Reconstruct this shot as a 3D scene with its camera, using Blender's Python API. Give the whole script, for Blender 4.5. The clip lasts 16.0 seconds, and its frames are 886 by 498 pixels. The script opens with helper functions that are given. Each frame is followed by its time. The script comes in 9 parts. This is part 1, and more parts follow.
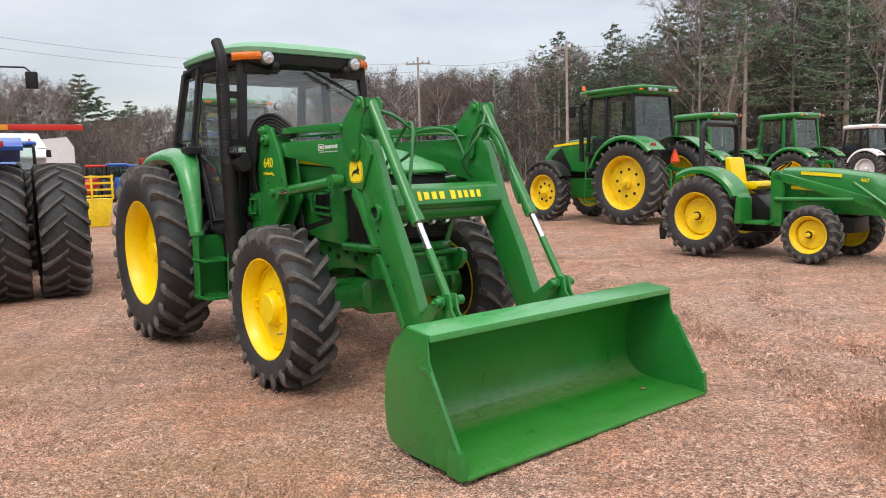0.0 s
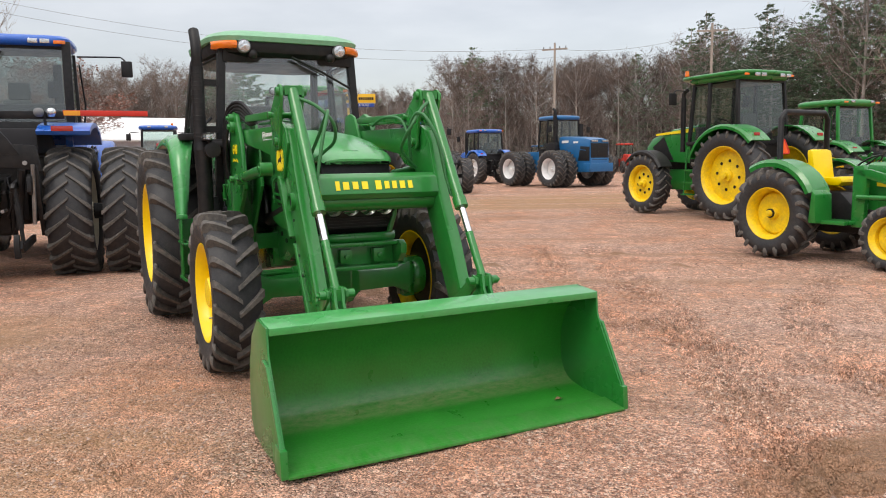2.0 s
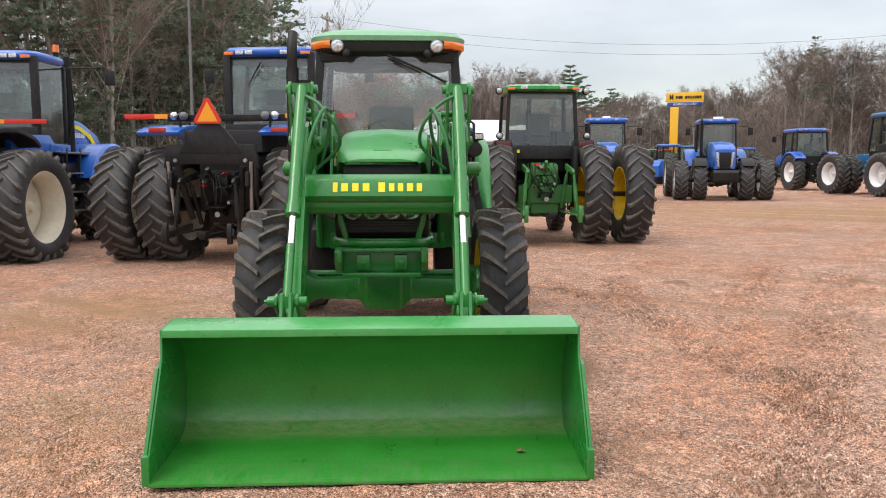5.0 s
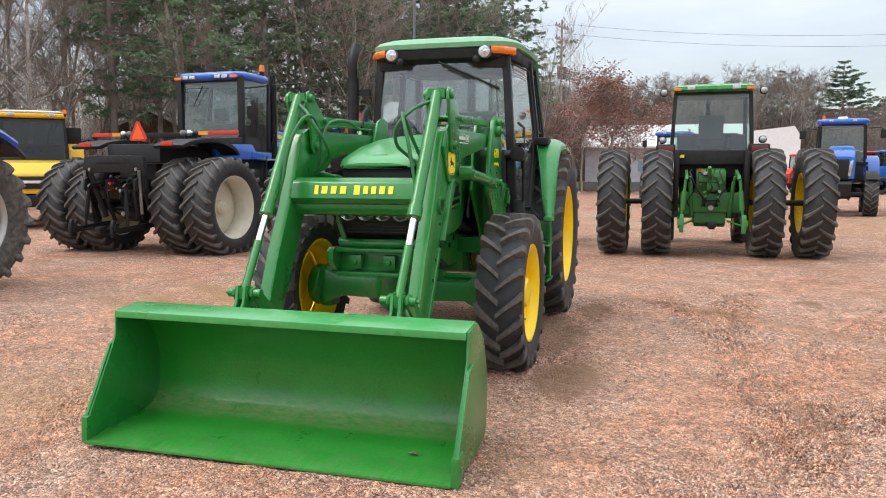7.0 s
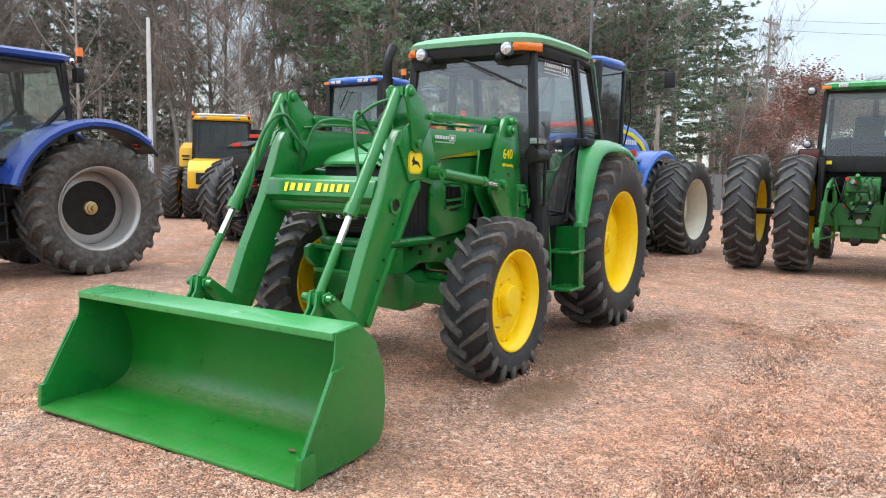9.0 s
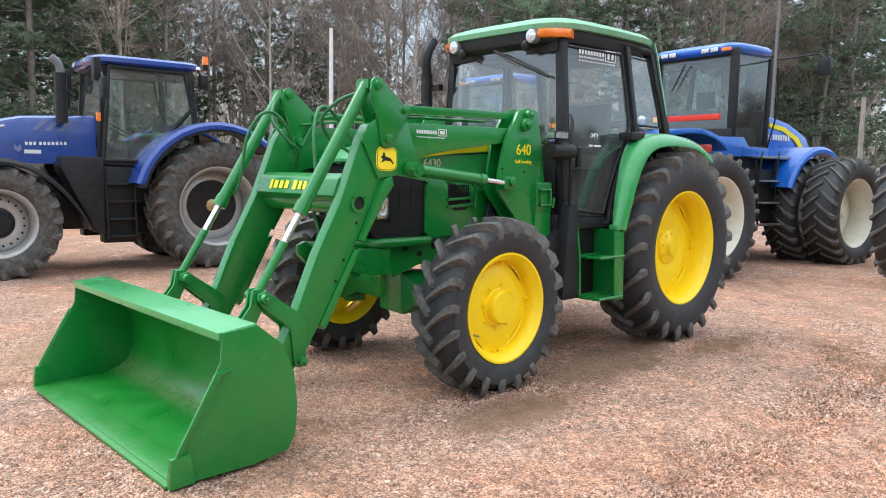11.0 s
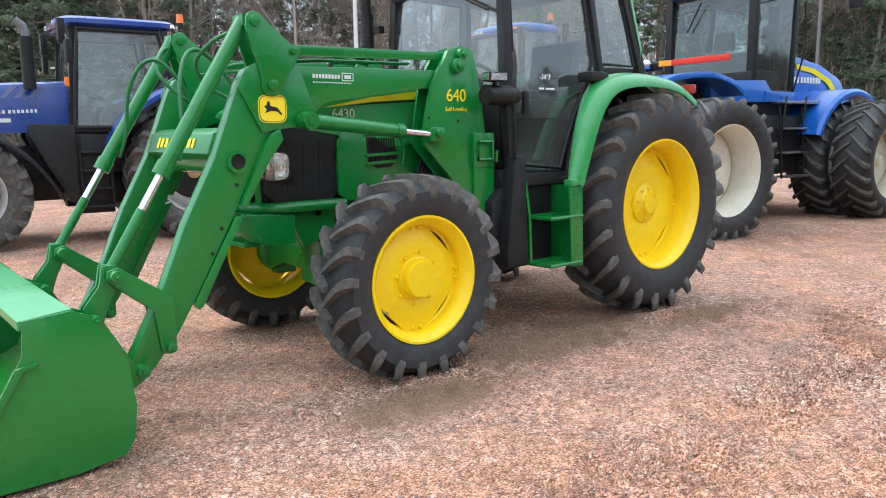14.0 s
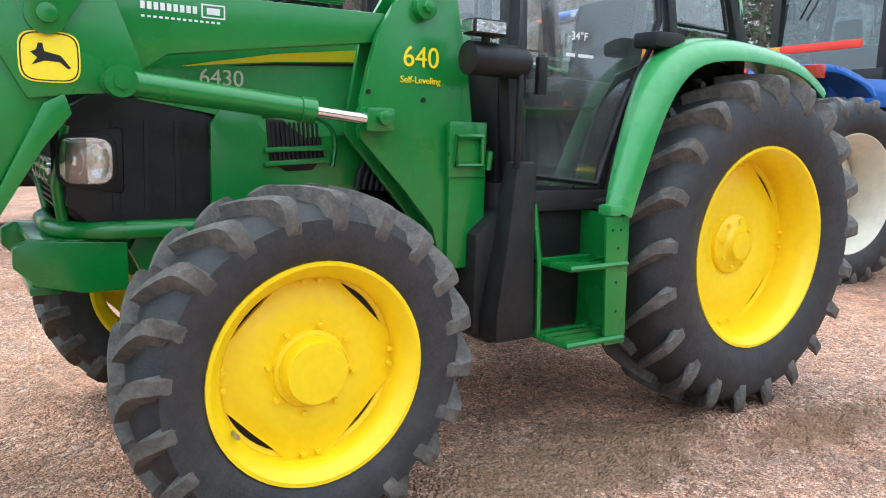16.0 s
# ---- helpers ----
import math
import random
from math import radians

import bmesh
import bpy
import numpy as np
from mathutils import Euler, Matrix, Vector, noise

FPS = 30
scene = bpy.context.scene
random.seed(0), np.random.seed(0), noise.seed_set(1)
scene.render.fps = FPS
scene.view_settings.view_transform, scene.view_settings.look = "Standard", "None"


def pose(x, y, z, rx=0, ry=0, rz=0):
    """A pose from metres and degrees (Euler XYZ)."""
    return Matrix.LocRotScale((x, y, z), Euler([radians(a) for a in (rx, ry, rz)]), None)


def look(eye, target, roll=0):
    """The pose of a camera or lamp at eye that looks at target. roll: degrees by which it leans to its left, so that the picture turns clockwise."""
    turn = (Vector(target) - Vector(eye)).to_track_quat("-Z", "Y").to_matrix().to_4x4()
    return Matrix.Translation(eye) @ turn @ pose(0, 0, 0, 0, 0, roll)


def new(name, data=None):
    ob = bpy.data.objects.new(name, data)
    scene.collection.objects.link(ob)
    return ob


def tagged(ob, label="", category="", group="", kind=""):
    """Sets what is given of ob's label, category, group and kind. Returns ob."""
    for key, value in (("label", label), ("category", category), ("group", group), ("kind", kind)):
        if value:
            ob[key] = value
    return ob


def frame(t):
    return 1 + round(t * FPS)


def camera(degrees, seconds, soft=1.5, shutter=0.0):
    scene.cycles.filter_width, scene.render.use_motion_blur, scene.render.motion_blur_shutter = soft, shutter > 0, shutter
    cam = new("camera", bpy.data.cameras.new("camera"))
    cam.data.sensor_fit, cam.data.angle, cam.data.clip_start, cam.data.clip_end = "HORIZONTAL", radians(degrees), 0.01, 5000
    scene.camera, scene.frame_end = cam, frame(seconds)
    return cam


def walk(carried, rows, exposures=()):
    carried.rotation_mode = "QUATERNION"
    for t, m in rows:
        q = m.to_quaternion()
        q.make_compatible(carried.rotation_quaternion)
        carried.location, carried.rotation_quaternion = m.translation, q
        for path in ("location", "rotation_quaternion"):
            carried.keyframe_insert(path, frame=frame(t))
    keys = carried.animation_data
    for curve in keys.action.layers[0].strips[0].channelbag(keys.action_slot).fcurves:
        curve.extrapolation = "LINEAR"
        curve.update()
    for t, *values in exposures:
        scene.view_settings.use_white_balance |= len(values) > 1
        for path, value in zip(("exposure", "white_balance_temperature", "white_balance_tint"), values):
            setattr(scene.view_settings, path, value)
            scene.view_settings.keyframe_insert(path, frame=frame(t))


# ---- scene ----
cam = camera(61.3, 16.0, soft=1.0)
METRES, EYE, TILT, LEAN, TURN = 12.097, 1.55, 0.0, 0.0, 0.0
ROWS = [
    (0.0, 0.0, 0.0, 0.0, -0.17, -5.9, 1.65),
    (0.5, 0.0239, 0.0013, -0.0013, 0.57, -6.02, 1.81),
    (1.0, 0.0577, 0.0083, -0.0018, 1.84, -6.1, 1.6),
    (1.5, 0.0913, 0.0224, -0.002, 5.3, -6.44, 0.97),
    (2.0, 0.1267, 0.0266, -0.0006, 11.11, -6.67, 0.73),
    (2.5, 0.1584, 0.0423, -0.002, 16.19, -7.13, -0.73),
    (3.0, 0.1885, 0.0549, -0.0014, 21.35, -6.97, -1.09),
    (3.5, 0.2076, 0.0703, -0.0004, 25.39, -6.66, -1.28),
    (4.0, 0.2241, 0.0917, -0.0002, 28.89, -6.31, -1.18),
    (6.5, 0.3513, 0.2146, -0.0036, 49.51, -6.42, 0.81),
    (7.0, 0.3766, 0.2423, -0.003, 54.91, -5.94, -0.07),
    (7.5, 0.3944, 0.2746, -0.0042, 58.96, -5.7, -0.9),
    (8.0, 0.4133, 0.3046, -0.0038, 62.72, -5.61, -1.49),
    (8.5, 0.4221, 0.3357, -0.0037, 66.48, -5.88, -1.8),
    (9.0, 0.4292, 0.3672, -0.0039, 70.38, -5.82, -1.1),
    (9.5, 0.435, 0.397, -0.0032, 74.94, -5.78, -1.05),
    (12.0, 0.4208, 0.5334, -0.0047, 89.19, -6.31, -0.82),
    (12.5, 0.4155, 0.543, -0.0043, 90.45, -6.6, -0.78),
    (13.0, 0.4143, 0.5489, -0.004, 90.87, -7.03, -0.53),
    (13.5, 0.405, 0.5547, -0.0058, 91.0, -7.54, -0.35),
    (14.0, 0.3754, 0.5629, -0.01, 88.55, -8.9, 0.8),
    (14.5, 0.3373, 0.5754, -0.0145, 87.78, -10.46, 0.59),
    (15.0, 0.2908, 0.5857, -0.0166, 89.64, -11.94, -0.93),
    (15.5, 0.2491, 0.5977, -0.0164, 91.64, -11.55, -1.01),
    (16.0, 0.2119, 0.6105, -0.0141, 94.95, -8.98, -1.66),
]
EXPOSE = [(0, 0.47, 6860, 12), (1.5, 0.45, 6980, 12), (3.5, 0.52, 7080, 12), (6.5, 0.65, 6740, 10), (9, 0.85, 6320, 6), (12, 1.0, 6010, 4), (13.5, 0.98, 5970, 4), (15, 0.98, 6000, 4), (15.5, 1.09, 5930, 3), (16, 1.24, 5900, 3)]
walk(cam, [(t, pose(0, 0, EYE, TILT, LEAN, TURN) @ pose(METRES * x, METRES * y, METRES * z, 90 + pitch, roll, yaw)) for t, x, y, z, yaw, pitch, roll in ROWS], exposures=EXPOSE)
# lights: an overcast sky with one wide, weak sun behind the cloud
SUN_UP, SUN_TURN = 55.0, 200.0
world = bpy.data.worlds.new("overcast_sky")
scene.world = world
world.use_nodes = True
wn, wl = world.node_tree.nodes, world.node_tree.links
wn.clear()
w_out, w_bg = wn.new("ShaderNodeOutputWorld"), wn.new("ShaderNodeBackground")
w_sky = wn.new("ShaderNodeTexSky")
w_sky.sky_type, w_sky.sun_disc = "NISHITA", False
w_sky.sun_elevation, w_sky.sun_rotation = radians(SUN_UP), radians(SUN_TURN)
w_co, w_map, w_noise, w_ramp = (wn.new("ShaderNode" + k) for k in ("TexCoord", "Mapping", "TexNoise", "ValToRGB"))
w_map.inputs["Scale"].default_value = (1.6, 1.6, 6.0)
w_noise.inputs["Scale"].default_value, w_noise.inputs["Detail"].default_value, w_noise.inputs["Roughness"].default_value = 1.7, 5, 0.55
w_ramp.color_ramp.elements[0].position, w_ramp.color_ramp.elements[1].position = 0.32, 0.68
w_ramp.color_ramp.elements[0].color, w_ramp.color_ramp.elements[1].color = (0.42, 0.428, 0.446, 1), (0.60, 0.608, 0.625, 1)
w_sep, w_lift, w_mul, w_mix = wn.new("ShaderNodeSeparateXYZ"), wn.new("ShaderNodeMapRange"), wn.new("ShaderNodeVectorMath"), wn.new("ShaderNodeMix")
w_lift.inputs["From Min"].default_value, w_lift.inputs["From Max"].default_value = 0.1, 0.95
w_lift.inputs["To Min"].default_value, w_lift.inputs["To Max"].default_value = 0.57, 2.44
w_mul.operation = "MULTIPLY"
w_mix.data_type = "RGBA"
w_mix.inputs["Factor"].default_value = 0.05
wl.new(w_co.outputs["Generated"], w_map.inputs["Vector"])
wl.new(w_map.outputs["Vector"], w_noise.inputs["Vector"])
wl.new(w_noise.outputs["Fac"], w_ramp.inputs["Fac"])
wl.new(w_co.outputs["Generated"], w_sep.inputs["Vector"])
wl.new(w_sep.outputs["Z"], w_lift.inputs["Value"])
wl.new(w_ramp.outputs["Color"], w_mul.inputs[0])
wl.new(w_lift.outputs["Result"], w_mul.inputs[1])
wl.new(w_mul.outputs["Vector"], w_mix.inputs["A"])
wl.new(w_sky.outputs["Color"], w_mix.inputs["B"])
wl.new(w_mix.outputs["Result"], w_bg.inputs["Color"])
w_bg.inputs["Strength"].default_value = 1.0
wl.new(w_bg.outputs["Background"], w_out.inputs["Surface"])
sun = new("sun", bpy.data.lights.new("sun", "SUN"))
sun.data.energy, sun.data.angle, sun.data.color = 0.9, radians(25), (1.0, 0.97, 0.92)
sun.matrix_world = look((0, 0, 40), (-40 * math.sin(radians(SUN_TURN)) / math.tan(radians(SUN_UP)), -40 * math.cos(radians(SUN_TURN)) / math.tan(radians(SUN_UP)), 0))

# ---- materials ----


def mat(name, colour, rough=0.5, metal=0.0, coat=0.0, vary=0.12, scale=3.0, fine=60.0, bump=0.0, dirt=None, dirt_amount=0.0, bump_scale=None, per_object=0.0, per_island=0.0):
    """A surface of one base colour with blotches, grain, dust in patches and fine relief."""
    m = bpy.data.materials.new(name)
    m.use_nodes = True
    n, l = m.node_tree.nodes, m.node_tree.links
    b = n["Principled BSDF"]
    b.inputs["Metallic"].default_value, b.inputs["Coat Weight"].default_value, b.inputs["Coat Roughness"].default_value = metal, coat, 0.12
    co = n.new("ShaderNodeTexCoord")
    big, small = n.new("ShaderNodeTexNoise"), n.new("ShaderNodeTexNoise")
    big.inputs["Scale"].default_value, big.inputs["Detail"].default_value = scale, 6
    small.inputs["Scale"].default_value, small.inputs["Detail"].default_value = fine, 3
    for k in (big, small):
        l.new(co.outputs["Object"], k.inputs["Vector"])
    add = n.new("ShaderNodeMath")
    add.operation = "ADD"
    l.new(big.outputs["Fac"], add.inputs[0])
    l.new(small.outputs["Fac"], add.inputs[1])
    span = n.new("ShaderNodeMapRange")
    span.inputs["From Min"].default_value, span.inputs["From Max"].default_value = 0.7, 1.3
    span.inputs["To Min"].default_value, span.inputs["To Max"].default_value = 1 - vary, 1 + vary
    l.new(add.outputs[0], span.inputs["Value"])
    mul = n.new("ShaderNodeVectorMath")
    mul.operation = "SCALE"
    mul.inputs[0].default_value = colour
    l.new(span.outputs["Result"], mul.inputs["Scale"])
    out = mul.outputs["Vector"]
    if per_object:
        info, ob = n.new("ShaderNodeObjectInfo"), n.new("ShaderNodeMapRange")
        ob.inputs["To Min"].default_value, ob.inputs["To Max"].default_value = 1 - per_object, 1 + per_object
        l.new(info.outputs["Random"], ob.inputs["Value"])
        mo = n.new("ShaderNodeVectorMath")
        mo.operation = "SCALE"
        l.new(out, mo.inputs[0])
        l.new(ob.outputs["Result"], mo.inputs["Scale"])
        out = mo.outputs["Vector"]
    if per_island:
        gn, isl = n.new("ShaderNodeNewGeometry"), n.new("ShaderNodeMapRange")
        isl.inputs["To Min"].default_value, isl.inputs["To Max"].default_value = 1 - per_island, 1 + per_island
        l.new(gn.outputs["Random Per Island"], isl.inputs["Value"])
        mi = n.new("ShaderNodeVectorMath")
        mi.operation = "SCALE"
        l.new(out, mi.inputs[0])
        l.new(isl.outputs["Result"], mi.inputs["Scale"])
        out = mi.outputs["Vector"]
    ro = n.new("ShaderNodeMapRange")
    ro.inputs["From Min"].default_value, ro.inputs["From Max"].default_value = 0.3, 0.7
    ro.inputs["To Min"].default_value, ro.inputs["To Max"].default_value = max(rough - 0.1, 0.03), min(rough + 0.12, 1)
    l.new(big.outputs["Fac"], ro.inputs["Value"])
    l.new(ro.outputs["Result"], b.inputs["Roughness"])
    if dirt:
        dn, dr, mix = n.new("ShaderNodeTexNoise"), n.new("ShaderNodeMapRange"), n.new("ShaderNodeMix")
        dn.inputs["Scale"].default_value, dn.inputs["Detail"].default_value, dn.inputs["Roughness"].default_value = scale * 2.3, 8, 0.65
        l.new(co.outputs["Object"], dn.inputs["Vector"])
        dr.inputs["From Min"].default_value, dr.inputs["From Max"].default_value = 0.42, 0.72
        dr.inputs["To Max"].default_value = dirt_amount
        l.new(dn.outputs["Fac"], dr.inputs["Value"])
        mix.data_type = "RGBA"
        mix.inputs["B"].default_value = (*dirt, 1)
        l.new(dr.outputs["Result"], mix.inputs["Factor"])
        l.new(out, mix.inputs["A"])
        out = mix.outputs["Result"]
    l.new(out, b.inputs["Base Color"])
    if bump:
        bn, bp = n.new("ShaderNodeTexNoise"), n.new("ShaderNodeBump")
        bn.inputs["Scale"].default_value, bn.inputs["Detail"].default_value = bump_scale or fine, 4
        l.new(co.outputs["Object"], bn.inputs["Vector"])
        l.new(bn.outputs["Fac"], bp.inputs["Height"])
        bp.inputs["Strength"].default_value, bp.inputs["Distance"].default_value = bump, 0.01
        l.new(bp.outputs["Normal"], b.inputs["Normal"])
    return m


def glass_mat(name, tint, dust_sheen=0.05, gloss=0.13):
    """A thin pane: tinted see-through, a pale film for dust and for reflected sky painted in, and a mirror gloss that
    grows at grazing angles.
    """
    m = bpy.data.materials.new(name)
    m.use_nodes = True
    n, l = m.node_tree.nodes, m.node_tree.links
    n.clear()
    out, mix, film, tr, df, gl, fr, no, mr = (n.new("ShaderNode" + k) for k in ("OutputMaterial", "MixShader", "MixShader", "BsdfTransparent", "BsdfDiffuse", "BsdfGlossy", "LayerWeight", "TexNoise", "MapRange"))
    tr.inputs["Color"].default_value = (*tint, 1)
    df.inputs["Color"].default_value = (0.55, 0.56, 0.55, 1)
    gl.inputs["Roughness"].default_value = 0.03
    gl.inputs["Color"].default_value = (0.95, 0.96, 0.96, 1)
    fr.inputs["Blend"].default_value = 0.5
    pw, ma = n.new("ShaderNodeMath"), n.new("ShaderNodeMath")
    pw.operation, ma.operation = "POWER", "MULTIPLY_ADD"
    pw.inputs[1].default_value, ma.inputs[1].default_value, ma.inputs[2].default_value = 3.5, 0.80, gloss
    l.new(fr.outputs["Facing"], pw.inputs[0])
    l.new(pw.outputs[0], ma.inputs[0])
    no.inputs["Scale"].default_value, no.inputs["Detail"].default_value = 3.0, 5
    mr.inputs["From Min"].default_value, mr.inputs["From Max"].default_value = 0.3, 0.7
    mr.inputs["To Min"].default_value, mr.inputs["To Max"].default_value = dust_sheen * 0.5, dust_sheen * 1.5
    l.new(no.outputs["Fac"], mr.inputs["Value"])
    l.new(mr.outputs["Result"], film.inputs["Fac"])
    l.new(tr.outputs["BSDF"], film.inputs[1])
    l.new(df.outputs["BSDF"], film.inputs[2])
    l.new(ma.outputs[0], mix.inputs["Fac"])
    l.new(film.outputs["Shader"], mix.inputs[1])
    l.new(gl.outputs["BSDF"], mix.inputs[2])
    l.new(mix.outputs["Shader"], out.inputs["Surface"])
    return m




def bucket_mat():
    """Green paint scoured in streaks, with earth dried on the floor where it meets the back."""
    m = mat("scoured_green_paint", (0.013, 0.205, 0.019), 0.36, coat=0.2, vary=0.16, scale=5.0, fine=70, bump=0.16, bump_scale=55)
    n, l = m.node_tree.nodes, m.node_tree.links
    b = n["Principled BSDF"]
    old = b.inputs["Base Color"].links[0].from_socket
    co, sep, st, no, rng = (n.new("ShaderNode" + k) for k in ("TexCoord", "SeparateXYZ", "Mapping", "TexNoise", "ValToRGB"))
    l.new(co.outputs["Object"], sep.inputs["Vector"])
    st.inputs["Scale"].default_value = (34, 11, 34)
    l.new(co.outputs["Object"], st.inputs["Vector"])
    l.new(st.outputs["Vector"], no.inputs["Vector"])
    no.inputs["Scale"].default_value, no.inputs["Detail"].default_value, no.inputs["Roughness"].default_value = 1.2, 8, 0.7
    e = rng.color_ramp.elements
    stops = [(0.0, 0.0), (0.034, 0.04), (0.046, 0.75), (0.075, 1.0), (0.12, 0.45), (0.19, 0.0)]
    while len(e) < len(stops):
        e.new(0.5)
    for s, (p, v) in zip(e, stops):
        s.position, s.color = p, (v, v, v, 1)
    l.new(sep.outputs["Z"], rng.inputs["Fac"])
    cut, mul, mix = n.new("ShaderNodeMapRange"), n.new("ShaderNodeMath"), n.new("ShaderNodeMix")
    cut.inputs["From Min"].default_value, cut.inputs["From Max"].default_value, cut.inputs["To Max"].default_value = 0.30, 0.66, 0.50
    l.new(no.outputs["Fac"], cut.inputs["Value"])
    mul.operation = "MULTIPLY"
    l.new(cut.outputs["Result"], mul.inputs[0])
    l.new(rng.outputs["Color"], mul.inputs[1])
    mix.data_type = "RGBA"
    mix.inputs["B"].default_value = (0.33, 0.31, 0.18, 1)
    l.new(mul.outputs[0], mix.inputs["Factor"])
    l.new(old, mix.inputs["A"])
    # pale scrapes towards the cutting edge
    far, cut2, mul2, mix2, sc, no2 = (n.new("ShaderNode" + k) for k in ("MapRange", "MapRange", "Math", "Mix", "Mapping", "TexNoise"))
    far.inputs["From Min"].default_value, far.inputs["From Max"].default_value = 4.36, 4.70
    l.new(sep.outputs["X"], far.inputs["Value"])
    sc.inputs["Scale"].default_value = (2.2, 7.0, 1.0)
    l.new(co.outputs["Object"], sc.inputs["Vector"])
    l.new(sc.outputs["Vector"], no2.inputs["Vector"])
    no2.inputs["Scale"].default_value, no2.inputs["Detail"].default_value, no2.inputs["Roughness"].default_value = 3.0, 9, 0.72
    cut2.inputs["From Min"].default_value, cut2.inputs["From Max"].default_value, cut2.inputs["To Max"].default_value = 0.40, 0.72, 0.50
    l.new(no2.outputs["Fac"], cut2.inputs["Value"])
    mul2.operation = "MULTIPLY"
    l.new(cut2.outputs["Result"], mul2.inputs[0])
    l.new(far.outputs["Result"], mul2.inputs[1])
    mix2.data_type = "RGBA"
    mix2.inputs["B"].default_value = (0.15, 0.27, 0.12, 1)
    l.new(mul2.outputs[0], mix2.inputs["Factor"])
    l.new(mix.outputs["Result"], mix2.inputs["A"])
    l.new(mix2.outputs["Result"], b.inputs["Base Color"])
    return m


DUST = (0.30, 0.21, 0.16)
GREEN = mat("green_paint", (0.011, 0.196, 0.030), 0.30, coat=0.4, vary=0.10, scale=2.0, fine=25, dirt=(0.05, 0.17, 0.045), dirt_amount=0.2)
GREEN_PALE = mat("pale_green_paint", (0.036, 0.305, 0.072), 0.30, coat=0.45, vary=0.10, scale=2.0, fine=25, dirt=(0.22, 0.36, 0.22), dirt_amount=0.18)
GREEN_ROOF = mat("weathered_green_roof", (0.19, 0.42, 0.25), 0.5, vary=0.12, scale=2.0, fine=20, dirt=(0.26, 0.38, 0.28), dirt_amount=0.3)
GREEN_OLD = mat("old_green_paint", (0.030, 0.19, 0.040), 0.45, vary=0.2, scale=4, fine=30, dirt=(0.10, 0.14, 0.08), dirt_amount=0.4)
GREEN_IN = bucket_mat()
YELLOW = mat("yellow_paint", (0.94, 0.665, 0.0), 0.40, coat=0.08, vary=0.05, scale=3.0, fine=30, dirt=(0.90, 0.61, 0.0), dirt_amount=0.3)
YELLOW_DULL = mat("dull_yellow_paint", (0.88, 0.62, 0.01), 0.5, vary=0.12, scale=4, fine=30, dirt=(0.40, 0.27, 0.08), dirt_amount=0.4)
YELLOW_CAB = mat("orange_yellow_paint", (0.80, 0.46, 0.015), 0.4, coat=0.3, vary=0.06)
DECAL = mat("yellow_decal", (0.94, 0.74, 0.02), 0.4, vary=0.03)
BLUE = mat("blue_paint", (0.012, 0.115, 0.50), 0.32, coat=0.5, vary=0.10, scale=2.0, fine=25, dirt=(0.10, 0.20, 0.45), dirt_amount=0.15)
BLUE_DARK = mat("deep_blue_paint", (0.017, 0.054, 0.29), 0.28, coat=0.6, vary=0.10, scale=2.0, fine=25, dirt=(0.10, 0.13, 0.22), dirt_amount=0.2)
BLUE_TEAL = mat("teal_blue_paint", (0.010, 0.12, 0.30), 0.4, coat=0.3, vary=0.12, scale=2.0, fine=25)
RUBBER = mat("tyre_rubber", (0.026, 0.027, 0.030), 0.62, vary=0.3, scale=7, fine=70, bump=0.25, bump_scale=110, dirt=(0.085, 0.078, 0.07), dirt_amount=0.32)
RUBBER_WORN = mat("dusty_tyre_rubber", (0.050, 0.048, 0.045), 0.8, vary=0.3, scale=6, fine=50, bump=0.3, bump_scale=90, dirt=(0.20, 0.17, 0.14), dirt_amount=0.6)
LUG = mat("worn_tread_rubber", (0.078, 0.073, 0.067), 0.75, vary=0.3, scale=9, fine=60, bump=0.4, bump_scale=80, dirt=(0.22, 0.19, 0.16), dirt_amount=0.55)
BLACK = mat("black_plastic", (0.013, 0.013, 0.014), 0.48, vary=0.25, scale=5, fine=60, dirt=(0.05, 0.046, 0.042), dirt_amount=0.3)
BLACK_PAINT = mat("black_steel", (0.010, 0.010, 0.011), 0.42, vary=0.3, scale=4, fine=40, dirt=(0.055, 0.047, 0.04), dirt_amount=0.3)
DARK = mat("dark_trim", (0.03, 0.03, 0.033), 0.7, vary=0.25)
for black in (BLACK, BLACK_PAINT, DARK):
    black.node_tree.nodes["Principled BSDF"].inputs["Specular IOR Level"].default_value = 0.3
SEAT = mat("seat_cloth", (0.06, 0.065, 0.06), 0.9, vary=0.25)
CREAM = mat("cream_wheel_paint", (0.74, 0.70, 0.58), 0.45, vary=0.06, dirt=(0.45, 0.40, 0.32), dirt_amount=0.35)
STEEL = mat("grey_steel", (0.42, 0.42, 0.42), 0.38, metal=0.9, vary=0.2, dirt=(0.2, 0.16, 0.13), dirt_amount=0.3)
SILVER = mat("silver_wheel_paint", (0.46, 0.455, 0.445), 0.40, metal=0.55, vary=0.12, dirt=(0.35, 0.30, 0.26), dirt_amount=0.5)
CHROME = mat("chromed_rod", (0.85, 0.86, 0.88), 0.16, metal=1.0, vary=0.03)
AMBER = mat("amber_lens", (0.85, 0.19, 0.015), 0.22, coat=0.6, vary=0.06)
ORANGE = mat("orange_sign", (0.95, 0.13, 0.02), 0.5, vary=0.05)
ORANGE_Y = mat("faded_orange_sign", (0.85, 0.34, 0.02), 0.5, vary=0.05)
RED = mat("red_marker", (0.62, 0.03, 0.015), 0.45, vary=0.08)
TAIL_DARK = mat("dark_red_lens", (0.10, 0.012, 0.014), 0.3, coat=0.4, vary=0.1)
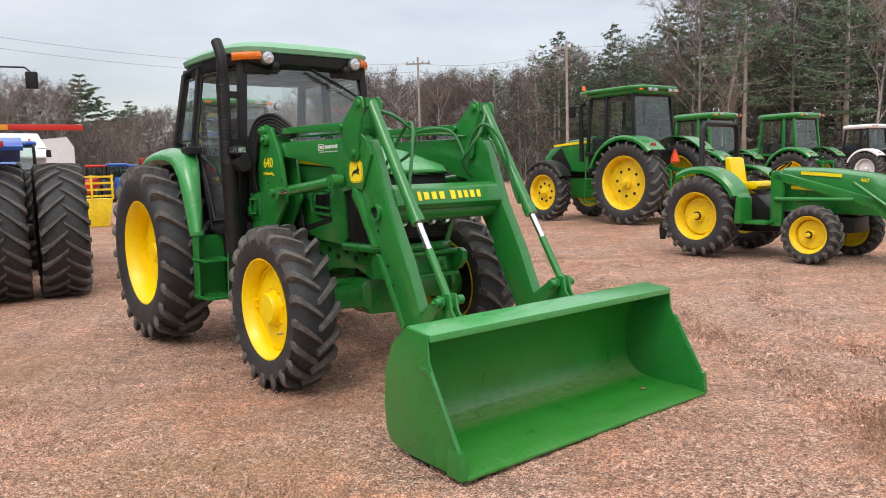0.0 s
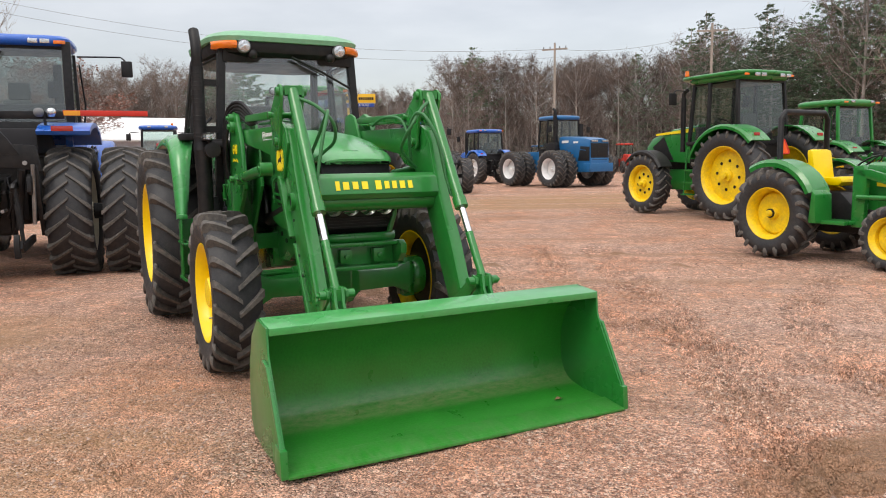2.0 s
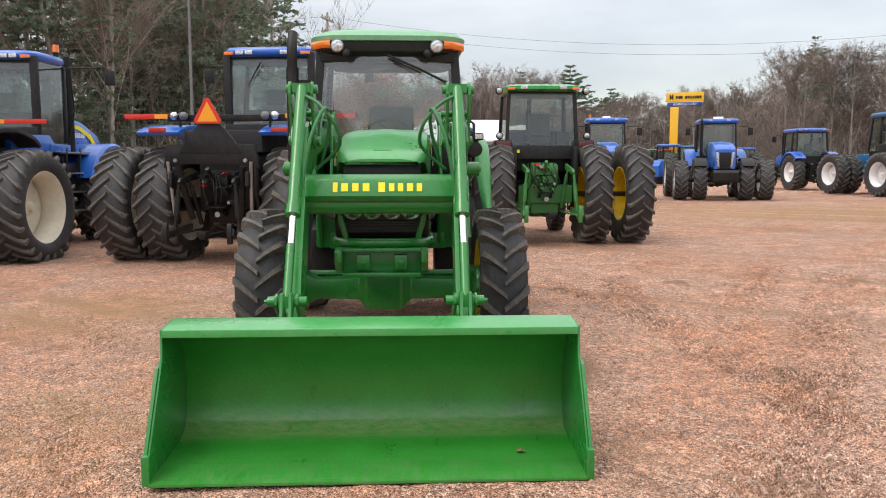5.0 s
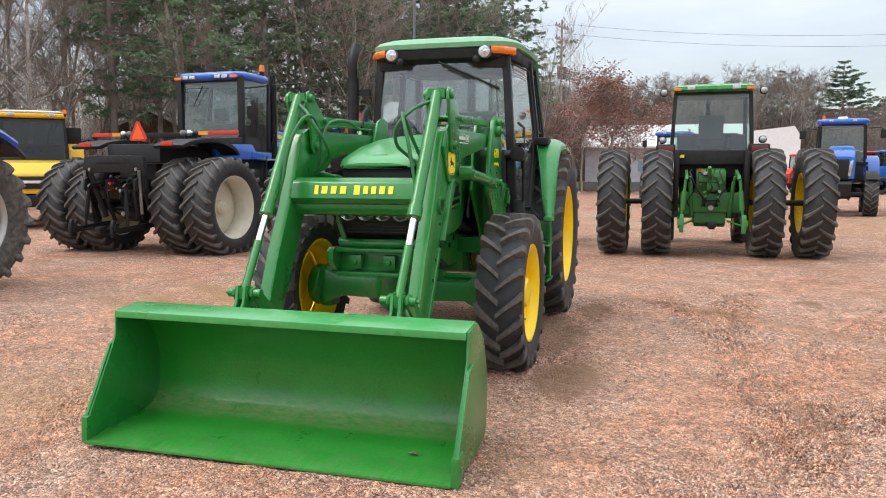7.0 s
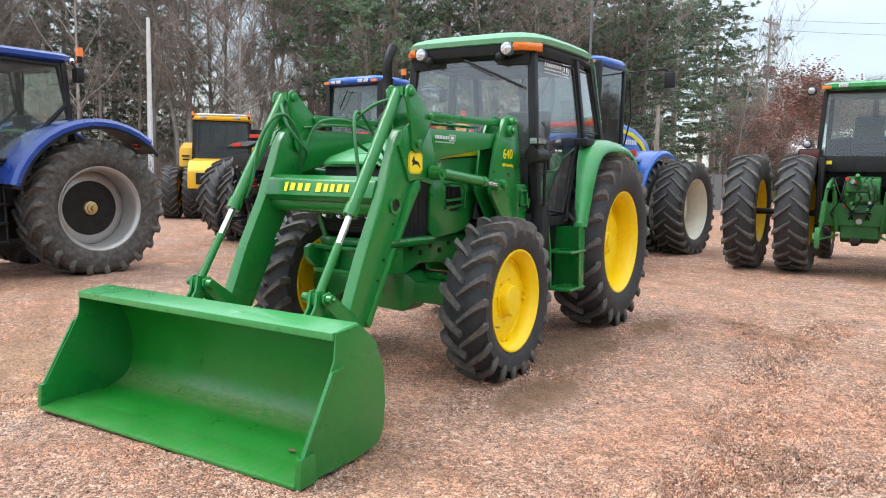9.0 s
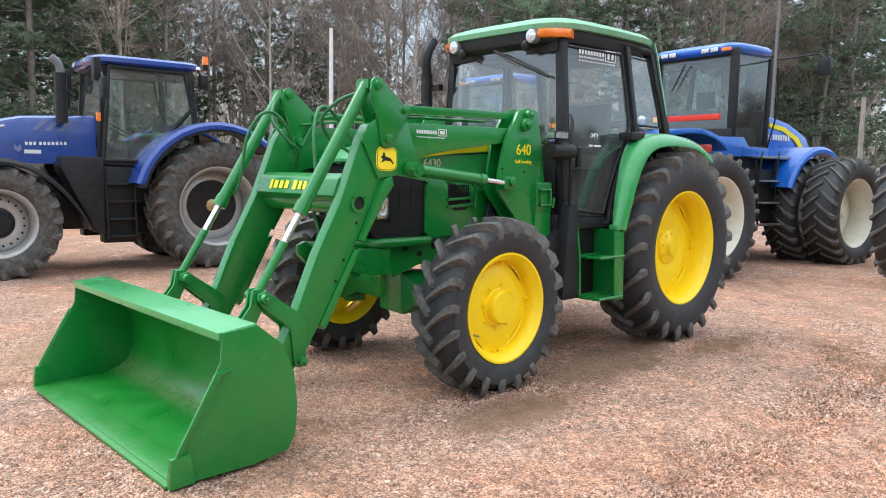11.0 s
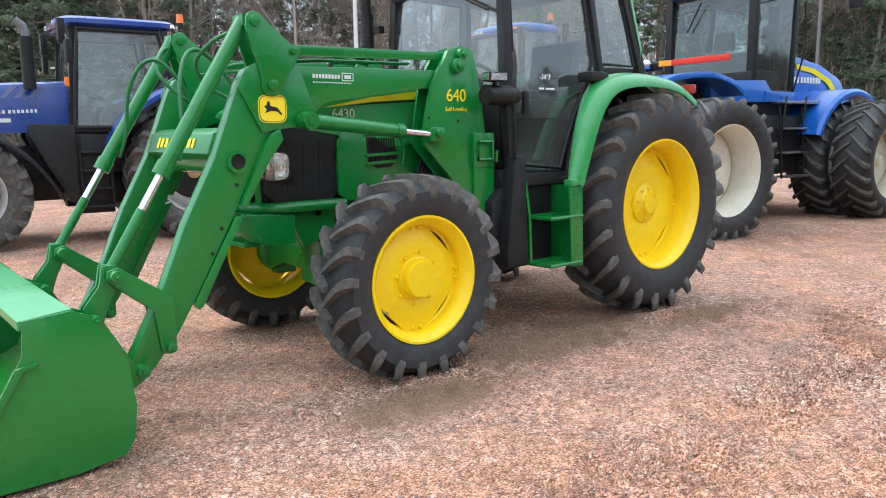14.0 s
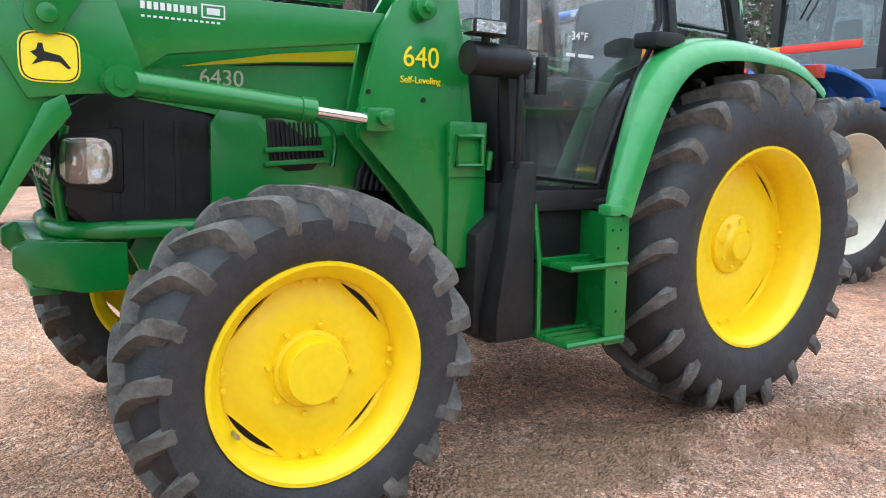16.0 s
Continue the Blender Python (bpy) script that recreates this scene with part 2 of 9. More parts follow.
TAIL = mat("red_lens", (0.42, 0.02, 0.015), 0.25, coat=0.5, vary=0.05)
REFLECTOR = mat("lamp_reflector", (0.70, 0.71, 0.72), 0.22, metal=1.0, vary=0.1, scale=20)
LENS = mat("clear_lens", (0.60, 0.62, 0.63), 0.14, metal=0.95, coat=1.0, vary=0.35, scale=45, bump=0.5, bump_scale=60)
LAMP_DULL = mat("dull_lamp_lens", (0.42, 0.44, 0.45), 0.35, metal=0.2, coat=0.4, vary=0.2, scale=20)
WHITE = mat("white_paint", (0.76, 0.77, 0.77), 0.5, vary=0.05, dirt=(0.5, 0.48, 0.45), dirt_amount=0.3)
GREY = mat("grey_plastic", (0.16, 0.165, 0.17), 0.6, vary=0.15)
HOSE_G = mat("green_hose", (0.03, 0.16, 0.05), 0.5, vary=0.2)
GLASS = glass_mat("cab_glass", (0.86, 0.91, 0.90))
LAMP_GLASS = glass_mat("lamp_glass", (0.95, 0.96, 0.96), 0.02)
GLASS_SMOKE = glass_mat("smoked_cab_glass", (0.30, 0.34, 0.33), 0.01, 0.05)
GLASS_DARK = glass_mat("tinted_cab_glass", (0.72, 0.82, 0.78), 0.012, 0.09)
# thicker pale film: the sky mirrored in these panes is painted as a diffuse layer
GLASS_SHEEN = glass_mat("sheen_cab_glass", (0.76, 0.85, 0.82), 0.085, 0.15)
GLASS_CLEAR = glass_mat("clean_cab_glass", (0.62, 0.72, 0.70), 0.014, 0.11)
WIRE = mat("grey_wire", (0.20, 0.20, 0.205), 0.6, vary=0.05)
POLE = mat("weathered_pole_wood", (0.34, 0.30, 0.26), 0.9, vary=0.25, scale=2, fine=30, bump=0.4)
BARK = mat("grey_bark", (0.34, 0.310, 0.280), 0.95, vary=0.35, scale=3, fine=25, bump=0.6, per_object=0.25)
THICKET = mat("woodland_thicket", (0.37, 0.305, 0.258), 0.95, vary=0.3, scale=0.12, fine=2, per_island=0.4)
# copy of THICKET for the far wood: its lower brightness is put into the colour
THICKET_B = mat("darkened_reddish_thicket", (0.125, 0.098, 0.084), 0.95, vary=0.3, scale=0.12, fine=2, per_island=0.5)
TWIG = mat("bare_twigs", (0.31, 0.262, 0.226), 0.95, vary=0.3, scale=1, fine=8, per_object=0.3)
# far-wood copy of TWIG, slightly redder, with the dimmer look painted in
TWIG_B = mat("darkened_reddish_twigs", (0.165, 0.128, 0.110), 0.95, vary=0.3, scale=1, fine=8, per_object=0.3)
# paler than real foliage: haze and light in the shaded crowns put into the colour
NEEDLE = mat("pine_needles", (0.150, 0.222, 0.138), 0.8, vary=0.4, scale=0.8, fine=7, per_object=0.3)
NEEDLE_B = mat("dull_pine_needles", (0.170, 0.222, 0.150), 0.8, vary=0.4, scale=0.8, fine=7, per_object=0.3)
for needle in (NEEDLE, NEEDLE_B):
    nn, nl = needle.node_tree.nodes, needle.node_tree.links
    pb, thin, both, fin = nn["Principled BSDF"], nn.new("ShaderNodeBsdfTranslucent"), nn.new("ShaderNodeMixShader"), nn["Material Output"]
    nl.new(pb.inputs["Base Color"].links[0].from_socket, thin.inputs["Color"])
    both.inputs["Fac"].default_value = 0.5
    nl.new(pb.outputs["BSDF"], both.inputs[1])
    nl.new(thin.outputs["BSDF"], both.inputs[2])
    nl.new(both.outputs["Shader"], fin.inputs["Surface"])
RED_LEAF = mat("dry_russet_leaves", (0.34, 0.19, 0.155), 0.85, vary=0.4, scale=1, fine=9, per_object=0.1)
BRASS = mat("worn_brass", (0.62, 0.47, 0.22), 0.5, metal=0.5, vary=0.2, dirt=(0.3, 0.22, 0.12), dirt_amount=0.4)
SLATE = mat("grey_blue_decal", (0.16, 0.20, 0.36), 0.4, vary=0.05)
BRICK = mat("brown_brick_wall", (0.22, 0.105, 0.075), 0.9, vary=0.25, fine=15)
ROOF = mat("brown_shingle_roof", (0.13, 0.10, 0.09), 0.9, vary=0.25, fine=12)
SHED = mat("pale_blue_grey_sheet", (0.50, 0.54, 0.60), 0.6, vary=0.12, dirt=(0.35, 0.32, 0.30), dirt_amount=0.35)
GRASS = mat("thin_grass", (0.11, 0.125, 0.04), 0.95, vary=0.4, scale=0.6, fine=9)
STONE = mat("loose_stone", (0.40, 0.31, 0.27), 0.9, vary=0.3, per_object=0.1)


def gravel_mat():
    """Reddish fine gravel: sand, pebbles of mixed colour, dampened and scuffed patches, darkened tread prints, and fine
    relief.
    """
    m = bpy.data.materials.new("red_gravel")
    m.use_nodes = True
    n, l = m.node_tree.nodes, m.node_tree.links
    b = n["Principled BSDF"]
    b.inputs["Roughness"].default_value = 0.9
    co = n.new("ShaderNodeTexCoord")

    def noise_of(scale, detail, rough=0.55):
        k = n.new("ShaderNodeTexNoise")
        k.inputs["Scale"].default_value, k.inputs["Detail"].default_value, k.inputs["Roughness"].default_value = scale, detail, rough
        l.new(co.outputs["Object"], k.inputs["Vector"])
        return k.outputs["Fac"]

    def ramp_of(fac, stops):
        k = n.new("ShaderNodeValToRGB")
        e = k.color_ramp.elements
        while len(e) < len(stops):
            e.new(0.5)
        for s, (p, c) in zip(e, stops):
            s.position, s.color = p, (*c, 1)
        l.new(fac, k.inputs["Fac"])
        return k.outputs["Color"]

    def mixed(fac, a, c, kind="MIX"):
        k = n.new("ShaderNodeMix")
        k.data_type, k.blend_type = "RGBA", kind
        for s, v in (("Factor", fac), ("A", a), ("B", c)):
            if isinstance(v, (float, tuple)):
                k.inputs[s].default_value = v
            else:
                l.new(v, k.inputs[s])
        return k.outputs["Result"]
    # broad patches: mauve gravel, orange sand, brown earth; then mottling at hand's width
    base = ramp_of(noise_of(0.42, 9, 0.66), [(0.36, (0.48, 0.240, 0.145)), (0.44, (0.625, 0.300, 0.182)), (0.50, (0.660, 0.345, 0.222)), (0.56, (0.62, 0.362, 0.258)), (0.64, (0.55, 0.350, 0.272))])
    mott = n.new("ShaderNodeMapRange")
    mott.inputs["From Min"].default_value, mott.inputs["From Max"].default_value = 0.38, 0.62
    mott.inputs["To Min"].default_value, mott.inputs["To Max"].default_value = 0.68, 1.26
    l.new(noise_of(2.6, 8, 0.68), mott.inputs["Value"])
    g1 = n.new("ShaderNodeVectorMath")
    g1.operation = "SCALE"
    l.new(base, g1.inputs[0])
    l.new(mott.outputs["Result"], g1.inputs["Scale"])
    c = g1.outputs["Vector"]
    pebbles = []
    for size in (64.0, 140.0, 24.0):
        v = n.new("ShaderNodeTexVoronoi")
        v.inputs["Scale"].default_value = size
        l.new(co.outputs["Object"], v.inputs["Vector"])
        pebbles.append(v)
    # stones show where the fine stuff is washed away
    sep = n.new("ShaderNodeSeparateColor")
    l.new(pebbles[0].outputs["Color"], sep.inputs["Color"])
    tones = ramp_of(sep.outputs["Red"], [(0.0, (0.17, 0.090, 0.065)), (0.30, (0.44, 0.235, 0.160)), (0.70, (0.66, 0.400, 0.285)), (1.0, (0.78, 0.600, 0.480))])
    cover = n.new("ShaderNodeMapRange")
    cover.inputs["From Min"].default_value, cover.inputs["From Max"].default_value = 0.43, 0.57
    cover.inputs["To Min"].default_value, cover.inputs["To Max"].default_value = 0.22, 0.78
    l.new(noise_of(0.9, 8, 0.68), cover.inputs["Value"])
    c = mixed(cover.outputs["Result"], c, tones)
    sep2 = n.new("ShaderNodeSeparateColor")
    l.new(pebbles[1].outputs["Color"], sep2.inputs["Color"])
    grain = n.new("ShaderNodeMapRange")
    grain.inputs["To Min"].default_value, grain.inputs["To Max"].default_value = 0.38, 1.60
    l.new(sep2.outputs["Green"], grain.inputs["Value"])
    g2 = n.new("ShaderNodeVectorMath")
    g2.operation = "SCALE"
    l.new(c, g2.inputs[0])
    l.new(grain.outputs["Result"], g2.inputs["Scale"])
    c = g2.outputs["Vector"]
    # crumbs and clods a few centimetres wide
    sep3, clod, g3 = n.new("ShaderNodeSeparateColor"), n.new("ShaderNodeMapRange"), n.new("ShaderNodeVectorMath")
    l.new(pebbles[2].outputs["Color"], sep3.inputs["Color"])
    clod.inputs["To Min"].default_value, clod.inputs["To Max"].default_value = 0.72, 1.22
    l.new(sep3.outputs["Blue"], clod.inputs["Value"])
    g3.operation = "SCALE"
    l.new(c, g3.inputs[0])
    l.new(clod.outputs["Result"], g3.inputs["Scale"])
    c = g3.outputs["Vector"]
    # dampened brown earth in patches and lanes, and shade painted into tread prints, kept as a property of the sheet
    at = n.new("ShaderNodeAttribute")
    at.attribute_name = "damp_and_shade"
    dm = n.new("ShaderNodeMath")
    dm.operation = "MULTIPLY_ADD"
    dm.inputs[1].default_value = 1.6
    l.new(noise_of(1.7, 8, 0.7), dm.inputs[0])
    l.new(at.outputs["Fac"], dm.inputs[2])
    dr = n.new("ShaderNodeMapRange")
    dr.inputs["From Min"].default_value, dr.inputs["From Max"].default_value, dr.inputs["To Max"].default_value = 1.14, 1.55, 0.78
    l.new(dm.outputs[0], dr.inputs["Value"])
    c = mixed(dr.outputs["Result"], c, (0.285, 0.165, 0.092, 1.0))
    # long beaten lanes far off
    st = n.new("ShaderNodeMapping")
    st.inputs["Rotation"].default_value, st.inputs["Scale"].default_value = (0, 0, radians(20)), (0.07, 1.3, 1)
    l.new(co.outputs["Object"], st.inputs["Vector"])
    lane = n.new("ShaderNodeTexNoise")
    lane.inputs["Scale"].default_value, lane.inputs["Detail"].default_value = 1.0, 7
    l.new(st.outputs["Vector"], lane.inputs["Vector"])
    lr = n.new("ShaderNodeMapRange")
    lr.inputs["From Min"].default_value, lr.inputs["From Max"].default_value, lr.inputs["To Max"].default_value = 0.52, 0.66, 0.5
    l.new(lane.outputs["Fac"], lr.inputs["Value"])
    c = mixed(lr.outputs["Result"], c, (0.37, 0.205, 0.115, 1.0))
    # ochre sand where vehicles turn
    so, sm, sr = n.new("ShaderNodeAttribute"), n.new("ShaderNodeMath"), n.new("ShaderNodeMapRange")
    so.attribute_name, sm.operation = "ochre", "MULTIPLY"
    sr.inputs["From Min"].default_value, sr.inputs["From Max"].default_value, sr.inputs["To Min"].default_value = 0.36, 0.58, 0.15
    l.new(lane.outputs["Fac"], sr.inputs["Value"])
    l.new(sr.outputs["Result"], sm.inputs[0])
    l.new(so.outputs["Fac"], sm.inputs[1])
    c = mixed(sm.outputs[0], c, (0.43, 0.255, 0.115, 1.0))
    l.new(c, b.inputs["Base Color"])
    # relief: lumps, stones and grit
    inv = n.new("ShaderNodeMath")
    inv.operation = "MULTIPLY_ADD"
    inv.inputs[1].default_value, inv.inputs[2].default_value = -0.95, 1.0
    l.new(pebbles[0].outputs["Distance"], inv.inputs[0])
    grit = n.new("ShaderNodeMath")
    grit.operation = "MULTIPLY_ADD"
    grit.inputs[1].default_value = -0.12
    l.new(pebbles[1].outputs["Distance"], grit.inputs[0])
    lump = n.new("ShaderNodeMath")
    lump.operation = "MULTIPLY_ADD"
    lump.inputs[1].default_value = -0.9
    l.new(pebbles[2].outputs["Distance"], lump.inputs[0])
    l.new(inv.outputs[0], lump.inputs[2])
    l.new(lump.outputs[0], grit.inputs[2])
    rough = n.new("ShaderNodeMath")
    rough.operation = "MULTIPLY_ADD"
    rough.inputs[1].default_value = 1.5
    l.new(noise_of(17.0, 5, 0.62), rough.inputs[0])
    l.new(grit.outputs[0], rough.inputs[2])
    bp = n.new("ShaderNodeBump")
    bp.inputs["Strength"].default_value, bp.inputs["Distance"].default_value = 1.0, 0.030
    l.new(rough.outputs[0], bp.inputs["Height"])
    l.new(bp.outputs["Normal"], b.inputs["Normal"])
    return m


GRAVEL = gravel_mat()

# ---- builders ----


class Geo:
    """Collects vertices and faces of one part. x is ahead, y to the left, z up."""

    def __init__(self):
        self.v, self.f = [], []

    def add(self, verts, faces, m=None):
        k = len(self.v)
        self.v += [tuple(m @ Vector(p)) if m else tuple(p) for p in verts]
        self.f += [[i + k for i in q] for q in faces]
        return self

    def box(self, c, s, m=None, taper=1.0):
        """A box of centre c and size s; taper narrows its top."""
        vs = []
        for dz in (-1, 1):
            w = taper if dz > 0 else 1.0
            vs += [(c[0] + dx * s[0] / 2 * w, c[1] + dy * s[1] / 2 * w, c[2] + dz * s[2] / 2) for dx, dy in ((-1, -1), (1, -1), (1, 1), (-1, 1))]
        return self.add(vs, [[3, 2, 1, 0], [4, 5, 6, 7], [0, 1, 5, 4], [1, 2, 6, 5], [2, 3, 7, 6], [3, 0, 4, 7]], m)

    def prism(self, pts, y0, y1, m=None):
        """A plate with the outline pts (x, z), from y0 to y1."""
        area = sum(a[0] * b[1] - b[0] * a[1] for a, b in zip(pts, pts[1:] + pts[:1]))
        if area < 0:
            pts = pts[::-1]
        y0, y1 = min(y0, y1), max(y0, y1)
        n = len(pts)
        vs = [(x, y0, z) for x, z in pts] + [(x, y1, z) for x, z in pts]
        fs = [list(range(n)), list(range(2 * n - 1, n - 1, -1))]
        fs += [[(i + 1) % n, i, i + n, (i + 1) % n + n] for i in range(n)]
        return self.add(vs, fs, m)

    def loft(self, rings, close=True, caps=True, m=None):
        """Skins a row of rings with equal numbers of points."""
        n = len(rings[0])
        vs = [p for r in rings for p in r]
        fs = []
        for k in range(len(rings) - 1):
            for i in range(n if close else n - 1):
                j = (i + 1) % n
                fs.append([k * n + i, k * n + j, (k + 1) * n + j, (k + 1) * n + i])
        if caps:
            fs += [list(range(n))[::-1], [(len(rings) - 1) * n + i for i in range(n)]]
        return self.add(vs, fs, m)

    def tube(self, path, r, seg=8, r2=None, caps=True):
        """A round bar along a path, tapered from r to r2."""
        path = [Vector(p) for p in path]
        r2 = r if r2 is None else r2
        rings, up = [], None
        for i, p in enumerate(path):
            d = (path[min(i + 1, len(path) - 1)] - path[max(i - 1, 0)]).normalized()
            if up is None:
                up = Vector((0, 0, 1)) if abs(d.z) < 0.9 else Vector((1, 0, 0))
            side = d.cross(up).normalized()
            up = side.cross(d).normalized()
            q = r + (r2 - r) * i / max(len(path) - 1, 1)
            rings.append([p + q * (math.cos(a) * side + math.sin(a) * up) for a in (2 * math.pi * k / seg for k in range(seg))])
        return self.loft(rings, caps=caps)

    def lathe(self, prof, seg=40, c=(0, 0, 0), wave=None, closed=False):
        """Turns the profile of (radius, y) about the y axis through c. wave(angle) scales the radius of the points whose third value is 1."""
        rings = []
        for q in prof + ([prof[0]] if closed else []):
            ring = []
            for k in range(seg):
                a = 2 * math.pi * k / seg
                r = q[0] + (wave(a) if wave and len(q) > 2 and q[2] else 0)
                ring.append((c[0] + r * math.cos(a), c[1] + q[1], c[2] + r * math.sin(a)))
            rings.append(ring)
        return self.loft(rings, caps=False)

    def bolt(self, p, r, h, axis="y", seg=6):
        d = {"x": Vector((1, 0, 0)), "y": Vector((0, 1, 0)), "z": Vector((0, 0, 1))}[axis]
        p = Vector(p)
        return self.tube([p - d * h / 2, p + d * h / 2], r, seg)

    def ball(self, c, r, seg=10, squash=(1, 1, 1)):
        rings = []
        for i in range(1, 7):
            a = math.pi * i / 7
            rings.append([(c[0] + squash[0] * r * math.sin(a) * math.cos(b), c[1] + squash[1] * r * math.sin(a) * math.sin(b), c[2] - squash[2] * r * math.cos(a)) for b in (2 * math.pi * k / seg for k in range(seg))])
        return self.loft(rings)

    def mesh(self, name, material, bevel=0.0, angle=35):
        me = bpy.data.meshes.new(name)
        me.from_pydata(self.v, [], self.f)
        bm = bmesh.new()
        bm.from_mesh(me)
        bmesh.ops.recalc_face_normals(bm, faces=bm.faces[:])
        if bevel:
            es = [e for e in bm.edges if len(e.link_faces) == 2 and e.calc_face_angle(0) > radians(28)]
            bmesh.ops.bevel(bm, geom=es, offset=bevel, segments=2, affect="EDGES", profile=0.6, clamp_overlap=True)
        for q in bm.faces:
            q.smooth = True
        bm.to_mesh(me)
        bm.free()
        me.set_sharp_from_angle(angle=radians(angle))
        me.materials.append(material)
        return me


def link(name, me, parent, at=(0, 0, 0), label="", turn=None):
    ob = new(name, me)
    ob.parent = parent
    ob.location = at
    if turn:
        ob.rotation_euler = [radians(a) for a in turn]
    return tagged(ob, label)


def part(name, g, material, parent, label="", bevel=0.0, at=(0, 0, 0), angle=35):
    return link(name, g.mesh(name, material, bevel, angle), parent, at, label)


def lie(x, y):
    """The height of the ground: a slight even slope that levels out far off."""
    d = math.hypot(x - 1, y - 6)
    k = 1.0 if d < 45 else 45 / d
    return 0.006 * ((y - 6) * k - 2) + 0.008 * ((x - 1) * k + 1)


def thing(name, label, category, x, y, turn=0, group="", kind="", z=None):
    e = new(name)
    e.matrix_basis = pose(x, y, lie(x, y) if z is None else z, 0, 0, turn)
    e.empty_display_size = 0.2
    return tagged(e, label, category, group, kind)


def arc(cx, cz, r, a0, a1, n):
    return [(cx + r * math.cos(radians(a0 + (a1 - a0) * i / n)), cz + r * math.sin(radians(a0 + (a1 - a0) * i / n))) for i in range(n + 1)]


def curve(pts, n):
    """Rounds off a row of points."""
    v, out = [pts[0]] + pts + [pts[-1]], []
    for p0, p1, p2, p3 in zip(v, v[1:], v[2:], v[3:]):
        for k in range(n):
            t = k / n
            out.append(tuple(0.5 * (2 * b + (c - a) * t + (2 * a - 5 * b + 4 * c - d) * t * t + (3 * b - a - 3 * c + d) * t ** 3) for a, b, c, d in zip(p0, p1, p2, p3)))
    return out + [pts[-1]]


# ---- wheels ----
KEPT = {}


def kept(key, make):
    if key not in KEPT:
        KEPT[key] = make()
    return KEPT[key]


def tyre_mesh(R, rr, w, lugs, material, lug_h=0.055, seg=56):
    h = w / 2
    prof = [(rr + 0.006, -h * 0.74), (rr + 0.036, -h * 0.86), (rr + (R - rr) * 0.35, -h), (rr + (R - rr) * 0.62, -h * 0.99), (R - lug_h * 1.6, -h * 0.90), (R - lug_h, -h * 0.72),
            (R - lug_h * 0.75, -h * 0.35), (R - lug_h * 0.7, 0)]
    prof = prof + [(r, -y) for r, y in prof[-2::-1]]
    g = Geo().lathe(prof, seg)
    me = g.mesh("tyre", material, 0, 50)
    return me


def tread_mesh(R, rr, w, lugs, lug_h=0.055):
    """The tread bars: two rows of swept bars, set in turn, that lead at the middle, widen outwards and run over the shoulder into the sidewall."""
    h, g = w / 2, Geo()
    step = 2 * math.pi / lugs
    sweep = 0.44 * w / R
    k0 = (w / 0.46) ** 0.4 * (22 / lugs) ** 0.5
    side = R - rr
    # along the bar: place across, drop of its top, depth of its foot, half widths of top and foot
    rows = ((-0.05, 0.0, lug_h * 1.2, 0.015, 0.026), (0.30, 0.001, lug_h * 1.2, 0.018, 0.030), (0.62, 0.006, lug_h * 1.25, 0.022, 0.036), (0.88, 0.014, lug_h * 1.5, 0.027, 0.043),
            (0.985, 0.030, lug_h * 1.9, 0.029, 0.048), (1.035, 0.062, lug_h * 2.0, 0.028, 0.050), (1.045, 0.062 + side * 0.14, lug_h * 1.6 + side * 0.22, 0.025, 0.044), (1.01, 0.062 + side * 0.27, 0.062 + side * 0.33, 0.018, 0.030))
    for k in range(lugs):
        for s in (-1, 1):
            a0 = k * step + (step / 2 if s > 0 else 0)
            rings = []
            for i, (u, drop, deep, wt, wb) in enumerate(rows):
                a = a0 + sweep * min(max(u, 0), 1.0) ** 0.9
                top, low = R - drop, R - deep
                yt, yl = s * h * u, s * h * (u if u < 0.9 else u - 0.10)
                rings.append([(r * math.cos(a + da), y, r * math.sin(a + da)) for r, da, y in ((low, -wb * k0 / R, yl), (top, -wt * k0 / R, yt), (top, wt * k0 / R, yt), (low, wb * k0 / R, yl))])
            g.loft(rings)
    return g.mesh("tread", LUG, 0, 38)


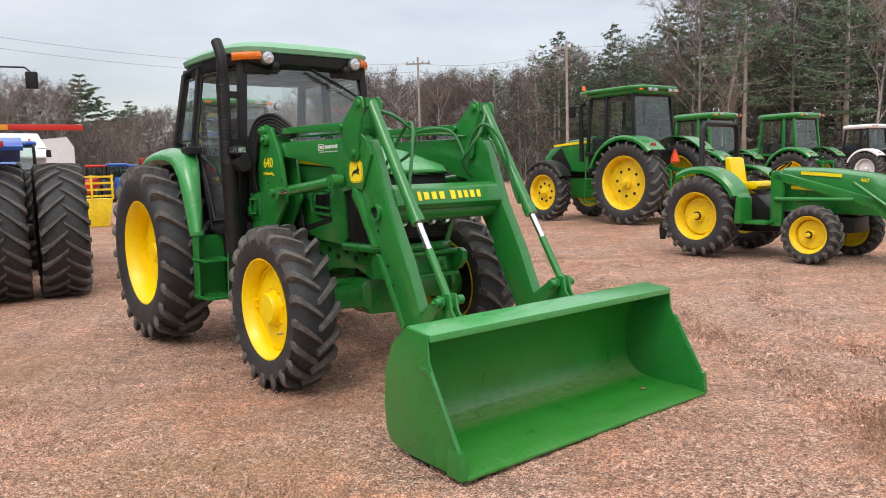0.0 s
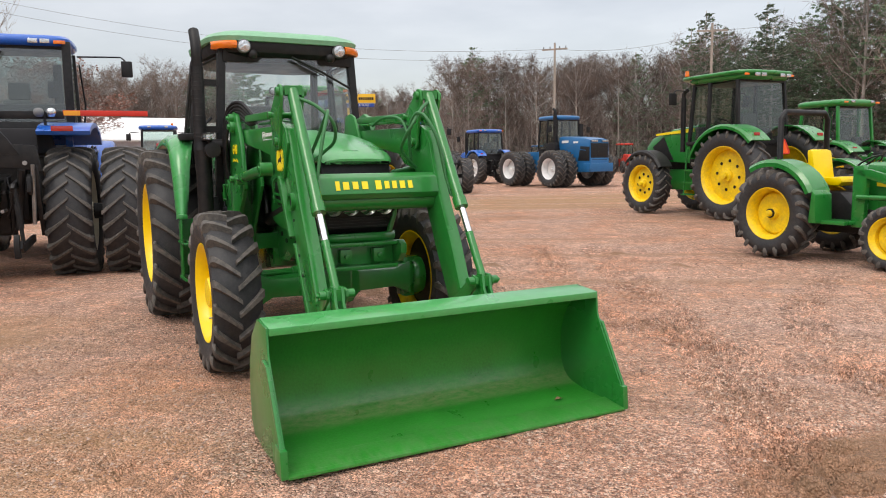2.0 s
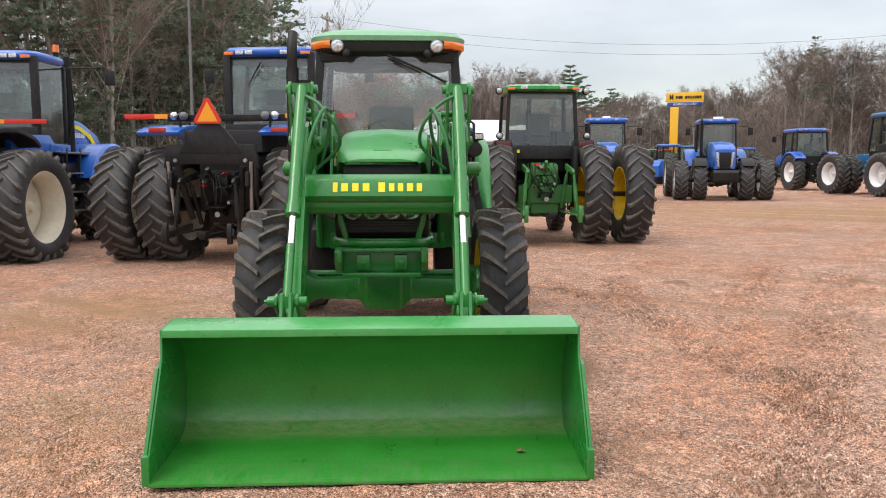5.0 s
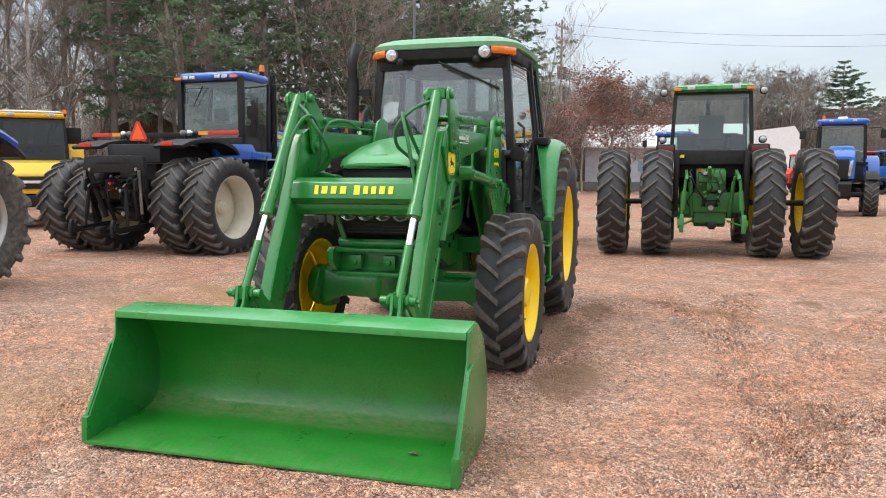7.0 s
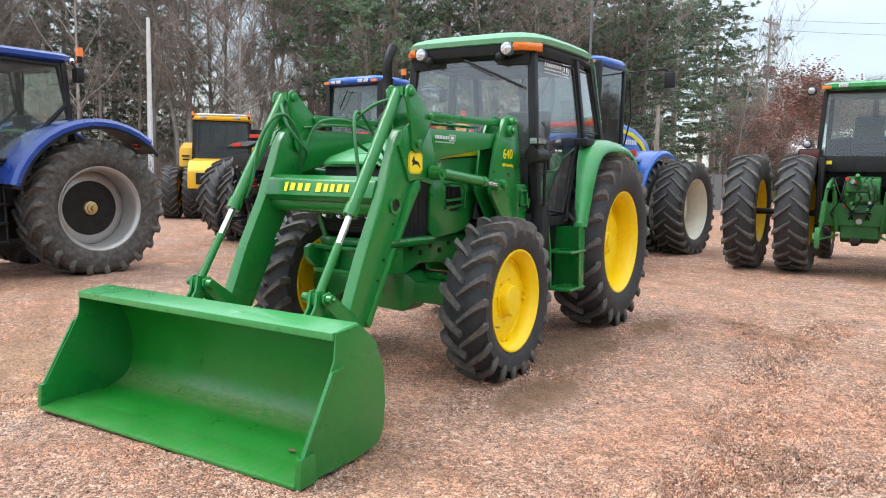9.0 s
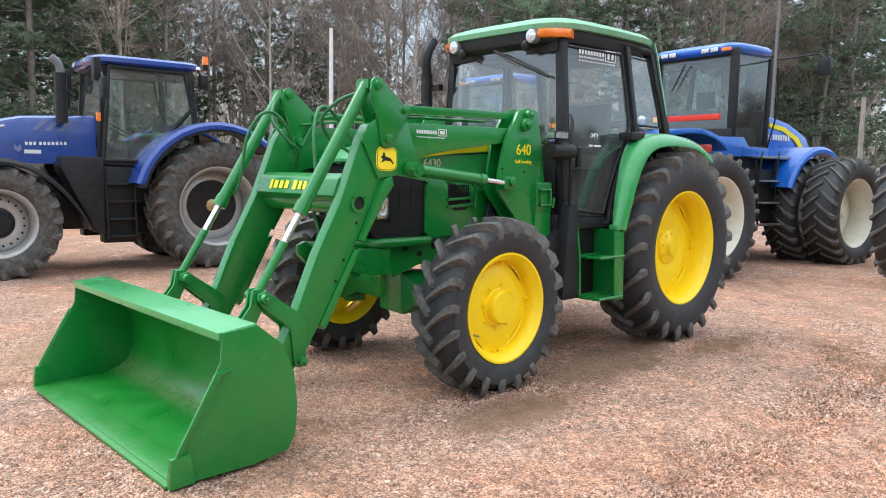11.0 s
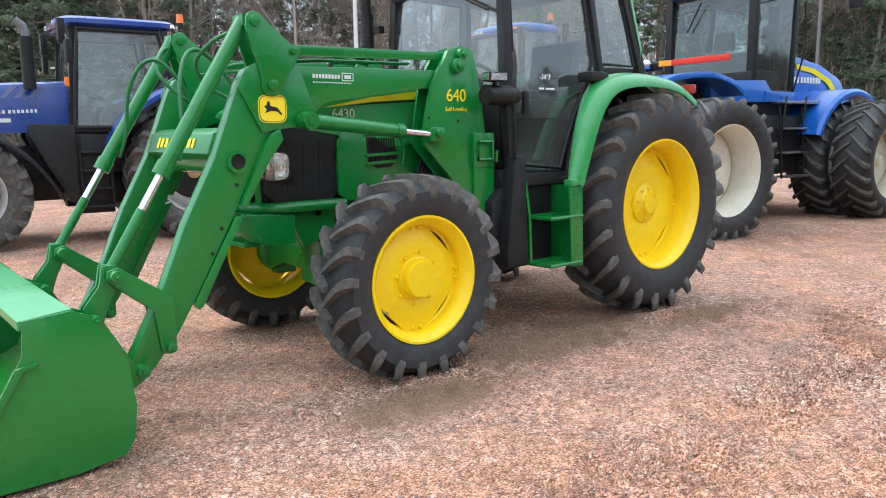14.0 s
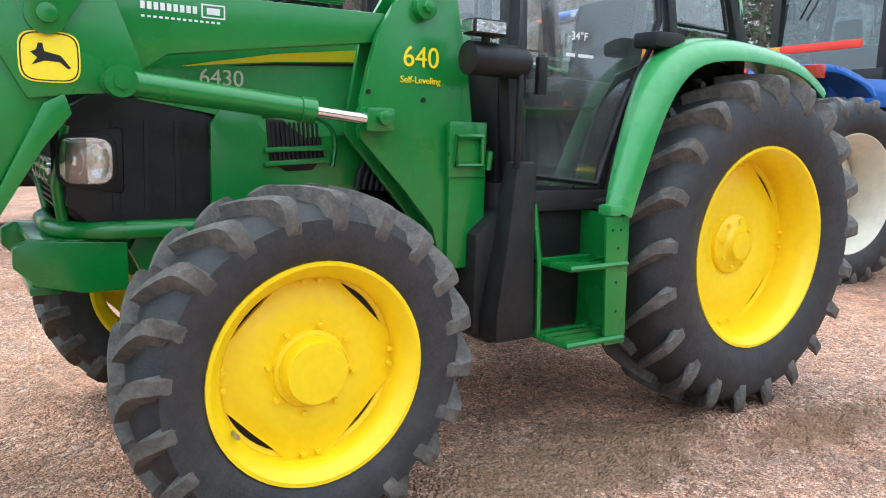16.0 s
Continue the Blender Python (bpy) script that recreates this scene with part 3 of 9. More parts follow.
def wheel(parent, x, y, R, rr, w, side, style, colour, lugs=22, rubber=None, dish=0.10, name="wheel", steer=0, lug_h=0.055, bolts=False, axle_z=None):
    """A tractor wheel with tyre, tread, rim and centre disc. side: 1 when its outside looks to the left, -1 to the right. dish: how deep the disc lies."""
    rubber = rubber or RUBBER
    h = w / 2 * 0.80

    def disc():
        g = Geo()
        yd = h - dish
        if style == "cast":
            n = 96

            def edge(a):
                d = (a - radians(80) + math.pi / 4) % (math.pi / 2) - math.pi / 4
                return rr * (0.800 + 0.120 * min(1.0, abs(d / radians(30)) ** 2.4)) - rb
            rb = rr * 0.78
            g.lathe([(0.001, yd - 0.01), (rr * 0.30, yd - 0.012), (rr * 0.36, yd + 0.002), (rr * 0.60, yd + 0.014), (rr * 0.70, yd - 0.002), (rb, yd - 0.012, 1), (rb, yd - 0.03, 1)], n, wave=edge)
        elif style == "holes":
            g.lathe([(0.001, yd), (rr * 0.30, yd), (rr * 0.42, yd - 0.015), (rr * 0.75, yd - 0.02), (rr * 0.93, yd - 0.05)], 40)
        else:
            g.lathe([(0.001, yd), (rr * 0.45, yd), (rr * 0.55, yd + 0.012), (rr * 0.80, yd + 0.004), (rr * 0.93, yd - 0.05)], 40)
        if side < 0:
            g.v = [(p[0], -p[1], p[2]) for p in g.v]
        return g.mesh("wheel", colour, 0, 40)

    def rim():
        o, t = h + 0.012, 0.012
        prof = [(rr + 0.028, o + 0.002), (rr + 0.030, o - 0.02), (rr - 0.005, o - 0.03), (rr - 0.02, o - 0.06), (rr * 0.94, 0.05), (rr * 0.94, -0.05), (rr - 0.02, -o + 0.06), (rr + 0.028, -o),
                (rr + 0.018, -o), (rr - 0.03, -o + 0.06), (rr * 0.94 - t, -0.05), (rr * 0.94 - t, 0.05), (rr - 0.035, o - 0.06), (rr - 0.018, o - 0.028), (rr + 0.014, o + 0.002)]
        g = Geo().lathe(prof, 56, closed=True)
        if style == "cast":
            yr = (h - dish) * side
            g.lathe([(rr * 0.945, yr - 0.012 * side), (rr * 0.895, yr - 0.020 * side), (rr * 0.862, yr - 0.024 * side), (rr * 0.862, yr - 0.032 * side), (rr * 0.945, yr - 0.03 * side)], 56)
        return g.mesh("rim", colour, 0, 40)

    def hub():
        g, yd = Geo(), h - dish
        if style == "cast" and dish < 0.12:
            g.lathe([(rr * 0.40, yd - 0.01), (rr * 0.375, yd + 0.012), (rr * 0.335, yd + 0.016), (rr * 0.33, yd + 0.055), (rr * 0.30, yd + 0.072), (0.001, yd + 0.075)], 32)
        elif style == "cast":
            g.lathe([(rr * 0.33, yd - 0.02), (rr * 0.32, yd + 0.012), (rr * 0.30, yd + 0.020), (rr * 0.20, yd + 0.024), (rr * 0.16, yd + 0.040), (rr * 0.15, yd + 0.062), (0.001, yd + 0.066)], 28)
        else:
            if style == "dark":
                g.lathe([(rr * 0.50, yd - 0.02), (rr * 0.48, yd + 0.03), (rr * 0.36, yd + 0.045), (rr * 0.34, yd + 0.09), (rr * 0.20, yd + 0.10), (0.001, yd + 0.10)], 28)
            elif style == "black":
                g.lathe([(rr * 0.17, yd - 0.02), (rr * 0.165, yd + 0.06), (rr * 0.12, yd + 0.07), (rr * 0.115, yd + 0.10), (rr * 0.07, yd + 0.105), (rr * 0.065, yd + 0.17), (0.001, yd + 0.175)], 24)
            else:
                g.lathe([(rr * 0.24, yd - 0.02), (rr * 0.23, yd + 0.07), (rr * 0.14, yd + 0.085), (rr * 0.12, yd + 0.15), (0.001, yd + 0.16)], 24)
        if side < 0:
            g.v = [(p[0], -p[1], p[2]) for p in g.v]
        return g.mesh("hub", {"dark": BLACK_PAINT, "black": BRASS}.get(style, colour), 0, 40)
    cn = colour.name
    a = (R, rr, w)
    wd = link(name, kept(("d", *a, side, style, cn, dish), disc), parent, (x, y, R - 0.012 if axle_z is None else axle_z), turn=(0, 35 if bolts else (x * 71 + y * 37) % 60, steer))
    link("tyre", kept(("t", *a, rubber.name, lug_h), lambda: tyre_mesh(R, rr, w, lugs, rubber, lug_h)), wd, label="black rubber tyre")
    link("tread", kept(("l", *a, lugs, lug_h), lambda: tread_mesh(R, rr, w, lugs, lug_h)), wd, label="worn dusty tread bars")
    link("rim", kept(("r", *a, cn, side, style, dish), rim), wd)
    # added black backing: stands in for the shade behind the slots of left-hand discs
    if style == "cast" and side > 0:
        yi = (h - dish - 0.034) * side
        link("slot_backing", kept(("f", *a, side), lambda: Geo().lathe([(0.001, yi), (rr * 0.89, yi), (rr * 0.905, yi - 0.01 * side), (rr * 0.905, yi - 0.05 * side), (0.001, yi - 0.06 * side)], 40).mesh("slot_backing", BLACK_PAINT)), wd, label="black backing that stands in for shade in the disc slots")
    link("hub", kept(("h", *a, side, style, cn, dish), hub), wd)
    if style == "black":
        yp = h - dish
        link("centre_plate", kept(("c", *a, side), lambda: Geo().lathe([(0.001, side * (yp + 0.010)), (rr * 0.60, side * (yp + 0.018)), (rr * 0.68, side * (yp + 0.016)), (rr * 0.69, side * (yp - 0.02))], 40).mesh("centre_plate", BLACK_PAINT, 0, 40)), wd, label="black centre plate")
    if style in ("holes", "dark") and side > 0:
        hole = kept(("o", style), lambda: Geo().bolt((0, 0, 0), 0.036 if style == "holes" else 0.016, 0.012, seg=12).mesh("wheel_hole", BLACK_PAINT))
        yh = (h - dish) * side
        n_h, r_h = (8, 0.52) if style == "holes" else (20, 0.74)
        # solid black discs: the dark inside the wheel's holes is painted on
        for q in range(n_h):
            link("wheel_hole", hole, wd, (rr * r_h * math.cos(6.283 * q / n_h), yh + (-0.008 if style == "holes" else 0.012) * side, rr * r_h * math.sin(6.283 * q / n_h)))
    if bolts:
        me = kept(("b", cn), lambda: Geo().bolt((0, 0, 0), 0.0115, 0.026).mesh("wheel_bolt", colour, 0.003))
        yb = h - dish
        spots = [(rr * 0.86, radians(35 + 90 * q) + d, yb + 0.004) for q in range(4) for d in (-0.09, 0.09)]
        spots += [(rr * (0.44 if dish < 0.12 else 0.25), radians(45 * q), yb + (0.012 if dish < 0.12 else 0.024)) for q in range(8)]
        for rad, a, yy in spots:
            link("wheel_bolt", me, wd, (rad * math.cos(a), side * yy, rad * math.sin(a)))
    return wd

# ---- the yard ----


TRACKS = [(((0.95, 6.2), (0.45, 6.75), (-0.72, 8.12), (-1.40, 9.7), (-1.7, 11.2)), 0.24, 0.4), (((1.6, 13.5), (2.0, 9.9), (2.27, 8.15), (2.43, 6.3), (2.55, 4.9), (2.5, 3.6)), 0.25), (((-0.9, 11.2), (0.62, 8.95), (1.75, 7.5), (2.6, 6.6), (3.6, 5.6)), 0.22), (((-6.0, 4.2), (-3.4, 3.4), (-1.6, 2.6), (0.0, 1.9)), 0.24, 0.4), (((0.6, 14.0), (1.27, 9.44), (1.75, 8.3), (2.27, 7.25), (2.62, 6.2), (2.75, 5.2), (2.7, 3.9)), 0.22), (((4.6, 10.5), (3.7, 8.6), (3.4, 7.0), (3.5, 5.6), (4.0, 4.4)), 0.2), (((-5.5, 6.6), (-3.6, 5.5), (-2.2, 4.4), (-0.9, 3.6), (0.6, 3.2)), 0.22, 0.4), (((-2.0, 10.6), (-0.2, 9.6), (0.8, 8.6), (1.6, 8.0)), 0.2)]
MOUNDS = [(0.12, 11.15, 0.24, 0.05), (1.91, 12.47, 0.28, 0.05), (2.78, 11.26, 0.16, 0.035), (3.11, 10.39, 0.16, 0.03), (2.2, 11.9, 0.12, 0.03), (-2.6, 4.6, 0.2, 0.03), (-3.3, 5.1, 0.2, 0.03)]


def wavy(x, y, k, seed):
    """Smooth uneven relief from crossed waves, for arrays of places."""
    r, out = np.random.RandomState(seed), 0
    for i in range(7):
        a, f, p = r.uniform(0, 6.28), k * r.uniform(0.6, 1.7), r.uniform(0, 6.28)
        out = out + np.sin((x * np.cos(a) + y * np.sin(a)) * f + p + 1.3 * np.sin((y * np.cos(a) - x * np.sin(a)) * f * 0.7 + p * 2))
    return out / 7


def lumps(x, y, cell, seed):
    """Smooth random relief on a lattice of the given cell width, from -1 to 1."""
    u, v = x / cell, y / cell
    i, j = np.floor(u), np.floor(v)
    a, b = u - i, v - j
    a, b = a * a * (3 - 2 * a), b * b * (3 - 2 * b)

    def height(p, q):
        return np.modf(np.abs(np.sin(p * 127.1 + q * 311.7 + seed * 74.7) * 43758.5453))[0] * 2 - 1
    return (height(i, j) * (1 - a) + height(i + 1, j) * a) * (1 - b) + (height(i, j + 1) * (1 - a) + height(i + 1, j + 1) * a) * b


_C, _S = math.cos(radians(51.5)), math.sin(radians(51.5))


def bar_prints(x, y, s, t):
    """Slanting prints of tread bars along a wheel track, broken in places."""
    bars = np.clip(np.sin((s + 0.6 * np.abs(t) + 0.1 * (t > 0)) * 2 * np.pi / 0.24) * 1.6, -1, 1)
    return bars * np.clip(0.7 + 1.3 * wavy(x, y, 2.6, 7), 0.0, 1)


def relief(x, y):
    """The ground's height: slope, swells, scuffs, wheel tracks with bar prints, and small heaps."""
    x, y = np.asarray(x, float), np.asarray(y, float)
    d = np.hypot(x - 1, y - 6)
    k = np.where(d < 45, 1.0, 45 / np.maximum(d, 1e-6))
    z = 0.006 * ((y - 6) * k - 2) + 0.008 * ((x - 1) * k + 1)
    fade = np.clip(1 - d / 40, 0, 1)
    z = z + fade * (0.016 * wavy(x, y, 1.6, 1) + 0.009 * wavy(x, y, 6.0, 2))
    near = np.clip((13 - d) / 3, 0, 1)
    rough = np.clip(0.55 + 0.8 * lumps(x, y, 1.1, 5), 0.15, 1.4)
    z = z + near * (0.007 * lumps(x, y, 0.33, 3) + rough * (0.010 * lumps(x, y, 0.13, 4) + 0.008 * np.abs(lumps(x, y, 0.085, 6))))
    for path, half, *deep in TRACKS:
        run, deep = 0.0, (deep or [1.0])[0]
        for (ax, ay), (bx, by) in zip(path, path[1:]):
            ln = math.hypot(bx - ax, by - ay)
            ux, uy = (bx - ax) / ln, (by - ay) / ln
            s = (x - ax) * ux + (y - ay) * uy
            t = (x - ax) * -uy + (y - ay) * ux
            inside = (s > 0) & (s <= ln) & (np.abs(t) < half * 1.3)
            edge = np.clip((half * 1.2 - np.abs(t)) / 0.08, 0, 1)
            z = z + np.where(inside, edge * deep * (-0.020 + 0.042 * bar_prints(x, y, run + s, t)), 0)
            run += ln
    for mx, my, r, h in MOUNDS:
        q = np.hypot((x - mx), (y - my) * 0.8) / r
        z = z + np.where(q < 1.6, h * np.exp(-2.5 * q * q) * (1 + 0.5 * wavy(x, y, 30.0, 9)), 0)
    # pressed flat under the loader bucket
    ahead, side = (x + 2.034) * _C - (y - 8.003) * _S, (x + 2.034) * _S + (y - 8.003) * _C
    pressed = np.clip((1.22 - np.abs(side)) / 0.12, 0, 1) * np.clip((0.55 - np.abs(ahead - 4.38)) / 0.14, 0, 1)
    z = z - 0.012
    return z + pressed * (np.minimum(z, -0.012) - z)


# damp brown patches: place, half length, half width, turn in degrees
DAMP = [(0.66, 6.80, 0.80, 0.34, 125), (-0.55, 7.72, 1.15, 0.42, 130), (-1.15, 9.0, 0.75, 0.22, 130), (3.0, 4.4, 1.3, 0.35, 40), (0.1, 11.1, 0.32, 0.12, 170), (1.9, 12.5, 0.35, 0.12, 170), (2.8, 11.2, 0.3, 0.12, 150)]


def damp_print_shade(x, y):
    out = np.zeros_like(x)
    for cx, cy, a, b, turn in DAMP:
        c, s = math.cos(radians(turn)), math.sin(radians(turn))
        u, v = ((x - cx) * c + (y - cy) * s) / a, ((y - cy) * c - (x - cx) * s) / b
        out = np.maximum(out, 0.9 * np.exp(-(u * u + v * v) ** 1.3))
    for path, half, *deep in TRACKS:
        run, deep = 0.0, (deep or [1.0])[0]
        for (ax, ay), (bx, by) in zip(path, path[1:]):
            ln = math.hypot(bx - ax, by - ay)
            ux, uy = (bx - ax) / ln, (by - ay) / ln
            s, t = (x - ax) * ux + (y - ay) * uy, (x - ax) * -uy + (y - ay) * ux
            # hollows of the bar prints are darkened: their shade is put into the colour
            out = np.maximum(out, np.where((s > 0) & (s <= ln), (0.14 + 0.42 * deep * np.maximum(-bar_prints(x, y, run + s, t), 0)) * np.clip((half * 1.3 - np.abs(t)) / 0.10, 0, 1), 0))
            run += ln
    return out


def ground_mesh():
    """One sheet from the subject to the horizon: fine near the walk, coarse far off."""
    def axis(a, b, step):
        near = list(np.arange(a, b, step))
        far, d, s = [], 0.0, step
        while d < 900:
            s *= 1.13
            d += s
            far.append(d)
        return [a - d for d in far[::-1]] + near + [near[-1] + d for d in far]
    xs, ys = axis(-4.3, 6.4, 0.034), axis(0.6, 13.0, 0.034)
    gx, gy = np.meshgrid(xs, ys)
    vs = np.stack([gx, gy, relief(gx, gy)], -1).reshape(-1, 3)
    n, m = len(xs), len(ys)
    i = np.arange(n * m).reshape(m, n)
    fs = np.stack([i[:-1, :-1], i[:-1, 1:], i[1:, 1:], i[1:, :-1]], -1).reshape(-1, 4)
    me = bpy.data.meshes.new("ground")
    me.from_pydata(vs.tolist(), [], fs.tolist())
    me.polygons.foreach_set("use_smooth", [True] * len(fs))
    me.attributes.new("damp_and_shade", "FLOAT", "POINT").data.foreach_set("value", damp_print_shade(gx, gy).reshape(-1).astype(np.float32))
    u, v = ((gx + 1.5) * 0.87 + (gy - 26.5) * 0.5) / 10.0, ((gy - 26.5) * 0.87 - (gx + 1.5) * 0.5) / 4.2
    ochre = 0.85 * np.exp(-(u * u + v * v) ** 1.5)
    for cx, cy, a in ((-4.6, 6.0, 1.3), (-1.3, 3.9, 1.0)):
        ochre = np.maximum(ochre, 0.6 * np.exp(-(((gx - cx) ** 2 + (gy - cy) ** 2) / a ** 2) ** 1.3))
    me.attributes.new("ochre", "FLOAT", "POINT").data.foreach_set("value", ochre.reshape(-1).astype(np.float32))
    me.materials.append(GRAVEL)
    return me


ground = tagged(new("ground", ground_mesh()), "reddish fine gravel yard with pebbles and faint ruts", "ground", kind="structure")

# ---- the green loader tractor ----
# local axes: x ahead from the rear axle, y to the left, z up
HEAD = -51.5
_c, _s = math.cos(radians(38.5)), math.sin(radians(38.5))
MAIN_X, MAIN_Y = -7.53 * _s + 3.39 * _c, 7.53 * _c + 3.39 * _s
tractor = thing("loader_tractor", "green utility tractor, yellow wheels, black cab and front loader", "tractor", MAIN_X, MAIN_Y, HEAD, z=0.0)
T = tractor
RX, FX = -0.07, 2.378
for s in (1, -1):
    # the right rear wheel is set farther out on its axle than the left one
    wheel(T, RX, 0.81 if s > 0 else -0.955, 0.868, 0.485, 0.47, s, "cast", YELLOW, lugs=21, dish=0.17, name="rear_wheel", bolts=True, lug_h=0.068, axle_z=0.84)
    wheel(T, FX - 0.027 * s, s * 0.885, 0.622, 0.354, 0.345, s, "cast", YELLOW, lugs=20, dish=0.085, name="front_wheel", lug_h=0.062, bolts=True, axle_z=0.572)
    part("valve", Geo().bolt((FX + 0.26, s * 1.02, 0.42), 0.008, 0.05), STEEL, T)


# chassis, axles, belly
g = Geo()
g.prism([(-0.35, 0.55), (-0.35, 1.05), (0.3, 1.15), (0.9, 0.95), (1.6, 0.95), (1.6, 0.62), (0.9, 0.50), (0.2, 0.48)], -0.28, 0.28)
part("gearbox", g, GREEN, T, bevel=0.03)
g = Geo().tube([(RX, -0.92, 0.84), (RX, 0.72, 0.84)], 0.15, 18)
part("rear_axle", g, GREEN, T, angle=50)
for s in (1, -1):
    g = Geo().prism([(1.3, 0.70), (1.3, 0.98), (2.72, 1.0), (2.78, 0.90), (2.70, 0.72), (2.45, 0.80), (2.1, 0.78), (1.9, 0.70)], s * 0.18, s * 0.235)
    part("frame_rail", g, GREEN, T, bevel=0.006)
    for i in range(7):
        # a black stud in place of each hole's shaded inside
        part("rail_hole", Geo().bolt((1.75 + 0.14 * i, s * 0.238, 0.93 - 0.05 * (i % 2)), 0.022, 0.012, seg=10), BLACK_PAINT, T)
g = Geo().loft([[(FX + a, y, 0.57 + b) for a, b in ((-r, -r * h), (r, -r * h), (r, r * h), (-r, r * h))] for y, r, h in ((-0.74, 0.08, 1.2), (-0.66, 0.12, 1.2), (-0.52, 0.085, 0.9), (-0.2, 0.09, 0.95), (-0.15, 0.135, 1.1), (0.12, 0.14, 1.15), (0.2, 0.09, 0.95), (0.52, 0.085, 0.9), (0.66, 0.12, 1.2), (0.74, 0.08, 1.2))])
axle = part("front_axle", g, GREEN, T, bevel=0.015)
for s in (1, -1):
    g = Geo().lathe([(0.001, 0.0), (0.15, 0.0), (0.17, 0.04), (0.17, 0.10), (0.12, 0.12), (0.001, 0.12)], 24, (FX, s * 0.74 - 0.06, 0.57)).box((FX, s * 0.66, 0.57), (0.16, 0.10, 0.34))
    part("steering_knuckle", g, GREEN, axle, bevel=0.01)
part("steering_cylinder", Geo().tube([(FX - 0.14, -0.62, 0.66), (FX - 0.14, 0.62, 0.66)], 0.03, 10).tube([(FX - 0.14, -0.3, 0.66), (FX - 0.14, 0.3, 0.66)], 0.045, 12), GREEN, axle)
g = Geo().tube([(1.5, 0, 0.55), (FX, 0, 0.56)], 0.06, 12)
part("drive_shaft_guard", g, BLACK, T)
# front weight bracket
br = part("front_bracket", Geo().box((2.95, 0, 0.945), (0.32, 0.60, 0.030)), GREEN, T, bevel=0.008)
for y in (-0.295, 0.295):
    part("bracket_cheek", Geo().prism([(2.80, 0.945), (3.12, 0.965), (3.17, 0.94), (3.17, 0.87), (3.10, 0.80), (2.95, 0.765), (2.80, 0.765)], y - 0.025, y + 0.025), GREEN, br, bevel=0.008)
part("bracket_plate", Geo().box((3.0, 0, 0.86), (0.04, 0.54, 0.16)), GREEN, br, bevel=0.006)
part("bracket_sill", Geo().box((3.07, 0, 0.775), (0.10, 0.54, 0.03)), GREEN, br, bevel=0.006)
for y in (-0.13, 0.13):
    part("tow_lug", Geo().box((3.06, y, 0.86), (0.06, 0.09, 0.10)).bolt((3.10, y, 0.86), 0.02, 0.03, "x", 10), GREEN, br, bevel=0.006)

# bonnet: rounded section, sloping to the nose


def hood_ring(x, top, half, low, crown=0.06, n=7):
    """A cross section: side up, rounded shoulder, crowned top."""
    pts = [(x, -half, low), (x, -half * 1.02, low + (top - crown - low) * 0.55)]
    for i in range(n + 1):
        a = math.pi * i / n
        c = math.cos(a)
        pts.append((x, -half * (abs(c) ** 0.55) * (1 if c > 0 else -1), top - crown + crown * math.sin(a) ** 0.7))
    pts += [(x, half * 1.02, low + (top - crown - low) * 0.55), (x, half, low)]
    return pts


g = Geo()
rows = [(1.33, 1.85, 0.37, 1.40), (1.8, 1.825, 0.365, 1.36), (2.2, 1.785, 0.355, 1.33), (2.5, 1.735, 0.345, 1.42), (2.75, 1.675, 0.33, 1.46), (2.92, 1.625, 0.305, 1.545), (3.0, 1.592, 0.275, 1.55), (3.03, 1.572, 0.25, 1.553)]
g.loft([hood_ring(x, t, w, l, 0.07 if x < 2.9 else 0.04) for x, t, w, l in rows])
hood = part("bonnet", g, GREEN_PALE, T, "pale green bonnet", angle=40)
g = Geo().loft([[(x, y, t - 0.0 + 0.004 - 0.9 * abs(y) ** 2) for y in (-0.15, -0.05, 0.05, 0.15)] + [(x, y, t - 0.05) for y in (0.15, -0.15)] for x, t in ((1.9, 1.825), (2.5, 1.745), (2.9, 1.632))])
part("bonnet_ridge", g, GREEN_PALE, hood, angle=60)
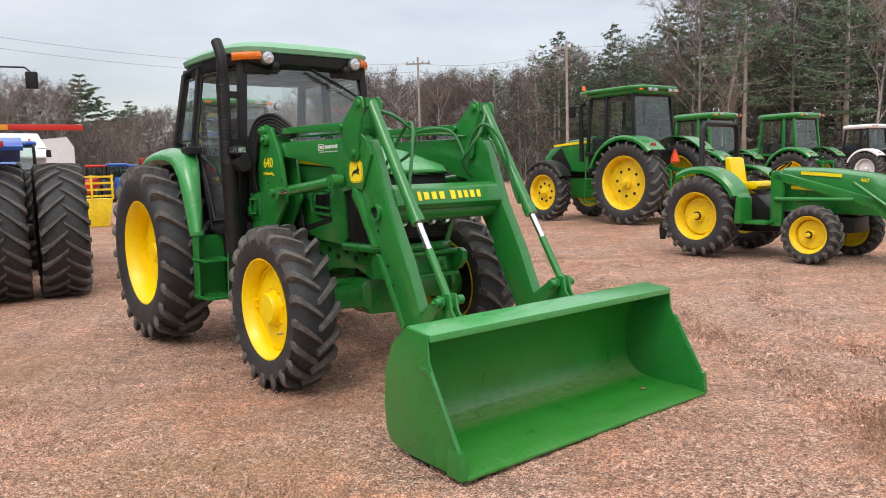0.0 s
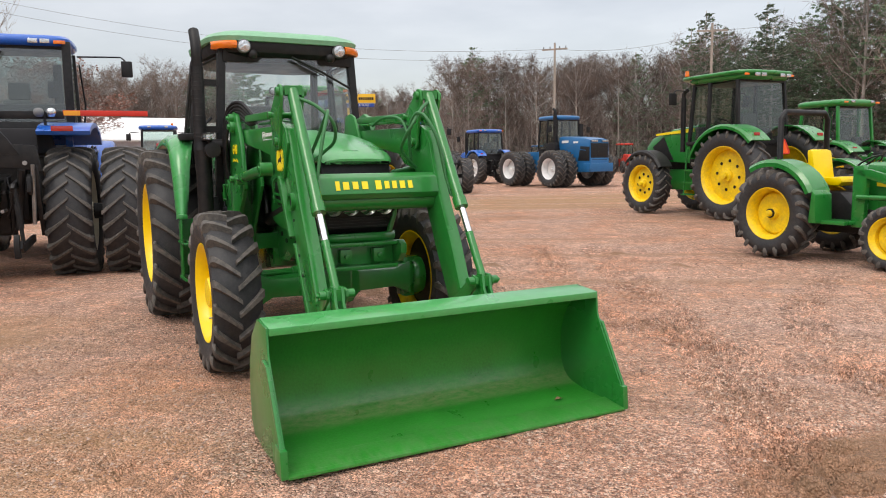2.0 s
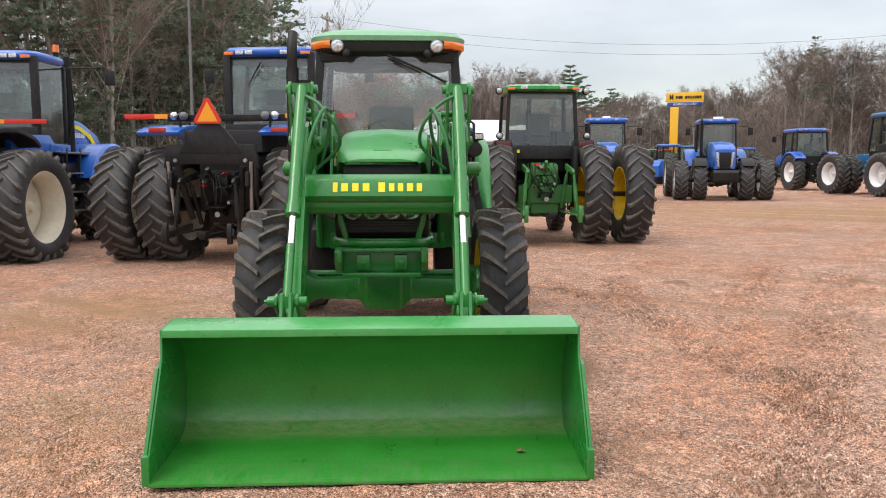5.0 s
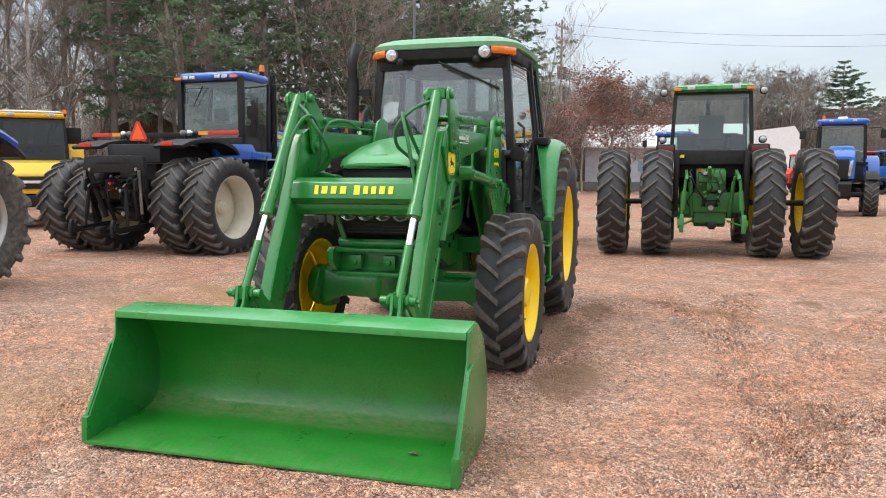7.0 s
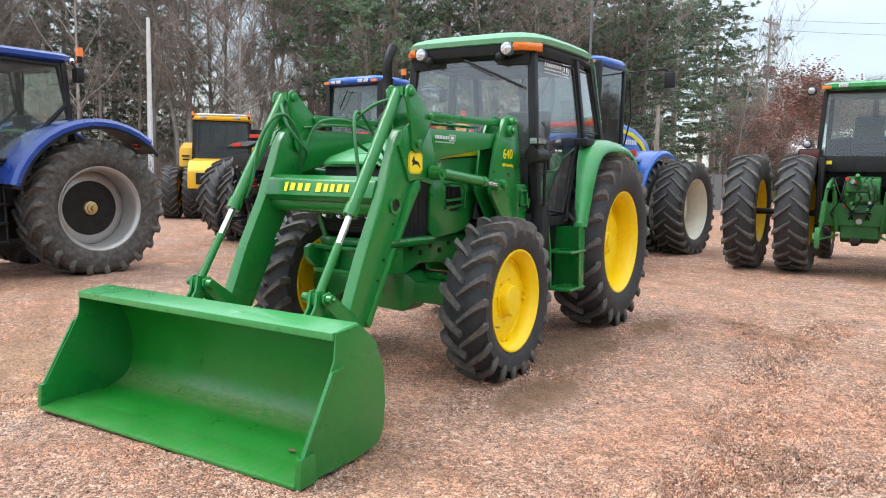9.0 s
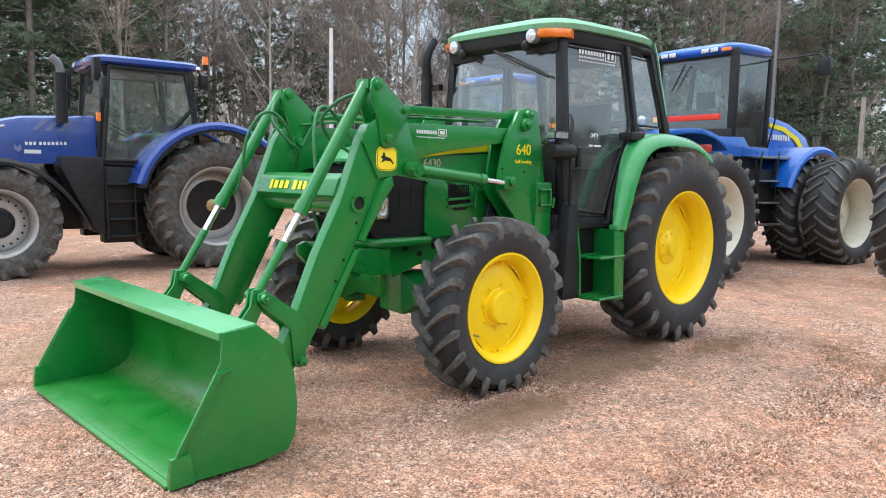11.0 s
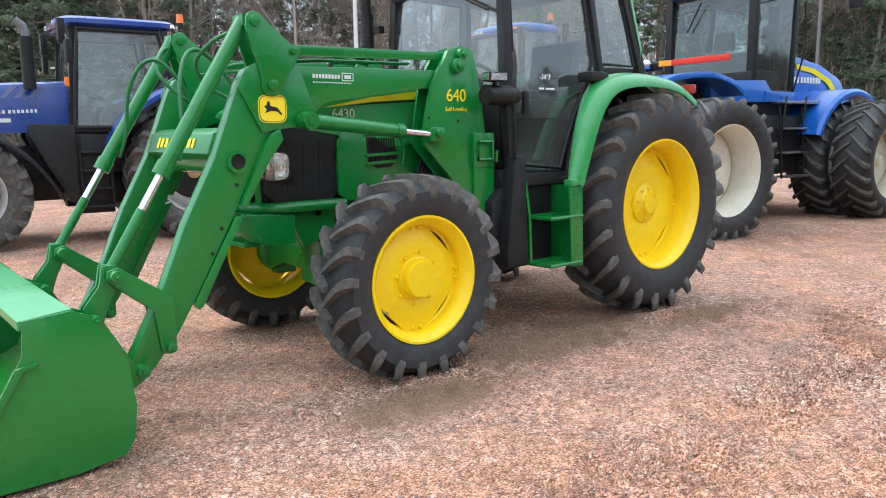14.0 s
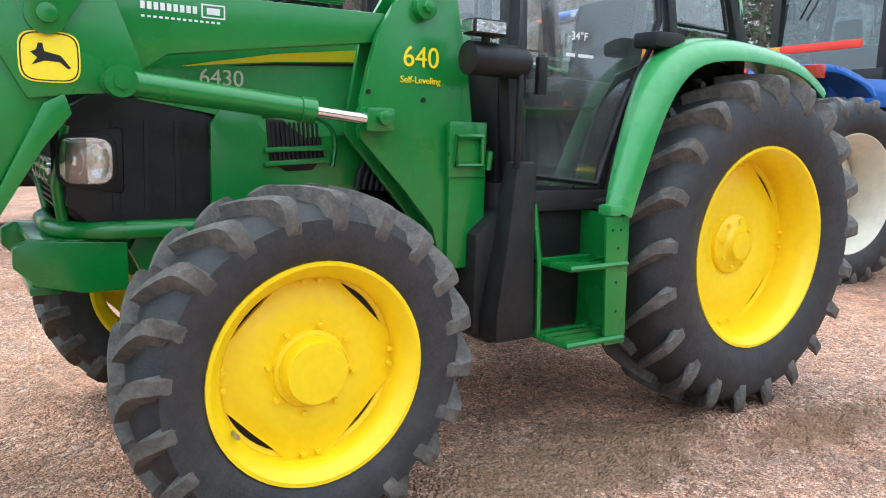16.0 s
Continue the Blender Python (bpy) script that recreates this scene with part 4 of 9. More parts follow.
for s in (1, -1):
    # side panel behind the grille, with a louvred window
    g = Geo().prism([(1.33, 1.42), (2.46, 1.44), (2.50, 1.38), (2.50, 1.05), (2.43, 1.0), (2.1, 1.02), (1.92, 1.06), (1.80, 1.18), (1.66, 1.30), (1.33, 1.36)], s * 0.32, s * 0.352)
    sp = part("side_panel", g, GREEN, T, bevel=0.01)
    g = Geo().prism([(2.065, 1.405), (2.285, 1.405), (2.27, 1.24), (2.20, 1.20), (2.09, 1.205), (2.035, 1.26)], s * 0.350, s * 0.357)
    part("louvre_recess", g, BLACK, sp, bevel=0.003)
    for i in range(11):
        x = 2.068 + 0.019 * i
        part("louvre", Geo().prism([(x - 0.012, 1.245), (x - 0.004, 1.245), (x + 0.010, 1.395), (x + 0.002, 1.395)], s * 0.353, s * 0.366), BLACK, sp)
    for z0, z1 in ((1.275, 1.295), (1.225, 1.240)):
        part("louvre_bar", Geo().prism([(2.02, z0 + 0.012), (2.295, z1 - 0.02), (2.295, z1), (2.02, z0 + 0.034)], s * 0.352, s * 0.378), GREEN, sp, bevel=0.005)
    part("panel_rib", Geo().tube(curve([(2.30, s * 0.352, 1.415), (2.15, s * 0.360, 1.425), (2.04, s * 0.362, 1.405), (1.99, s * 0.360, 1.33), (2.0, s * 0.358, 1.22)], 4), 0.010, 6), GREEN, sp, angle=60)
    # black moulded grille side
    g = Geo().prism([(2.52, 1.455), (2.90, 1.475), (2.99, 1.42), (3.0, 1.08), (2.93, 1.02), (2.56, 1.0), (2.485, 1.06), (2.455, 1.18), (2.455, 1.30), (2.475, 1.40)], s * 0.262, s * 0.330)
    gs = part("grille_side", g, BLACK, T, "black moulded plastic grille side", bevel=0.018)
    for i in range(3):
        x = 2.60 + 0.11 * i
        part("grille_rib", Geo().prism([(x, 1.06), (x + 0.03, 1.06), (x + 0.025, 1.39), (x + 0.005, 1.39)], s * 0.326, s * 0.334), BLACK, gs, bevel=0.004)
    # headlamp at the corner
    bz = part("headlamp_bezel", Geo().loft([[(2.81, s * 0.350, z) for z in (1.125, 1.36)] + [(3.04, s * 0.290, z) for z in (1.35, 1.125)], [(2.78, s * 0.22, z) for z in (1.125, 1.36)] + [(2.98, s * 0.18, z) for z in (1.35, 1.125)]]), BLACK_PAINT, T, bevel=0.016)
    u = Vector((0.20, -s * 0.060, 0)).normalized()
    out = Vector((0.06, s * 0.20, 0)).normalized()
    mid = Vector((2.925, s * 0.322, 1.24))

    def lamp_ring(wide, tall, depth, n=20):
        return [tuple(mid + out * depth + u * (wide * math.copysign(abs(math.cos(q)) ** 0.5, math.cos(q))) + Vector((0, 0, tall * math.copysign(abs(math.sin(q)) ** 0.5, math.sin(q))))) for q in (6.2832 * k / n for k in range(n))]
    part("lamp_rim", Geo().loft([lamp_ring(0.098, 0.095, -0.01), lamp_ring(0.098, 0.095, 0.026), lamp_ring(0.088, 0.084, 0.030), lamp_ring(0.084, 0.080, 0.004)]), BLACK, bz, angle=50)
    part("lamp_reflector", Geo().loft([lamp_ring(0.084, 0.080, 0.008), lamp_ring(0.078, 0.074, 0.004)]), REFLECTOR, bz, angle=30)
    for k, rad in ((-0.040, 0.036), (0.040, 0.034)):
        bowl = Geo()
        bowl.loft([[tuple(mid + out * dp + u * (k + r1 * math.cos(q)) + Vector((0, 0, 1.7 * r1 * math.sin(q)))) for q in (6.2832 * j / 18 for j in range(18))] for r1, dp in ((rad, 0.010), (rad, 0.016), (rad * 0.8, 0.012), (rad * 0.35, 0.009), (rad * 0.3, 0.024), (rad * 0.1, 0.026))])
        part("reflector_bowl", bowl, REFLECTOR, bz, angle=40)
    part("headlamp", Geo().loft([lamp_ring(0.086, 0.082, 0.024), lamp_ring(0.082, 0.078, 0.034), lamp_ring(0.05, 0.048, 0.040)]), LAMP_GLASS, bz, "clear headlamp lens", angle=60)
    # yellow side stripe and the number plate area
    def flank(x):
        return s * (1.02 * (0.37 - 0.0125 * max(0.0, x - 1.33) - 0.012 * max(0.0, x - 2.2)) + 0.0015)

    def on_flank(pts):
        n = len(pts)
        return Geo().add([(x, flank(x), z) for x, z in pts] + [(x, flank(x) + s * 0.002, z) for x, z in pts], [list(range(n)), list(range(2 * n - 1, n - 1, -1))] + [[i, (i + 1) % n, (i + 1) % n + n, i + n] for i in range(n)])
    stripe = part("side_stripe", on_flank([(2.60, 1.585), (2.50, 1.607), (2.24, 1.656), (1.80, 1.708), (1.42, 1.745), (1.42, 1.690), (1.80, 1.655), (2.24, 1.626)]), DECAL, hood, "yellow pinstripe decal")
    part("stripe_shadow", on_flank([(2.46, 1.594), (2.24, 1.622), (1.80, 1.650), (1.42, 1.686), (1.42, 1.672), (1.80, 1.637), (2.24, 1.612)]), BLACK, stripe, "thin black line")
    for k in range(8):
        x = 1.80 - 0.040 * k - (0.02 if k > 3 else 0)
        part("name_mark", Geo().box((x, flank(x) + s * 0.003, 1.683 + 0.085 * (1.80 - x)), (0.026, 0.003, 0.026)), BLACK, stripe)
# nose: black grille with lamps in it, and a green lower band
g = Geo().prism([(2.80, 1.56), (2.985, 1.556), (3.01, 1.30), (3.005, 1.06), (2.96, 1.02), (2.80, 1.0)], -0.27, 0.27)
ng = part("nose_grille", g, BLACK, T, "black front grille", bevel=0.012)
for i in range(7):
    part("grille_slat", Geo().box((3.012, 0, 1.07 + 0.022 * i), (0.012, 0.46, 0.008)), BLACK, ng)
part("lamp_strip", Geo().box((3.008, 0, 1.20), (0.03, 0.55, 0.115)), BLACK_PAINT, ng, bevel=0.012)
for y in (-0.20, -0.067, 0.067, 0.20):
    fl_ = part("front_lamp", Geo().lathe([(0.001, -0.004), (0.030, -0.002), (0.044, 0.016), (0.048, 0.022), (0.048, 0.0), (0.001, -0.012)], 20), REFLECTOR, ng, "bright front lamp", at=(3.022, y, 1.20))
    fl_.rotation_euler, fl_.scale = (0, 0, radians(-90)), (1.28, 1.0, 0.95)
    part("lens", Geo().lathe([(0.001, 0.030), (0.03, 0.027), (0.046, 0.020)], 18), LAMP_GLASS, fl_)
g = Geo().tube([(2.45, -0.335, 0.99), (2.86, -0.33, 0.99), (2.99, -0.27, 0.99), (3.03, -0.15, 0.99), (3.03, 0.15, 0.99), (2.99, 0.27, 0.99), (2.86, 0.33, 0.99), (2.45, 0.335, 0.99)], 0.035, 10)
part("nose_band", g, GREEN, T, angle=60)
for s in (1, -1):
    part("nose_post", Geo().tube([(3.0, s * 0.25, 1.02), (3.02, s * 0.285, 1.15), (2.98, s * 0.31, 1.36)], 0.022, 8), GREEN, T, angle=60)

# engine bay seen between bonnet and wheel
g = Geo().box((1.95, 0, 1.10), (1.15, 0.46, 0.50)).tube([(1.5, 0.30, 1.0), (2.3, 0.30, 1.15)], 0.05, 10).tube([(1.6, -0.30, 1.05), (2.3, -0.30, 1.2)], 0.06, 10)
part("engine", g, BLACK_PAINT, T, bevel=0.02)
for s in (1, -1):
    for i in range(6):
        q = 0.10 + 0.034 * i
        part("hose_loop", Geo().tube([(1.64 + q * math.cos(a), s * (0.37 + 0.006 * i), 1.10 + 1.05 * q * math.sin(a)) for a in (0.1 + 0.24 * k for k in range(11))], 0.013, 7), BLACK, T, "black hose loop", angle=70)

# cab
CAB_Z0, CAB_Z1 = 1.12, 2.58
A_F, B_F, C_F = 1.32, 0.40, -0.12
A_L, B_L, C_L = 0.60, 0.735, 0.70
g = Geo()
for s in (1, -1):
    g.loft([[(x + a, s * (y + b), z) for a, b in ((-0.035, -0.035), (0.035, -0.035), (0.035, 0.035), (-0.035, 0.035))] for x, y, z in ((A_F - 0.03, A_L + 0.09, CAB_Z0 - 0.10), (A_F, A_L + 0.06, 1.6), (A_F - 0.02, A_L, CAB_Z1))])
    g.loft([[(x + a, s * (y + b), z) for a, b in ((-0.028, -0.03), (0.028, -0.03), (0.028, 0.03), (-0.028, 0.03))] for x, y, z in ((B_F + 0.10, B_L, 1.55), (B_F + 0.02, B_L, 1.85), (B_F + 0.10, B_L - 0.07, CAB_Z1))])
    g.loft([[(x + a, s * (y + b), z) for a, b in ((-0.045, -0.03), (0.045, -0.03), (0.045, 0.03), (-0.045, 0.03))] for x, y, z in ((C_F - 0.03, C_L, 1.45), (C_F - 0.02, C_L, 1.9), (C_F + 0.18, C_L - 0.06, CAB_Z1))])
    g.tube([(A_F - 0.02, s * A_L, CAB_Z1 - 0.01), (B_F + 0.1, s * (B_L - 0.07), CAB_Z1 + 0.02), (C_F + 0.18, s * (C_L - 0.06), CAB_Z1)], 0.035, 8)
    g.tube([(A_F - 0.04, s * (A_L + 0.09), 1.08), (0.80, s * (B_L + 0.015), 1.08), (0.76, s * (B_L + 0.015), 1.26), (0.66, s * (B_L + 0.01), 1.53), (B_F + 0.08, s * B_L, 1.80)], 0.024, 8)
g.box((A_F, 0, CAB_Z1 - 0.05), (0.06, 2 * A_L, 0.16)).box((A_F - 0.02, 0, 1.66), (0.05, 2 * A_L + 0.1, 0.10)).box((C_F + 0.16, 0, CAB_Z1), (0.06, 2 * C_L - 0.1, 0.08)).box((C_F, 0, 1.50), (0.05, 2 * C_L, 0.10))
cabf = part("cab_frame", g, BLACK, T, "black cab frame", bevel=0.008)
g = Geo().prism([(C_F - 0.1, 1.0), (C_F - 0.1, 1.5), (0.35, 1.52), (0.60, 1.20), (1.36, 1.16), (1.36, 1.0)], -0.66, 0.66)
part("cab_floor", g, DARK, T, bevel=0.01)
for s in (1, -1):
    part("door_sill", Geo().box((0.93, s * 0.735, 1.09), (0.72, 0.05, 0.09)), BLACK, T, bevel=0.012)
g = Geo().prism([(1.22, 1.05), (1.35, 1.05), (1.35, 1.66), (1.22, 1.66)], -0.62, 0.62)
part("firewall", g, BLACK, T, bevel=0.01)
for s in (1,):
    part("rear_post_cover", Geo().loft([[(x + a, s * (y + b), z) for a, b in ((-0.022, -0.02), (-0.018, 0.012), (0.018, 0.022), (0.012, -0.02))] for x, y, z in ((-0.165, 0.70, 1.80), (-0.135, 0.70, 2.05), (-0.045, 0.68, 2.36), (0.0, 0.665, 2.56), (0.04, 0.655, 2.66))]), GREEN_ROOF, T, "pale green post cover", angle=60)
# panes
pw = Geo().loft([[(A_F + 0.02 + 0.05 * (1 - (y / 0.62) ** 2), y, z) for y in (-0.62, -0.3, 0, 0.3, 0.62)] for z in (1.68, 2.1)] + [[(A_F - 0.01 + 0.05 * (1 - (y / 0.57) ** 2), y, 2.50) for y in (-0.57, -0.28, 0, 0.28, 0.57)]], close=False, caps=False)
windscreen = part("windscreen", pw, GLASS, T, "tinted curved windscreen", angle=80)
windscreen.visible_shadow = False
g = Geo().loft([[(C_F - 0.02, y, 1.56) for y in (-0.64, 0.64)], [(C_F + 0.16, y, 2.54) for y in (-0.59, 0.59)]], close=False, caps=False)
rw = part("rear_window", g, GLASS, T, angle=80)
rw.visible_shadow = False
for s in (1, -1):
    g = Geo().add([(A_F - 0.05, s * (A_L + 0.085), 1.16), (0.84, s * (B_L + 0.01), 1.14), (0.80, s * (B_L + 0.01), 1.28), (0.69, s * (B_L + 0.008), 1.54), (B_F + 0.14, s * (B_L + 0.002), 1.78), (B_F + 0.06, s * (B_L + 0.0), 1.9), (B_F + 0.13, s * (B_L - 0.07), 2.53), (A_F - 0.04, s * (A_L + 0.005), 2.53), (A_F - 0.025, s * (A_L + 0.065), 1.65)], [list(range(9))])
    door = part("cab_door", g, GLASS, T, "full glass cab door", angle=80)
    door.visible_shadow = False
    g = Geo().tube([(A_F - 0.075, s * (A_L + 0.075), 1.20), (A_F - 0.075, s * (A_L + 0.045), 1.9), (A_F - 0.07, s * (A_L + 0.01), 2.50), (B_F + 0.16, s * (B_L - 0.065), 2.50), (B_F + 0.10, s * (B_L + 0.0), 1.92), (B_F + 0.16, s * (B_L + 0.005), 1.78), (0.71, s * (B_L + 0.012), 1.54), (0.82, s * (B_L + 0.012), 1.28), (0.86, s * (B_L + 0.012), 1.16), (A_F - 0.075, s * (A_L + 0.075), 1.20)], 0.014, 6)
    part("door_seal", g, BLACK, door, angle=60)
    part("door_handle", Geo().box((1.22, s * 0.745, 1.62), (0.05, 0.03, 0.16)), BLACK, door, bevel=0.01)
    g = Geo().add([(B_F - 0.02, s * (B_L + 0.0), 1.9), (C_F + 0.06, s * (C_L + 0.005), 1.9), (C_F + 0.20, s * (C_L - 0.055), 2.52), (B_F + 0.06, s * (B_L - 0.07), 2.52)], [[0, 1, 2, 3]])
    sw = part("side_window", g, GLASS, T, angle=80)
    sw.visible_shadow = False
    part("window_seal", Geo().tube([(B_F - 0.0, s * (B_L + 0.0), 1.92), (C_F + 0.07, s * (C_L + 0.005), 1.92), (C_F + 0.20, s * (C_L - 0.055), 2.50), (B_F + 0.07, s * (B_L - 0.068), 2.50), (B_F - 0.0, s * (B_L + 0.0), 1.92)], 0.012, 6), BLACK, sw, angle=60)
# dealer's sticker and pencilled note on the left door
def pane_y(x):
    return 0.612 + 0.080 * (1.28 - x)


stick = Geo()
for k in range(9):
    stick.box((1.095 - 0.036 * k, pane_y(1.095 - 0.036 * k) + 0.004, 2.482), (0.026, 0.003, 0.045))
for k in range(11):
    stick.box((1.095 - 0.029 * k, pane_y(1.095 - 0.029 * k) + 0.005, 2.435), (0.018, 0.003, 0.014))
for x, z, sx, sz in ((0.71, 2.512, 0.13, 0.008), (0.71, 2.428, 0.13, 0.008), (0.775, 2.47, 0.008, 0.09), (0.645, 2.47, 0.008, 0.09), (0.735, 2.47, 0.03, 0.045), (0.685, 2.47, 0.03, 0.045)):
    stick.box((x, pane_y(x) + 0.004, z), (sx, 0.003, sz))
for k in range(13):
    stick.box((1.095 - 0.036 * k, pane_y(1.095 - 0.036 * k) + 0.006, 2.405), (0.024, 0.003, 0.010))
part("door_sticker", stick, WHITE, T, "small white lettering sticker")


def lettering(text, size, material, parent, at, turn, name="lettering", label="", thick=0.002, spread=1.0):
    cu = bpy.data.curves.new(name, "FONT")
    cu.body, cu.size, cu.extrude, cu.align_x, cu.align_y, cu.space_character = text, size, thick, "CENTER", "CENTER", spread
    tmp = bpy.data.objects.new("tmp", cu)
    scene.collection.objects.link(tmp)
    me = bpy.data.meshes.new_from_object(tmp.evaluated_get(bpy.context.evaluated_depsgraph_get()))
    bpy.data.objects.remove(tmp)
    me.materials.clear()
    me.materials.append(material)
    return link(name, me, parent, at, label, turn)


lettering("-34°F", 0.050, WHITE, T, (1.02, 0.745, 1.80), (90, 0, 176), label="handwritten white note", thick=0.0008)
for i, (x, wd) in enumerate(((1.06, 0.05), (0.97, 0.09))):
    part("note_line", Geo().box((x, 0.746, 1.72), (wd, 0.002, 0.014)), WHITE, T)
# roof
g = Geo()
rings = []
for z, e in ((2.63, -0.03), (2.635, 0.0), (2.675, 0.01), (2.71, -0.03), (2.735, -0.11), (2.75, -0.30)):
    f1, f0, hw = 1.485 + e, -0.05 - e, 0.715 + e
    ring = []
    for i in range(28):
        a = 2 * math.pi * i / 28
        ca, sa = math.cos(a), math.sin(a)
        x = (f1 + f0) / 2 + (f1 - f0) / 2 * math.copysign(abs(ca) ** 0.38, ca)
        y = hw * math.copysign(abs(sa) ** 0.38, sa) * (1 - 0.06 * max(0, ca))
        ring.append((x, y, z - 0.02 * max(0.0, (x - 0.7)) ** 2 * 1.2))
    rings.append(ring)
roof = part("roof", Geo().loft(rings), GREEN_ROOF, T, "weathered pale green cab roof", angle=50)
rings = []
for z, e in ((2.50, -0.10), (2.53, -0.03), (2.60, -0.01), (2.635, -0.02)):
    f1, f0, hw = 1.475 + e, -0.02 - e, 0.70 + e
    ring = []
    for i in range(28):
        a = 2 * math.pi * i / 28
        ca, sa = math.cos(a), math.sin(a)
        ring.append(((f1 + f0) / 2 + (f1 - f0) / 2 * math.copysign(abs(ca) ** 0.38, ca), hw * math.copysign(abs(sa) ** 0.38, sa) * (1 - 0.06 * max(0, ca)), z))
    rings.append(ring)
part("headliner", Geo().loft(rings), BLACK, T, "black underside of the roof", angle=50)
for s in (1, -1):
    wl_ = part("work_lamp", Geo().lathe([(0.001, 0.0), (0.055, 0.0), (0.062, 0.015), (0.055, 0.06), (0.02, 0.08)], 20), GREY, T, "round grey work lamp", at=(1.48, s * 0.438, 2.572))
    wl_.rotation_euler = (0, 0, radians(90))
    lens = part("lens", Geo().lathe([(0.001, -0.012), (0.05, -0.004), (0.05, 0.004)], 20), LENS, wl_)
    am = Geo().loft([[(1.462 - 0.18 * k * k, s * (0.50 + 0.19 * k), 2.555), (1.482 - 0.18 * k * k, s * (0.50 + 0.19 * k), 2.575), (1.482 - 0.18 * k * k, s * (0.50 + 0.19 * k), 2.605), (1.462 - 0.18 * k * k, s * (0.50 + 0.19 * k), 2.62), (1.385 - 0.18 * k * k, s * (0.50 + 0.15 * k), 2.62), (1.385 - 0.18 * k * k, s * (0.50 + 0.15 * k), 2.555)] for k in (0, 0.35, 0.7, 1.0)])
    part("turn_lamp", am, AMBER, T, "amber roof turn lamp", angle=40)
    part("visor_bracket", Geo().ball((1.44, s * 0.36, 2.51), 0.045), BLACK, T)
# wiper, mirrors, lamps on the posts
part("wiper", Geo().tube([(1.43, 0.0, 2.50), (1.43, 0.28, 2.38), (1.39, 0.56, 2.25)], 0.012, 6).tube([(1.435, 0.05, 2.46), (1.44, 0.3, 2.345)], 0.006, 5), BLACK, T)
for s in (1, -1):
    part("mirror_arm", Geo().tube([(1.34, s * 0.74, 1.665), (1.36, s * 0.75, 1.665), (1.60, s * 0.77, 1.665), (1.62, s * 0.77, 1.665)], 0.066, 16).tube([(1.36, s * 0.62, 1.66), (1.38, s * 0.75, 1.665)], 0.045, 12).tube([(1.54, s * 0.77, 1.70), (1.55, s * 0.79, 1.76)], 0.018, 8), BLACK, T, bevel=0.012)
    sl = part("side_lamp", Geo().box((1.56, s * 0.80, 1.778), (0.17, 0.08, 0.062)), BLACK, T, bevel=0.012)
    part("lens", Geo().box((1.565, s * 0.8415, 1.778), (0.14, 0.008, 0.044)).box((1.6465, s * 0.80, 1.778), (0.008, 0.066, 0.044)), LENS, sl)
    part("grab_rail", Geo().tube([(1.31, s * 0.72, 1.95), (1.36, s * 0.78, 1.90), (1.36, s * 0.78, 1.25), (1.31, s * 0.74, 1.20)], 0.014, 8), BLACK, T, angle=60)
    part("fender_mirror", Geo().box((0.60, s * 0.83, 1.81), (0.20, 0.14, 0.07)), BLACK, T, bevel=0.02)
# interior
seat = part("seat", Geo().prism([(0.15, 1.52), (0.15, 1.66), (0.62, 1.68), (0.66, 1.60), (0.60, 1.52)], -0.25, 0.25), SEAT, T, "dark cloth seat", bevel=0.04)
part("backrest", Geo().prism([(0.05, 1.62), (0.20, 1.62), (0.12, 2.15), (0.02, 2.17)], -0.24, 0.24), SEAT, seat, bevel=0.04)
g = Geo().lathe([(0.195 + 0.015 * math.cos(a), 0.015 * math.sin(a)) for a in (2 * math.pi * k / 8 for k in range(8))], 28, closed=True)
for a in (0.5, 2.6, 4.7):
    g.tube([(0, 0, 0), (0.19 * math.cos(a), 0, 0.19 * math.sin(a))], 0.012, 6)
swh = part("steering_wheel", g, BLACK, T, at=(0.98, 0, 1.86), angle=70)
swh.rotation_euler = (radians(90), radians(-28), 0)
part("steering_column", Geo().tube([(0.98, 0, 1.85), (1.12, 0, 1.6), (1.18, 0, 1.2)], 0.06, 10), DARK, T)
part("dashboard", Geo().prism([(1.12, 1.55), (1.34, 1.55), (1.34, 1.72), (1.18, 1.78)], -0.22, 0.22), DARK, T, bevel=0.02)
part("console", Geo().prism([(0.2, 1.5), (0.2, 1.78), (0.8, 1.76), (0.82, 1.5)], -0.56, -0.34), DARK, T, bevel=0.03)

